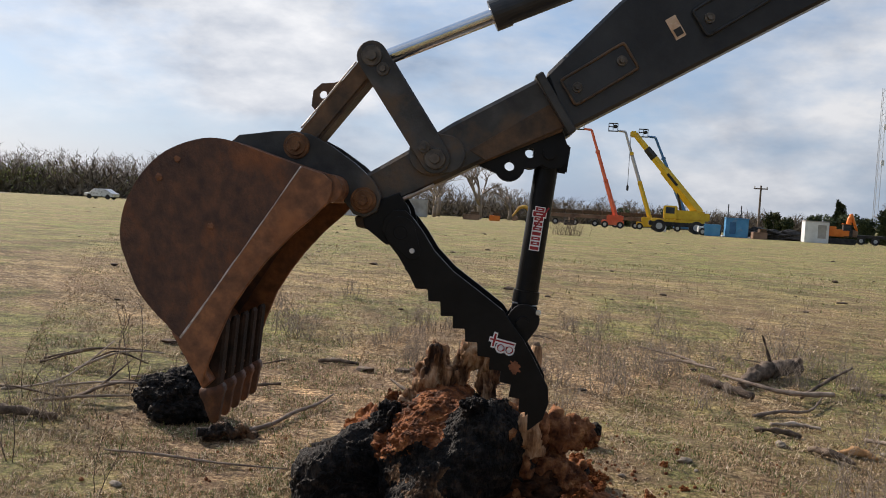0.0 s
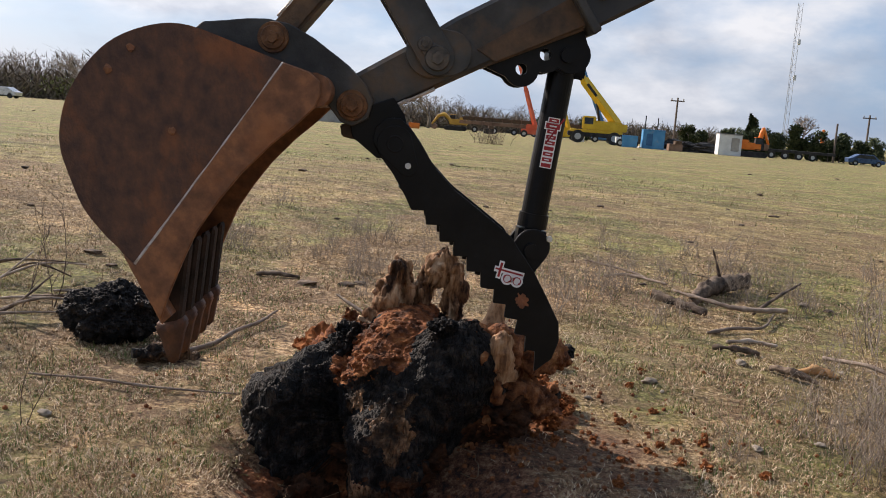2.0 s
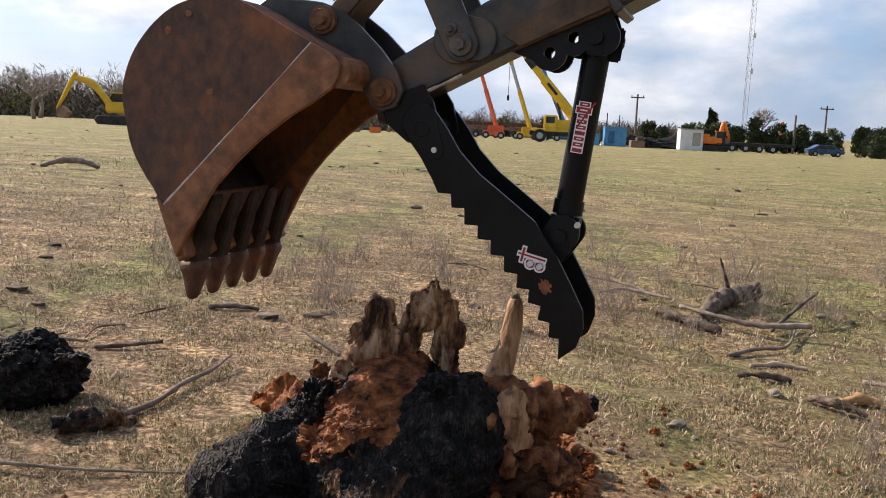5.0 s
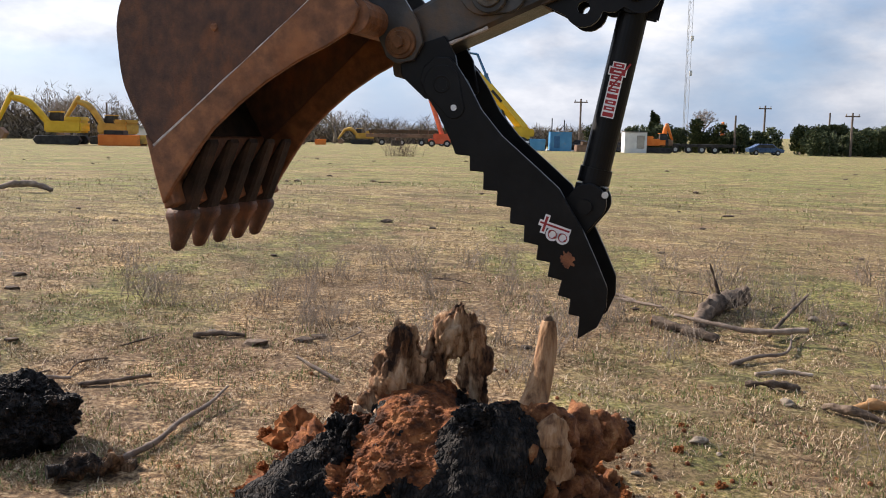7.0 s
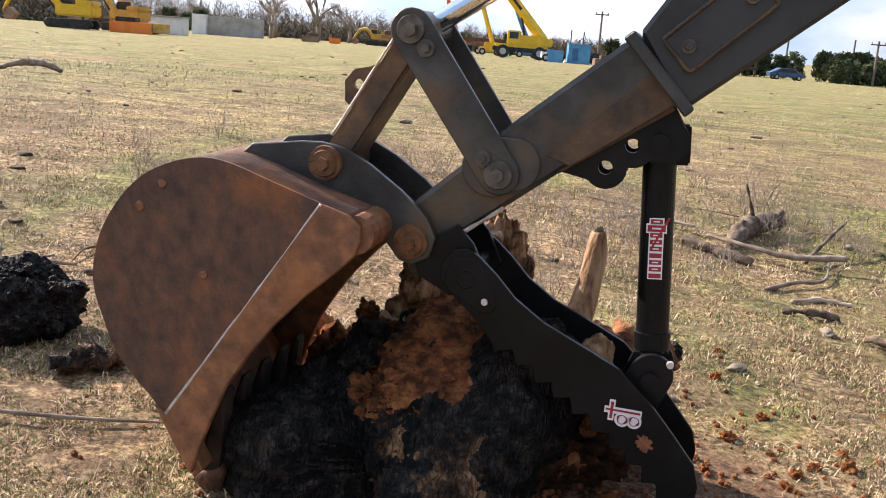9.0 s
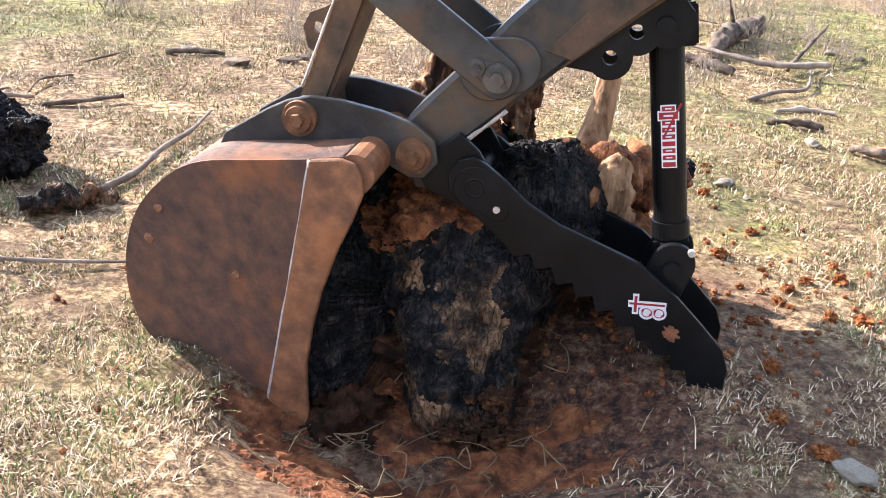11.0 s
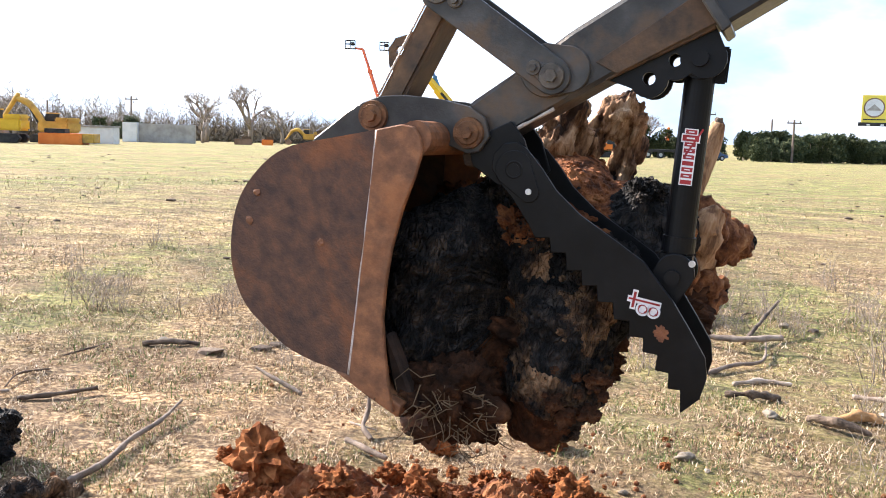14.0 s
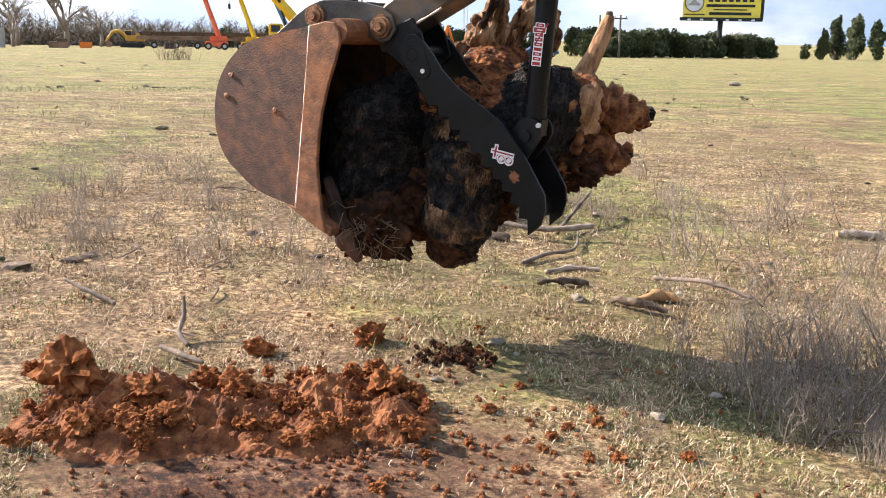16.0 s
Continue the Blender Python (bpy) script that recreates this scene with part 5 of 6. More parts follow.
stick("stick_piece", "short pale stick piece by the soil", [(-1.04, 5.82, 0.03), (-0.94, 5.72, 0.03), (-0.86, 5.66, 0.02)], [0.014, 0.016, 0.011], M_stick, seed=7, group=G)
stick("log", "brown log with an orange sawn end", [(0.70, 8.10, 0.0), (0.88, 7.95, 0.0), (1.08, 7.80, -0.01)], [0.045, 0.045, 0.038], M_stick_dark, 16, 0.3, 8, [0], "log")
stick("weathered_log", "dark grey weathered log lying in weeds", [(1.02, 8.1, -0.03), (1.16, 8.4, 0.0), (1.34, 8.7, 0.01), (1.58, 8.95, 0.02)], [0.05, 0.075, 0.085, 0.085], M_stick_dark, 20, 0.3, 9, None, "log")
stick("branch", "upright dead stub on the weathered log", [(1.32, 8.68, 0.10), (1.28, 8.67, 0.22), (1.23, 8.66, 0.36)], [0.022, 0.016, 0.006], M_stick_dark, 10, 0.3, 10, group=G)
stick("pale_branch", "thick barkless pale branch", [(0.88, 8.22, 0.05), (1.12, 7.98, 0.06), (1.36, 7.86, 0.05), (1.68, 7.82, 0.08)], [0.014, 0.021, 0.026, 0.026], M_stick, 14, 0.25, 11, [-1], group=G)
stick("branch", "dark branch leaning over the logs", [(1.45, 7.9, 0.02), (1.70, 8.25, 0.10), (1.98, 8.68, 0.16)], [0.020, 0.017, 0.013], M_stick_dark, 10, 0.3, 12, group=G)
stick("branch", "thin brown branch by the log pile", [(1.02, 7.30, 0.0), (1.22, 7.42, 0.02), (1.45, 7.55, 0.02), (1.62, 7.95, 0.04)], [0.016, 0.015, 0.012, 0.007], M_stick, 10, 0.3, 13, group=G)
stick("branch", "short brown branch by the logs", [(1.12, 7.12, 0.0), (1.30, 7.16, 0.0), (1.46, 7.1, 0.0)], [0.017, 0.019, 0.013], M_stick, 10, 0.3, 14, group=G)
stick("branch", "grey branch half hidden in weeds", [(0.35, 8.7, 0.02), (0.55, 8.75, 0.04), (0.85, 8.45, 0.05)], [0.014, 0.018, 0.012], M_stick, 10, 0.3, 15, group=G)
stick("branch", "slim pale branch in the grass", [(0.2, 9.4, 0.02), (0.6, 9.0, 0.03), (0.75, 8.7, 0.02)], [0.010, 0.014, 0.010], M_stick, 8, 0.3, 16, group=G)
stick("bark_slab", "dark slab of bark on pale wood", [(1.26, 6.42, 0.01), (1.36, 6.33, 0.02), (1.50, 6.22, 0.01)], [0.022, 0.032, 0.018], M_stick_dark, 12, 0.4, 17, group=G)
stick("wood_chunk", "flat brown rotten wood chunk", [(0.98, 6.85, 0), (1.12, 6.80, 0.01), (1.28, 6.82, 0)], [0.016, 0.026, 0.016], M_stick_dark, 12, 0.4, 18, group=G)
stick("wood_chunk", "orange rotten wood piece", [(1.45, 6.5, 0.0), (1.56, 6.48, 0.01), (1.68, 6.42, 0.0)], [0.02, 0.034, 0.018], M_cut, 12, 0.45, 19, group=G)
stick("branch", "pale forked branch among the weeds", [(1.70, 6.85, 0.02), (1.92, 6.6, 0.05), (2.1, 6.42, 0.02)], [0.018, 0.02, 0.012], M_stick, 10, 0.3, 20, group=G)
stick("log", "short pale log alone in the grass", [(3.62, 7.92, 0.0), (3.80, 7.89, 0.0), (3.98, 7.88, 0.0)], [0.035, 0.04, 0.036], M_stick, 14, 0.25, 21, [0], "log")
stick("branch", "dead branch far out in the pasture", [(-6.9, 14.5, 0.02), (-6.5, 14.6, 0.08), (-6.1, 14.6, 0.02)], [0.03, 0.06, 0.03], M_stick, 10, 0.4, 22, group=G)
stick("branch", "straight grey stick in the grass", [(-3.3, 6.2, 0.0), (-2.9, 6.3, 0.02), (-2.68, 6.36, 0.02)], [0.012, 0.014, 0.01], M_stick, 10, 0.3, 23, group=G)
stick("branch", "short stick by the burnt chunk", [(-2.62, 6.3, 0.0), (-2.45, 6.33, 0.01), (-2.28, 6.42, 0.02)], [0.013, 0.016, 0.012], M_stick_dark, 10, 0.3, 24, group=G)
stick("branch", "charred fallen branch on the grass", [(-3.75, 5.0, 0.0), (-3.45, 5.03, 0.02), (-3.16, 5.07, 0.0)], [0.03, 0.036, 0.022], M_stick_dark, 12, 0.3, 25, group=G)
for k in range(11):
    x, y, a = rnd.uniform(-4.1, -3.3), rnd.uniform(5.1, 6.5), rnd.uniform(-0.4, 0.9)
    ln = rnd.uniform(0.3, 0.8)
    stick("branch", "tangled brushwood branch lying on grass", [(x, y, 0.01), (x + 0.5 * ln * math.cos(a), y + 0.4 * ln * math.sin(a), rnd.uniform(0.03, 0.15)), (x + ln * math.cos(a + 0.3), y + ln * math.sin(a + 0.3), rnd.uniform(0.02, 0.25))], [0.012, 0.010, 0.005], M_stick if k % 2 else M_stick_dark, 8, 0.3, 30 + k, group="brushwood")
for k in range(16):
    x, y, a = rnd.uniform(-3, 3), rnd.uniform(4.6, 10), rnd.uniform(0, 6.28)
    ln = rnd.uniform(0.08, 0.22)
    stick("twig", "small broken twig in the grass", [(x, y, 0.01), (x + ln * math.cos(a), y + ln * math.sin(a), 0.02), (x + 1.8 * ln * math.cos(a + 0.3), y + 1.8 * ln * math.sin(a + 0.3), 0.01)], [0.006, 0.007, 0.004], M_stick if k % 2 else M_stick_dark, 6, 0.3, 60 + k, group="twigs")
# pale roots in the pit
bm = bmesh.new()
for k in range(26):
    p = Vector(on(rnd.uniform(-1.15, -0.3), rnd.uniform(3.75, 4.5), 0.03))
    pts = [p]
    for j in range(5):
        pts.append(pts[-1] + Vector((rnd.gauss(0, 0.05), rnd.gauss(0, 0.04), rnd.gauss(0.006, 0.025))))
        pts[-1].z = max(pts[-1].z, height(pts[-1].x, pts[-1].y) + 0.004)
    tube(pts, [0.0024, 0.0024, 0.002, 0.0017, 0.0014, 0.001], 5, bm=bm, steps=3)
tagged(part("loose_roots", bm, M_root), "pale torn roots in the dug pit", "roots", kind="stuff")


# ---------------------------------------------------------------- weeds and saplings
def weed_mesh(seed, stems, tall, spread, thick):
    r = random.Random(seed)
    bm = bmesh.new()

    def shoot(p, d, ln, th, depth):
        pts, q, v = [p], p.copy(), d.copy()
        for j in range(4):
            v = (v + Vector((r.gauss(0, 0.16), r.gauss(0, 0.16), r.gauss(0.02, 0.08)))).normalized()
            q = q + v * ln / 4
            pts.append(q.copy())
            if depth and r.random() < 0.75:
                w = (v + Vector((r.gauss(0, 0.6), r.gauss(0, 0.6), r.gauss(0.1, 0.3)))).normalized()
                shoot(q.copy(), w, ln * r.uniform(0.25, 0.5), th * 0.6, depth - 1)
        tube(pts, [th * (1 - 0.17 * j) for j in range(5)], 3, bm=bm, steps=1)
    for k in range(stems):
        a = r.uniform(0, 6.28)
        shoot(Vector((r.gauss(0, spread), r.gauss(0, spread), -0.01)), Vector((0.35 * math.cos(a), 0.35 * math.sin(a), 1)).normalized(), tall * r.uniform(0.5, 1.0), thick, 2)
    return bm


weeds = []
for k in range(5):
    ob = part("dry_weed", weed_mesh(100 + k, 20, 0.36, 0.11, 0.0034), M_twig)
    tagged(ob, "tangled dry grey weed clump in the pasture", "weed", "dry weeds")
    weeds.append(ob)
patches = [(1.95, 5.5, 0.32, 0.35, 15), (1.5, 4.85, 0.28, 0.2, 10), (2.3, 5.9, 0.45, 0.7, 10), (2.6, 5.0, 0.35, 0.4, 9), (1.5, 5.0, 0.35, 0.25, 5), (1.5, 8.7, 0.6, 0.5, 14), (-0.5, 8.1, 1.2, 0.5, 34), (0.2, 9.6, 1.0, 0.6, 12), (-2.2, 8.8, 1.2, 0.8, 10), (3.3, 8.6, 1.0, 1.2, 12), (-3.4, 5.0, 0.4, 0.5, 5)]
seq = 0
for x0, y0, sx, sy, cnt in patches:
    for k in range(cnt):
        x, y, s = rnd.gauss(x0, sx), rnd.gauss(y0, sy), rnd.uniform(0.55, 1.05) * (1.15 if x0 > 2 else 0.75)
        m = Matrix.Translation(on(x, y, 0)) @ Matrix.Rotation(rnd.uniform(0, 6.28), 4, "Z") @ Matrix.Diagonal((s, s, s, 1))
        if seq < 5:
            weeds[seq].matrix_basis = m
        else:
            copy_thing(weeds[seq % 5], Matrix()).matrix_basis = m
        seq += 1
sap = None
for x, y, s in ((-3.29, 5.80, 1.0), (-3.12, 5.86, 1.15), (-2.95, 4.35, 0.9), (-2.35, 4.12, 0.7), (1.62, 4.35, 0.6), (2.55, 4.95, 0.8), (-3.6, 5.4, 0.8)):
    if sap is None:
        sap = tagged(part("bare_sapling", weed_mesh(300, 2, 0.85, 0.03, 0.0040), M_stick_dark), "thin leafless sapling standing in the pasture", "sapling", "bare saplings")
        o = sap
    else:
        o = copy_thing(sap, Matrix())
    o.matrix_basis = Matrix.Translation(on(x, y, 0)) @ Matrix.Rotation(x * 5, 4, "Z") @ Matrix.Diagonal((s, s, s, 1))


# ---------------------------------------------------------------- grass
def blades(name, label, count, material, y_max, length, green, seed):
    """Short bent blades, one quad and a tip each, joined; thinner on the ground further out."""
    r = np.random.RandomState(seed)
    y = 3.0 + (y_max - 3.0) * r.rand(count) ** 1.5
    x = -0.35 + (r.rand(count) * 2 - 1) * (0.52 * y + 0.6)
    keep = []
    for i in range(count):
        n0 = noise.noise((x[i] * 3.4, y[i] * 3.4, 2.0)) + 0.7 * noise.noise((x[i] * 9.0, y[i] * 9.0, 6.0))
        n1 = noise.noise((x[i] * 0.8, y[i] * 0.5, 9.0)) + 0.5 * noise.noise((x[i] * 2.6, y[i] * 2.2, 5.0))
        d = math.hypot(x[i] + 0.35, (y[i] - 4.8) * 1.1) + 0.45 * noise.noise((x[i] * 2, y[i] * 2, 1.0))
        d2 = math.hypot(x[i] + 0.85, (y[i] - 4.1) * 1.3) + 0.3 * noise.noise((x[i] * 3, y[i] * 3, 4.0))
        bare = (d < 1.0 and r.rand() > max(0.06, (d - 0.5) * 1.8)) or (d2 < 0.75 and r.rand() > max(0.03, (d2 - 0.5) * 2))
        if bare or r.rand() > 1.05 - sstep(5.0, y_max, y[i]) or n0 < 0.02 - 0.35 * r.rand():
            continue
        if green and n1 < 0.24 - 0.3 * r.rand():
            continue
        keep.append(i)
    x, y = x[keep], y[keep]
    c = len(x)
    z = np.array([height(a, b) for a, b in zip(x, y)])
    a, ln = r.rand(c) * 6.283, length * (0.3 + 1.2 * r.rand(c) ** 2)
    lean, w = 0.45 + 0.52 * r.rand(c), 0.0010 + 0.00016 * y
    if green:
        lean = 0.25 + 0.6 * r.rand(c)
    dx, dy, dz = np.cos(a) * lean * ln, np.sin(a) * lean * ln, (1.06 - lean) * ln
    px, py = -np.sin(a) * w, np.cos(a) * w
    v = np.empty((c, 5, 3), np.float32)
    v[:, 0] = np.stack([x - px, y - py, z - 0.004], 1)
    v[:, 1] = np.stack([x + px, y + py, z - 0.004], 1)
    v[:, 2] = np.stack([x + 0.5 * dx + px * 0.8, y + 0.5 * dy + py * 0.8, z + 0.62 * dz], 1)
    v[:, 3] = np.stack([x + 0.5 * dx - px * 0.8, y + 0.5 * dy - py * 0.8, z + 0.62 * dz], 1)
    v[:, 4] = np.stack([x + dx, y + dy, z + dz], 1)
    base = np.arange(c)[:, None] * 5
    idx = np.concatenate([base + [0, 1, 2, 3], base + [3, 2, 4]], 1).astype(np.int32).ravel()
    me = bpy.data.meshes.new(name)
    me.vertices.add(c * 5)
    me.vertices.foreach_set("co", v.ravel())
    me.loops.add(c * 7)
    me.loops.foreach_set("vertex_index", idx)
    me.polygons.add(c * 2)
    st = (np.arange(c)[:, None] * 7 + [0, 4]).astype(np.int32).ravel()
    me.polygons.foreach_set("loop_start", st)
    me.update(calc_edges=True)
    me.materials.append(material)
    tagged(new(name, me), label, "grass", kind="stuff")


blades("dry_grass", "short matted dry straw grass", 620000, M_grass, 13.0, 0.036, False, 1)
blades("far_dry_grass", "tufts of dry grass further out in the pasture", 70000, M_grass, 48.0, 0.085, False, 3)
blades("far_green_grass", "tufts of green grass further out in the pasture", 60000, M_green, 48.0, 0.070, True, 4)
blades("green_grass", "patches of short new green grass", 170000, M_green, 13.0, 0.030, True, 2)


# ---------------------------------------------------------------- falling clods
falling, FALL_FROM = [], []
_r = random.Random(11)
for k in range(64):
    s = 0.006 + 0.026 * _r.random() ** 2
    ob = part("falling_clod", lump((s, s * 0.7, s * 0.9), 3, 0.8, 4.0, k + 70, ridges=0.08), M_dsoil)
    tagged(ob, "crumbling clod of dark red soil from the stump", "clod", "clods falling off the stump")
    falling.append(ob)
    FALL_FROM.append((_r.uniform(-0.14, 0.06), _r.uniform(-0.42, -0.28), _r.uniform(-0.22, -0.06)))


# ---------------------------------------------------------------- the yard beyond the pasture
def put(x, y, turn=0.0, s=1.0, dz=0.0):
    return Matrix.Translation((x, y, height(x, y, False) + dz)) @ Matrix.Rotation(radians(turn), 4, "Z") @ Matrix.Diagonal((s, s, s, 1))


def wheel(parent, x, y, r, w=0.35):
    t = part("wheel", rod((x, y - w / 2, r), (x, y + w / 2, r), r, seg=20), M_dark, parent)
    part("hub", rod((x, y - w / 2 - 0.02, r), (x, y - w / 2, r), r * 0.5, seg=14), M_gal, t)
    return t


def beam(a, b, s0, s1, bm=None):
    """A square box boom from a to b."""
    return rod(a, b, s0 * 0.7071, s1 * 0.7071, 4, bm)


def boom_lift(x, y, dx, tall, paint, upper, label):
    e = tagged(new("boom_lift"), label, "boom lift", "raised boom lifts")
    part("chassis", box(3.2, 2.2, 0.7, (0, 0, 0.8), 0.1), paint, e)
    for wx in (-1.1, 1.1):
        for wy in (-1.0, 1.0):
            wheel(e, wx, wy, 0.5)
    part("turntable", box(2.4, 1.6, 0.8, (0.3, 0, 1.5), 0.12), paint, e)
    p0, p3 = Vector((0.4, 0, 1.6)), Vector((dx, 0, tall))
    p1, p2 = p0.lerp(p3, 0.42), p0.lerp(p3, 0.75)
    part("lower_boom", beam(p0, p1, 0.50, 0.46), paint, e)
    part("middle_boom", beam(p1, p2, 0.38, 0.36), upper, e)
    part("upper_boom", beam(p2, p3, 0.28, 0.26), upper, e)
    for p in (p1, p2):
        part("collar", box(0.62, 0.62, 0.5, p, 0.05), paint, e)
    tip = p3 + Vector((-1.1, 0, 0.12))
    part("jib", beam(p3, tip, 0.26, 0.2), upper if upper is not M_dark else paint, e)
    bk = part("basket", box(1.5, 0.8, 0.12, tip + Vector((-0.7, 0, -0.1)), 0.02), M_dark, e, "dark work platform")
    for px in (-1.4, -0.75, -0.05):
        for py in (-0.38, 0.38):
            c = tip + Vector((px, py, 0))
            part("rail_post", rod(c, c + Vector((0, 0, 1.05)), 0.05, seg=6), M_dark, bk)
    for zz in (0.55, 1.05):
        for py in (-0.38, 0.38):
            part("rail", rod(tip + Vector((-1.42, py, zz)), tip + Vector((-0.03, py, zz)), 0.05, seg=6), M_dark, bk)
    part("control_box", box(0.5, 0.4, 0.5, tip + Vector((-0.4, 0, 0.6)), 0.04), M_dark, bk)
    e.matrix_basis = put(x, y)
    return e


boom_lift(-2.4, 145, -3.9, 14.1, M_redlift, M_redlift, "red-orange boom lift with its boom raised high")
boom_lift(2.6, 150, -4.1, 14.5, M_yellow, M_gal, "yellow and grey boom lift with its boom raised high")
boom_lift(8.2, 152, -5.2, 14.0, M_liftblue, M_liftblue, "deep blue boom lift with its boom raised high")


def make_crane():
    e = tagged(new("mobile_crane"), "yellow rough-terrain crane with its boom raised", "crane")
    part("carrier", box(7.2, 2.4, 0.6, (0, 0, 1.15), 0.1), M_dark, e)
    part("deck", box(6.6, 2.4, 0.35, (0, 0, 1.55), 0.06), M_yellow, e)
    for wx in (-2.3, 2.3):
        for wy in (-1.15, 1.15):
            wheel(e, wx, wy, 0.82, 0.6)
    part("superstructure", box(3.6, 2.0, 1.25, (1.4, 0, 2.3), 0.12), M_yellow, e)
    part("counterweight", box(1.3, 2.2, 1.0, (3.2, 0, 2.2), 0.12), M_yellow, e)
    cab = part("cab", box(1.7, 1.0, 1.7, (-1.0, -0.7, 2.6), 0.12), M_yellow, e)
    part("window", box(1.1, 0.04, 0.8, (-1.05, -1.21, 2.85)), M_glass, cab)
    a, b = Vector((2.6, 0.1, 2.6)), Vector((-6.0, 0.1, 12.3))
    part("boom_base", beam(a, a.lerp(b, 0.55), 0.95, 0.85), M_yellow, e)
    part("boom_middle", beam(a.lerp(b, 0.55), a.lerp(b, 0.8), 0.66, 0.62), M_yellow, e)
    part("boom_wear_band", beam(a.lerp(b, 0.70), a.lerp(b, 0.82), 0.70, 0.64), M_dark, e, "dark boom section")
    part("boom_tip", beam(a.lerp(b, 0.8), b, 0.52, 0.5), M_yellow, e)
    mid = a.lerp(b, 0.42)
    part("boom_lettering", box(1.9, 0.02, 0.34, mid + Vector((0, -0.66, 0.05)), turn=Matrix.Rotation(math.atan2(9.7, 8.6), 4, "Y")), M_dark, e, "dark illegible lettering bar")
    part("boom_head", box(0.9, 0.7, 0.8, b + Vector((-0.2, 0, 0)), 0.15), M_yellow, e)
    part("lift_cylinder", rod((0.4, 0.1, 2.4), a.lerp(b, 0.35), 0.16), M_dark, e)
    h = b + Vector((-0.55, 0, 0))
    part("hoist_rope", rod(h, h - Vector((0, 0, 6.6)), 0.035, seg=5), M_dark, e)
    part("hook_block", box(0.3, 0.25, 0.75, h - Vector((0, 0, 6.9)), 0.08), M_dark, e)
    e.matrix_basis = put(6.0, 128)


make_crane()


def digger(x, y, turn, s, paint, label, boom, stick_end, tilt_bucket=True):
    """A tracked excavator seen from its side: x forward."""
    e = tagged(new("parked_excavator"), label, "excavator", "parked machines")
    for yy in (-1.0, 1.0):
        pts = [(-1.9, 0.05), (1.9, 0.05), (2.2, 0.45), (1.9, 0.85), (-1.9, 0.85), (-2.2, 0.45)]
        part("track", prism(pts, yy - 0.3, yy + 0.3, 0.05), M_dark, e)
    part("house", box(3.4, 2.4, 1.05, (-0.5, 0, 1.65), 0.15), paint, e)
    part("engine_cover", box(1.5, 2.3, 0.45, (-1.45, 0, 2.35), 0.12), paint, e)
    cab = part("cab", prism([(0.2, 1.2), (1.55, 1.2), (1.5, 2.2), (1.15, 2.95), (0.2, 2.95)], -1.15, -0.2, 0.06), M_dark, e)
    part("cab_window", box(0.9, 0.03, 1.0, (0.72, -1.17, 2.3)), M_glass, cab)
    part("cab_roof", box(1.2, 0.98, 0.1, (0.68, -0.68, 3.0), 0.03), paint, cab)
    a, b, c = Vector((1.0, 0.2, 1.8)), Vector((boom[0], 0.2, boom[1])), Vector((stick_end[0], 0.2, stick_end[1]))
    k = a.lerp(b, 0.5) + Vector((0, 0, 0.7))
    part("boom", tube([a, k, b], [0.30, 0.38, 0.24], 6, steps=4), paint, e)
    part("stick", tube([b + (b - c) * 0.15, b, c], [0.16, 0.28, 0.15], 6, steps=3), paint, e)
    part("boom_cylinder", rod(a + Vector((0.5, 0, -0.2)), k + Vector((0.1, 0, -0.3)), 0.09), M_dark, e)
    bk = prism([(0, 0), (0.25, -0.75), (-0.35, -1.1), (-0.95, -0.8), (-0.7, -0.1)], -0.45, 0.45, 0.05)
    ob = part("bucket", bk, M_steelbrown, e)
    ob.matrix_basis = Matrix.Translation(c - Vector((0, 0.2, 0))) @ Matrix.Rotation(radians(25), 4, "Y")
    e.matrix_basis = put(x, y, turn, s)
    return e


digger(-36.6, 92, 180, 1.0, M_yellow, "yellow excavator parked with its boom folded down", (4.6, 4.3), (6.2, 1.3))
digger(-33.5, 97, 165, 0.95, M_dullyellow, "ochre excavator parked behind another one", (4.2, 4.4), (6.6, 1.2))
digger(23.6, 118, 0, 0.78, M_orange, "small orange excavator with its boom folded", (1.5, 4.2), (2.4, 2.0))
digger(37.5, 141, 60, 0.88, M_orange, "orange excavator on a dark trailer", (1.2, 4.6), (1.8, 2.2))
digger(-15.0, 160, 180, 0.85, M_dullyellow, "ochre backhoe standing in the yard", (3.4, 2.6), (4.6, 0.9))


def block(name, label, category, sx, sy, sz, x, y, turn, paint, extras=()):
    e = tagged(part(name, box(sx, sy, sz, (0, 0, sz / 2), 0.05), paint), label, category)
    for nm, dims, at, m_ in extras:
        part(nm, box(*dims, at, 0.03), m_, e)
    e.matrix_basis = put(x, y, turn)
    return e


block("white_container", "white box container beside a small excavator", "container", 2.6, 2.4, 2.4, 20.9, 118, 0, M_lightbox, [("dark_door", (0.9, 0.05, 1.5), (0.55, -1.22, 1.3), M_conc), ("roof_edge", (2.7, 2.5, 0.1), (0, 0, 2.44), M_conc)])
block("blue_tank_unit", "weathered blue steel tank unit", "tank unit", 2.6, 2.4, 2.2, 12.6, 122, 0, M_blue, [("top_rail", (2.7, 2.5, 0.12), (0, 0, 2.26), M_blue), ("side_door", (0.7, 0.06, 1.4), (-0.5, -1.22, 1.1), M_liftblue), ("skid", (3.2, 2.2, 0.2), (0, 0, 0.05), M_lightbox), ("stack", (0.12, 0.12, 1.9), (-1.0, 0.3, 3.0), M_dark), ("stack", (0.12, 0.12, 1.6), (0.5, 0.3, 3.0), M_dark)])
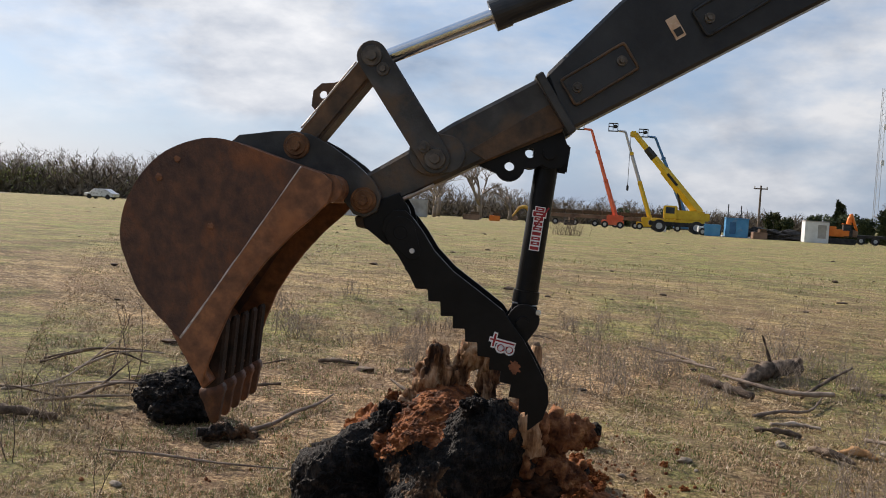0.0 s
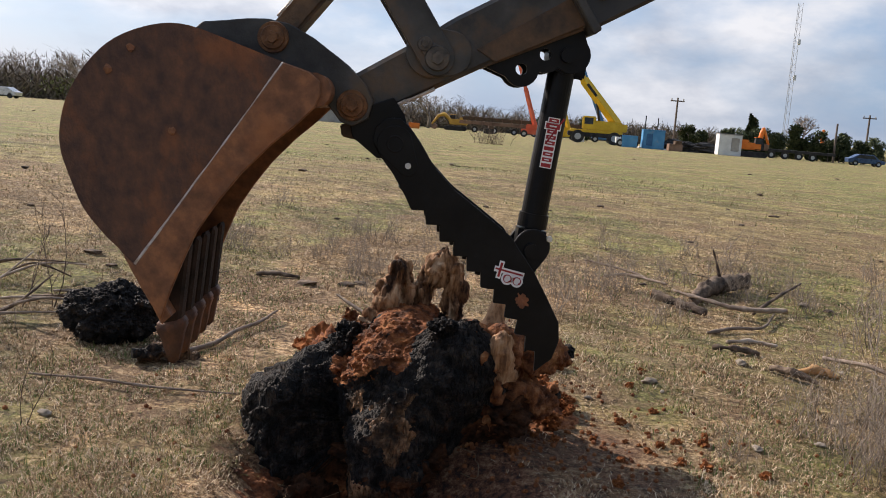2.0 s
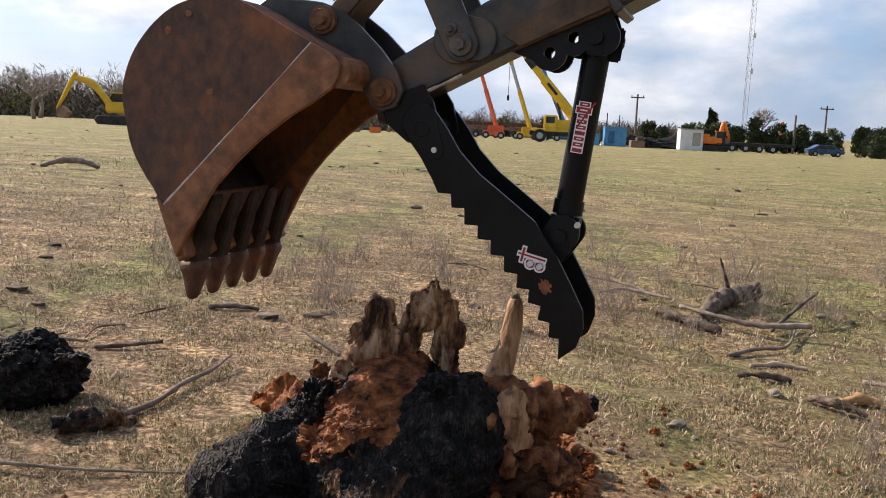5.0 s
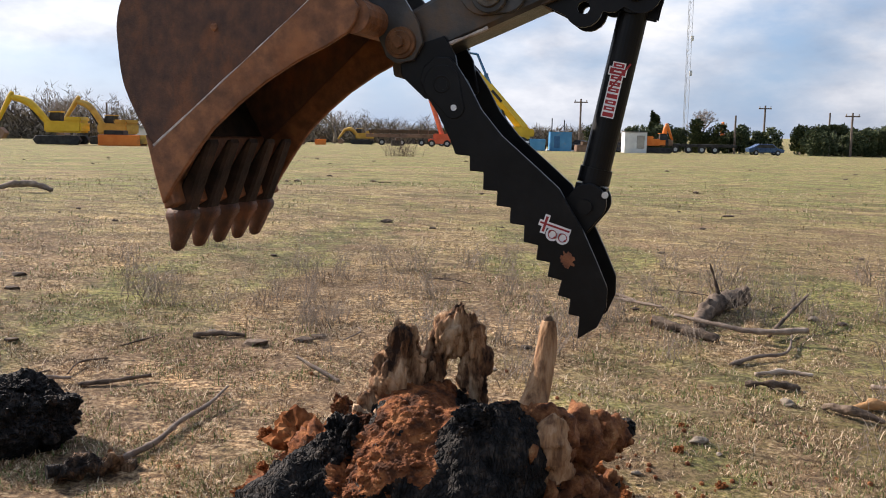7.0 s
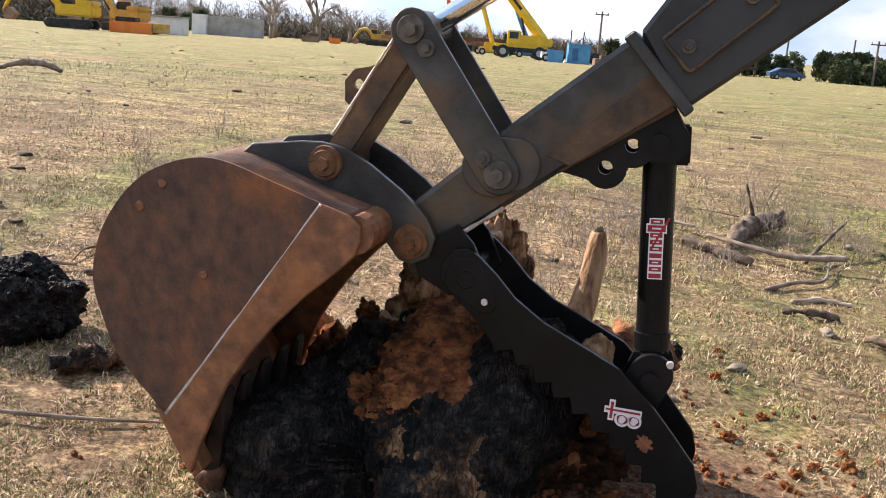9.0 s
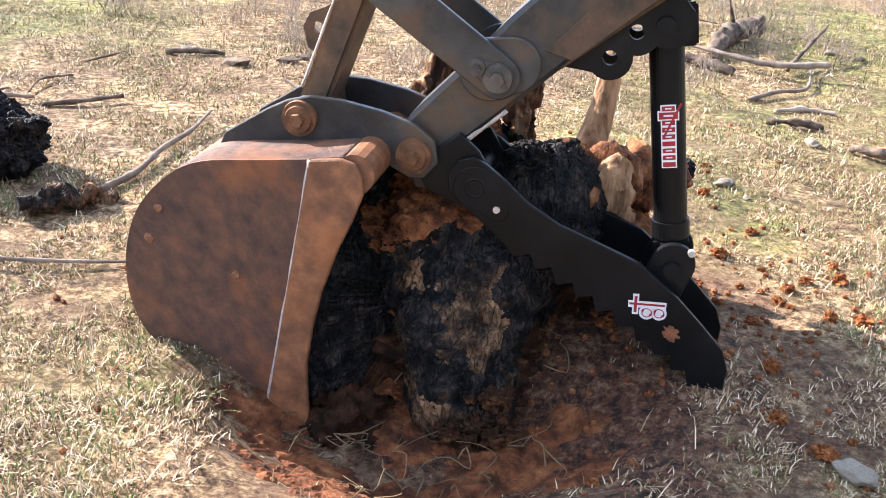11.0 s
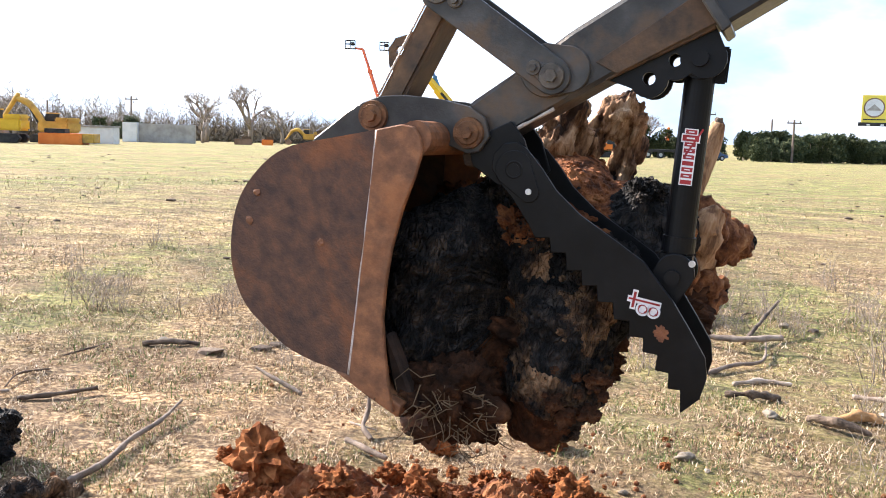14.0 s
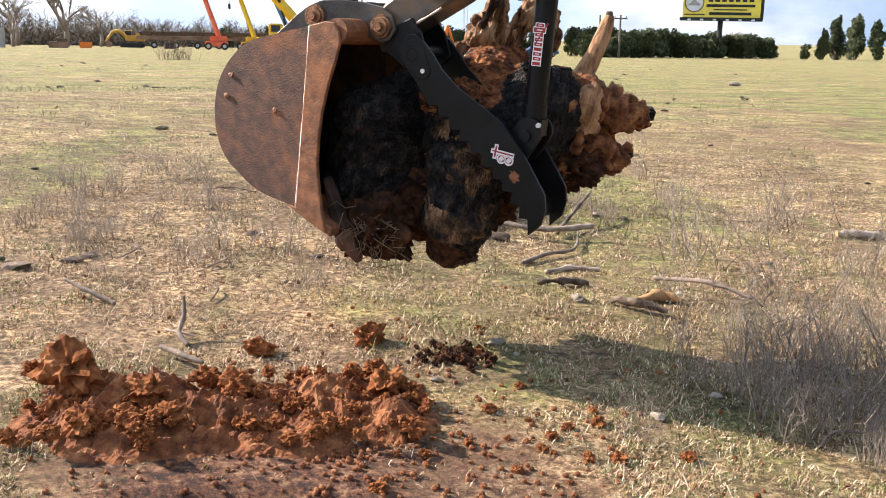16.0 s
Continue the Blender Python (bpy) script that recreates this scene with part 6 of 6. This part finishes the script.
tr = block("blue_truck_cab", "pale blue old truck cab", "truck", 1.9, 2.2, 1.4, 9.7, 121, 0, M_blue, [("bonnet", (0.8, 1.7, 0.7), (-1.2, 0, 0.75), M_lightbox), ("windscreen", (0.08, 1.8, 0.6), (-0.97, 0, 1.1), M_glass)])
wheel(tr, -1.1, -0.9, 0.45)
wheel(tr, 0.6, -0.9, 0.45)
bt = tagged(part("beam_trailer", box(21, 2.2, 0.5, (0, 0, 1.5), 0.05), M_steelbrown), "long low trailer loaded with rusty steel beams", "trailer")
for k in range(14):
    part("beam_post", box(0.18, 2.3, 0.9, (-9.8 + k * 1.5, 0, 2.0), 0.02), M_steelbrown, bt)
part("load_beam", box(20, 0.5, 0.55, (0, -0.9, 2.15), 0.03), M_tabrust, bt)
part("load_beam", box(19, 0.5, 0.5, (0.3, 0.4, 2.2), 0.03), M_steelbrown, bt)
for k in range(6):
    wheel(bt, -8 + k * 3.1, -1.0, 0.5)
bt.matrix_basis = put(-3.5, 156)
ft = tagged(part("flatbed_trailer", box(9.5, 2.3, 0.35, (0, 0, 1.0), 0.04), M_dark), "dark flatbed trailer with rubber wheels", "trailer")
for k in range(4):
    wheel(ft, -3.2 + k * 1.7, -1.0, 0.48)
part("headboard", box(0.2, 2.2, 1.0, (-4.6, 0, 1.6), 0.03), M_dark, ft)
ft.matrix_basis = put(31.5, 130)
jt = tagged(part("scrap_mound", lump((4.2, 1.2, 0.9), 4, 0.5, 6, 33), M_dark), "low heap of dark scrap metal in the yard", "scrap heap")
jt.matrix_basis = put(17.2, 122, 0, 1, 0.3)
wl = tagged(part("concrete_wall", box(7.8, 0.4, 2.5, (0.9, 0, 1.25), 0.04), M_conc), "free-standing grey concrete wall with a white end", "wall")
part("white_end", box(1.9, 1.2, 2.6, (-3.7, -0.5, 1.3), 0.04), M_lightbox, wl, "white painted end block")
wl.matrix_basis = put(-33.0, 136)
for x, y, sx, m_ in ((-22.5, 140, 2.4, M_steelbrown), (-19.5, 143, 1.6, M_orange), (-9.0, 150, 1.5, M_dark), (4.5, 140, 1.0, M_lightbox), (14.8, 118, 1.6, M_steelbrown)):
    block("scrap_pile", "low pile of rusty yard scrap", "scrap", sx, 1.2, 0.8, x, y, 8, m_, [("scrap_piece", (sx * 0.5, 0.9, 0.5), (sx * 0.2, 0, 0.95), M_tabrust)])
block("low_orange_machine", "low orange machine body parked on the grass", "machine", 3.9, 2.0, 1.0, -31.0, 92, 0, M_orange, [("rear_box", (1.3, 1.9, 0.8), (2.3, 0, 0.6), M_dullyellow), ("top_vents", (1.8, 1.4, 0.4), (-0.6, 0, 1.2), M_dark)])
block("white_shed", "white corrugated shed behind machines", "shed", 3.6, 2.2, 1.7, -31.5, 104, 0, M_lightbox, [("roof", (3.8, 2.4, 0.15), (0, 0, 1.77), M_conc)])


def car(x, y, turn, paint, label):
    body = [(-2.15, 0.35), (2.1, 0.35), (2.2, 0.7), (1.35, 0.9), (0.75, 1.4), (-0.95, 1.42), (-1.75, 0.95), (-2.2, 0.85)]
    e = tagged(part("car", prism(body, -0.85, 0.85, 0.06), paint), label, "car")
    part("side_window", prism([(-1.45, 0.95), (1.1, 0.92), (0.65, 1.32), (-0.9, 1.34)], -0.875, -0.852), M_glass, e)
    for wx in (-1.35, 1.35):
        for wy in (-0.78, 0.78):
            wheel(e, wx, wy, 0.33, 0.22)
    e.matrix_basis = put(x, y, turn)


car(38.3, 124, 0, M_navy, "dark blue car parked by the hedge")
car(-70.5, 122, 180, M_silver, "silver car on the far road by the woods")
car(70.0, 150, 0, M_silver, "silver car half hidden in the hedge")


def pole(x, y, tall, arm_=True):
    e = tagged(part("utility_pole", rod((0, 0, -0.2), (0, 0, tall), 0.17, 0.12, 10), M_pole), "weathered wooden utility pole", "utility pole", "utility poles")
    if arm_:
        part("crossarm", box(1.9, 0.14, 0.16, (0, 0, tall - 0.45)), M_pole, e)
        for k in (-0.8, 0.0, 0.8):
            part("insulator", rod((k, 0, tall - 0.38), (k, 0, tall - 0.12), 0.07, seg=8), M_conc, e)
    e.matrix_basis = put(x, y)


for p_ in ((17.3, 139.7, 7.1), (45.0, 146, 7.0), (38.2, 137, 5.2, False), (-40.5, 150, 6.6), (-45, 128, 5.0, False), (-57, 150, 6.0), (56.0, 150, 6.3, False), (50.5, 128, 5.6)):
    pole(*p_)


def make_tower():
    e = tagged(new("radio_mast"), "slim galvanised lattice radio mast", "radio mast")
    tall, legs = 26.0, [(0.0, 0.45), (-0.4, -0.25), (0.4, -0.25)]
    for x, y in legs:
        part("leg", rod((x, y, 0), (x, y, tall), 0.035, 0.03, 6), M_gal, e)
    for k in range(26):
        for i in range(3):
            (x0, y0), (x1, y1) = legs[i], legs[(i + 1) % 3]
            part("brace", rod((x0, y0, k), (x1, y1, k + 1), 0.018, seg=4), M_gal, e)
    for z in (13.5, 19.5):
        part("antenna", box(0.5, 0.3, 0.9, (0.45, -0.4, z), 0.05), M_lightbox, e)
    e.matrix_basis = put(40.5, 176)


make_tower()


def make_billboard():
    e = tagged(new("billboard"), "yellow advertising billboard on a dark post", "billboard")
    part("post", rod((0, 0.4, 0), (0, 0.4, 6.2), 0.42, 0.42, 14), M_dark, e)
    pn = part("panel", box(12.2, 0.5, 4.3, (0, 0, 8.6), 0.04), M_billy, e)
    part("panel_side", box(0.5, 1.2, 4.4, (6.35, 0.4, 8.6), 0.04), M_dark, e)
    part("catwalk", box(13.0, 1.2, 0.55, (0, -0.2, 6.2), 0.04), M_dark, e)
    for k in range(6):
        part("floodlight", box(0.5, 0.4, 0.25, (-5 + k * 2, -1.0, 6.1), 0.03), M_lightbox, e)
    part("round_sign", rod((-4.3, -0.26, 8.8), (-4.3, -0.30, 8.8), 1.35, seg=28), M_lightbox, pn, "round white and dark emblem")
    part("emblem_ring", rod((-4.3, -0.27, 8.8), (-4.3, -0.29, 8.8), 1.55, seg=28), M_steelbrown, pn)
    part("emblem_hill", prism([(-5.4, 8.35), (-3.2, 8.35), (-4.3, 9.35)], -0.33, -0.31), M_conc, pn)
    for k in range(7):
        part("mark", box(0.72, 0.05, 1.0, (-1.75 + k * 1.06, -0.27, 9.45)), M_dark, pn)
    for k, (w, z, h) in enumerate(((7.6, 8.35, 0.42), (5.2, 7.72, 0.18), (6.6, 7.1, 0.45), (3.2, 6.95, 0.16))):
        part("text_bar", box(w, 0.05, h, (1.4 if k < 3 else -4.2, -0.27, z)), M_dark, pn)
    e.matrix_basis = put(77.5, 152, -25)


make_billboard()


# ---------------------------------------------------------------- trees and woods
def crown(seed, tall, wide, count, leaf, cone=0.0):
    """Many small leaf sprays in an uneven outline."""
    r = random.Random(seed)
    verts, faces = [], []
    knots = [(r.uniform(-0.6, 0.6) * wide, r.uniform(-0.6, 0.6) * wide, r.uniform(0.12, 0.85) * tall, r.uniform(0.25, 0.5)) for _ in range(22)]
    for k in range(count):
        kx, ky, kz, kr = knots[r.randrange(22)]
        a, b, rr = r.uniform(0, 6.28), r.uniform(-1, 1), r.random() ** 0.4
        shrink = (1 - cone * kz / tall)
        x, y = (kx + kr * wide * rr * math.cos(a) * math.sqrt(1 - b * b)) * shrink, (ky + kr * wide * rr * math.sin(a) * math.sqrt(1 - b * b)) * shrink
        z = max(0.05, kz + kr * wide * rr * b * 1.1)
        n = len(verts)
        u = Vector((r.gauss(0, 1), r.gauss(0, 1), r.gauss(0.4, 1))).normalized() * leaf * r.uniform(0.5, 1.3)
        w = u.orthogonal().normalized() * leaf * 0.4
        c = Vector((x, y, z))
        verts += [c - w, c + w, c + u]
        faces.append((n, n + 1, n + 2))
    return verts, faces


def branch_mesh(seed, tall, spread=0.5, depth=4, thick=None):
    r = random.Random(seed)
    bm = bmesh.new()

    def grow(p, d, ln, th, k):
        q = p + d * ln
        mid = p.lerp(q, 0.5) + Vector((r.gauss(0, 0.05), r.gauss(0, 0.05), 0)) * ln
        tube([p, mid, q], [th, th * 0.85, th * 0.68], 5 if k > 2 else 3, bm=bm, steps=1)
        if k == 0:
            return
        for j in range(r.choice((2, 3, 3)) if k < depth else 4):
            w = (d + Vector((r.gauss(0, spread), r.gauss(0, spread), r.gauss(0.10, 0.25)))).normalized()
            grow(p.lerp(q, r.uniform(0.6, 1.0)), w, ln * r.uniform(0.6, 0.8), th * 0.60, k - 1)
    grow(Vector((0, 0, -0.1)), Vector((0, 0, 1)), tall * 0.30, thick or tall * 0.022, depth)
    return bm


cedars = []
for k in range(4):
    e = tagged(new("cedar_tree"), "dense dark green cedar tree in the hedge", "tree", "cedar hedge")
    v_, f_ = crown(500 + k, 4.2, 1.75, 2600, 0.34, 0.25)
    me = mesh_arrays("crown", v_, f_, M_cedar)
    me.parent = e
    part("trunk", rod((0, 0, -0.1), (0, 0, 3.2), 0.13, 0.05, 8), M_bark, e)
    cedars.append(e)
line = [(24 + i * 2.3, 139 + 3 * math.sin(i), rnd.uniform(0.75, 1.15)) for i in range(10)]
line += [(47 + i * 2.0, 131 + i * 1.35 + 2 * rnd.random(), rnd.uniform(0.75, 1.05)) for i in range(24)]
line += [(46.5 + i * 1.9, 134 + i * 1.3 + 2 * rnd.random(), rnd.uniform(0.8, 1.1)) for i in range(25)]
line += [(25 + i * 2.3, 142, rnd.uniform(0.6, 0.95)) for i in range(9)]
line += [(46 + i * 2.1, 128 + i * 0.9, rnd.uniform(0.6, 0.85)) for i in range(6)]
line += [(19.5, 141, 0.9), (21.5, 143, 0.75), (6, 170, 0.9), (-1, 172, 0.8), (-38.0, 140, 0.9), (-40, 141, 0.7), (-41.5, 138, 0.8), (92.0, 150, 0.62)]
for k, (x, y, s) in enumerate(line):
    m = put(x, y, k * 47, s)
    if k < 4:
        cedars[k].matrix_basis = m
    else:
        copy_thing(cedars[k % 4], Matrix()).matrix_basis = m
tall_c = tagged(new("tall_conifer"), "tall dark pointed conifer", "tree", "tall conifers")
v_, f_ = crown(600, 8.5, 2.6, 5200, 0.42, 0.85)
me = mesh_arrays("crown", v_, f_, M_cedar)
me.parent = tall_c
part("trunk", rod((0, 0, -0.1), (0, 0, 7.5), 0.22, 0.05, 8), M_bark, tall_c)
for k, (x, y, s) in enumerate(((104, 160, 1.0), (110, 163, 1.05), (100.5, 158, 0.7), (29.8, 150, 0.78), (118, 168, 0.95))):
    m = put(x, y, k * 70, s)
    if k == 0:
        tall_c.matrix_basis = m
    else:
        copy_thing(tall_c, Matrix()).matrix_basis = m
bare = []
for k in range(3):
    e = tagged(new("bare_tree"), "wide leafless winter tree", "tree", "leafless trees")
    part("trunk", branch_mesh(700 + k, 9.5, 0.55, 6, 0.34), M_bark, e)
    bare.append(e)
for k, (x, y, s) in enumerate(((-26.0, 170, 1.5), (-33, 168, 1.35), (-21.0, 172, 1.0), (36.5, 150, 0.95), (88, 168, 0.75), (-55, 112, 0.8), (-45, 115, 0.7), (-50, 130, 0.9), (-62, 128, 1.0), (-30.0, 150, 0.85))):
    m = put(x, y, k * 61, s)
    if k < 3:
        bare[k].matrix_basis = m
    else:
        copy_thing(bare[k % 3], Matrix()).matrix_basis = m


def far_woods():
    """Leafless woods along the horizon: thin stems and twigs, joined."""
    r = random.Random(8)
    verts, faces = [], []

    def blade(p, d, w):
        n = len(verts)
        s = Vector((d.y, -d.x, 0))
        s = (s.normalized() if s.length > 1e-3 else Vector((1, 0, 0))) * w
        s2 = Vector((w, 0, 0))
        verts.extend([p - s2, p + s2, p + d])
        faces.append((n, n + 1, n + 2))
    for k in range(1500):
        t = r.random()
        if t < 0.55:                                   # beside the far road
            u = r.random()
            x, y = -150 + 92 * u + r.gauss(0, 3), 135 + 20 * u + r.uniform(0, 26)
            tall = r.uniform(5.0, 8.5)
        else:                                          # along the back of the yard
            u = r.random()
            x, y = -70 + 110 * u, 205 + r.uniform(0, 50) - 18 * (1 - u)
            tall = r.uniform(3.0, 5.5) * (1.45 - 0.75 * u)
        z = height(x, y, False)
        p = Vector((x, y, z - 0.2))
        tall *= 0.75 + 0.5 * abs(noise.noise((x * 0.09, y * 0.09, 3.0))) + 0.25 * r.random()
        blade(p, Vector((r.gauss(0, 0.5), r.gauss(0, 0.5), tall)), 0.08)
        for j in range(34):
            q = p + Vector((r.gauss(0, 0.3), r.gauss(0, 0.3), tall * r.uniform(0.15, 0.95)))
            blade(q, Vector((r.gauss(0, 1.0), r.gauss(0, 1.0), r.uniform(0.0, 1.3))), 0.06)
    for k in range(26000):                             # undergrowth
        if k % 2:
            u = r.random()
            x, y = -150 + 92 * u, 133 + 20 * u + r.uniform(0, 4)
        else:
            u = r.random()
            x, y = -72 + 115 * u, 196 + r.uniform(0, 6) - 14 * (1 - u)
        p = Vector((x, y, height(x, y, False) + abs(r.gauss(0, 1.7 if k % 2 else 1.0))))
        blade(p, Vector((r.gauss(0, 0.8), r.gauss(0, 0.5), r.uniform(0.3, 1.5))), 0.20)
    ob = mesh_arrays("far_woods", verts, faces, M_woods)
    tagged(ob, "grey-brown leafless woods along the horizon", "woods", kind="stuff")
    verts.clear()
    faces.clear()
    for k in range(2600):
        c = r.choice(((-98, 146, 5.0), (-92, 150, 4.4), (-104, 143, 4.2), (-76, 150, 3.6), (-120, 140, 4.0)))
        p = Vector((c[0] + r.gauss(0, 2.6), c[1] + r.gauss(0, 2), height(c[0], c[1], False) + c[2] * abs(r.gauss(0.55, 0.25))))
        blade(p, Vector((r.gauss(0, 0.4), r.gauss(0, 0.3), r.uniform(0.1, 0.5))), 0.14)
    tagged(mesh_arrays("budding_bushes", verts, faces, M_spring), "yellow-green budding bushes before the woods", "bushes", kind="stuff")


far_woods()
sh = tagged(new("shrub"), "low brown shrub alone in the pasture", "shrub")
tagged(part("stems", weed_mesh(350, 60, 1.1, 0.45, 0.012), M_stick_dark, sh), kind="stuff")
sh.matrix_basis = put(-3.9, 66, 0, 1.0)
rb = tagged(part("road", prism([(-80, -0.02), (80, -0.02), (80, 0.05), (-80, 0.05)], -2.2, 2.2), M_conc), "pale dirt road beside the woods", "road", kind="structure")
rb.matrix_basis = put(-95, 132, 14, 1, -0.05)


# ---------------------------------------------------------------- what moves
def motions():
    arm_rows, bucket_rows, rocker_rows, link_rows, barrel_rows, rod_rows = [], [], [], [], [], []
    for t, x, y, z, turn, tilt, curl in ARM:
        arm_rows.append((t, Matrix.Translation((x, y, z)) @ Matrix.Rotation(radians(turn), 4, "Z") @ Matrix.Rotation(radians(-tilt), 4, "Y")))
        bucket_rows.append((t, Matrix.Rotation(radians(-curl), 4, "Y")))
        c = radians(curl)
        ax, az = PIN_A[0] * math.cos(c) - PIN_A[1] * math.sin(c), PIN_A[0] * math.sin(c) + PIN_A[1] * math.cos(c)
        dx, dz = PIN_C[0] - ax, PIN_C[1] - az
        d = math.hypot(dx, dz)
        m = (LINK_2 ** 2 - LINK_1 ** 2 + d * d) / (2 * d)
        h = math.sqrt(max(LINK_2 ** 2 - m * m, 0))
        px, pz = ax + dx / d * m - dz / d * h, az + dz / d * m + dx / d * h
        rocker_rows.append((t, Matrix.Translation((PIN_C[0], 0, PIN_C[1])) @ Matrix.Rotation(-math.atan2(pz - PIN_C[1], px - PIN_C[0]), 4, "Y")))
        link_rows.append((t, Matrix.Translation((ax, 0, az)) @ Matrix.Rotation(-math.atan2(pz - az, px - ax), 4, "Y")))
        a = math.atan2(CYL_BASE[1] - pz, CYL_BASE[0] - px)
        barrel_rows.append((t, Matrix.Translation((CYL_BASE[0], 0, CYL_BASE[1])) @ Matrix.Rotation(-a, 4, "Y")))
        rod_rows.append((t, Matrix.Translation((px, 0, pz)) @ Matrix.Rotation(-a, 4, "Y")))
    walk(arm, arm_rows)
    walk(bucket, bucket_rows)
    walk(rocker, rocker_rows)
    walk(link, link_rows)
    walk(barrel, barrel_rows)
    walk(cyl_rod, rod_rows)
    rest = pose(*STUMP_AT)
    stump_rows = [(0, rest), (10.2, rest), (10.6, rest)] + [(t, pose(*v)) for t, *v in STUMP]
    walk(stump, stump_rows)
    # clods that drop off the stump
    for k, ob in enumerate(falling):
        o = FALL_FROM[k]
        rows = [(t, m @ Matrix.Translation(o)) for t, m in stump_rows if t < 14.6]
        t0 = 14.66 + 0.30 * (((k * 37) % 64) / 64) ** 1.3
        p0 = (stump_rows[-4][1].lerp(stump_rows[-3][1], (t0 - 14.5) / 0.5)) @ Matrix.Translation(o)
        rows.append((t0, p0))
        z0 = p0.translation.z
        x, y = p0.translation.x, p0.translation.y
        land = math.sqrt(max(2 * (z0 - height(x, y) - 0.01) / 9.81, 0.02))
        for j in range(1, 6):
            s = land * j / 5
            rows.append((t0 + s, pose(x + (((k * 13) % 17) / 17 - 0.4) * 0.5 * s, y - (((k * 7) % 11) / 11 - 0.3) * 0.4 * s, z0 - 4.9 * s * s, 40 * j * (k % 3), 30 * j, 25 * j)))
        rows.append((16.0, rows[-1][1]))
        keep = {}
        for t, m in rows:
            keep[frame(t)] = (t, m)
        walk(ob, [keep[f] for f in sorted(keep)])


motions()
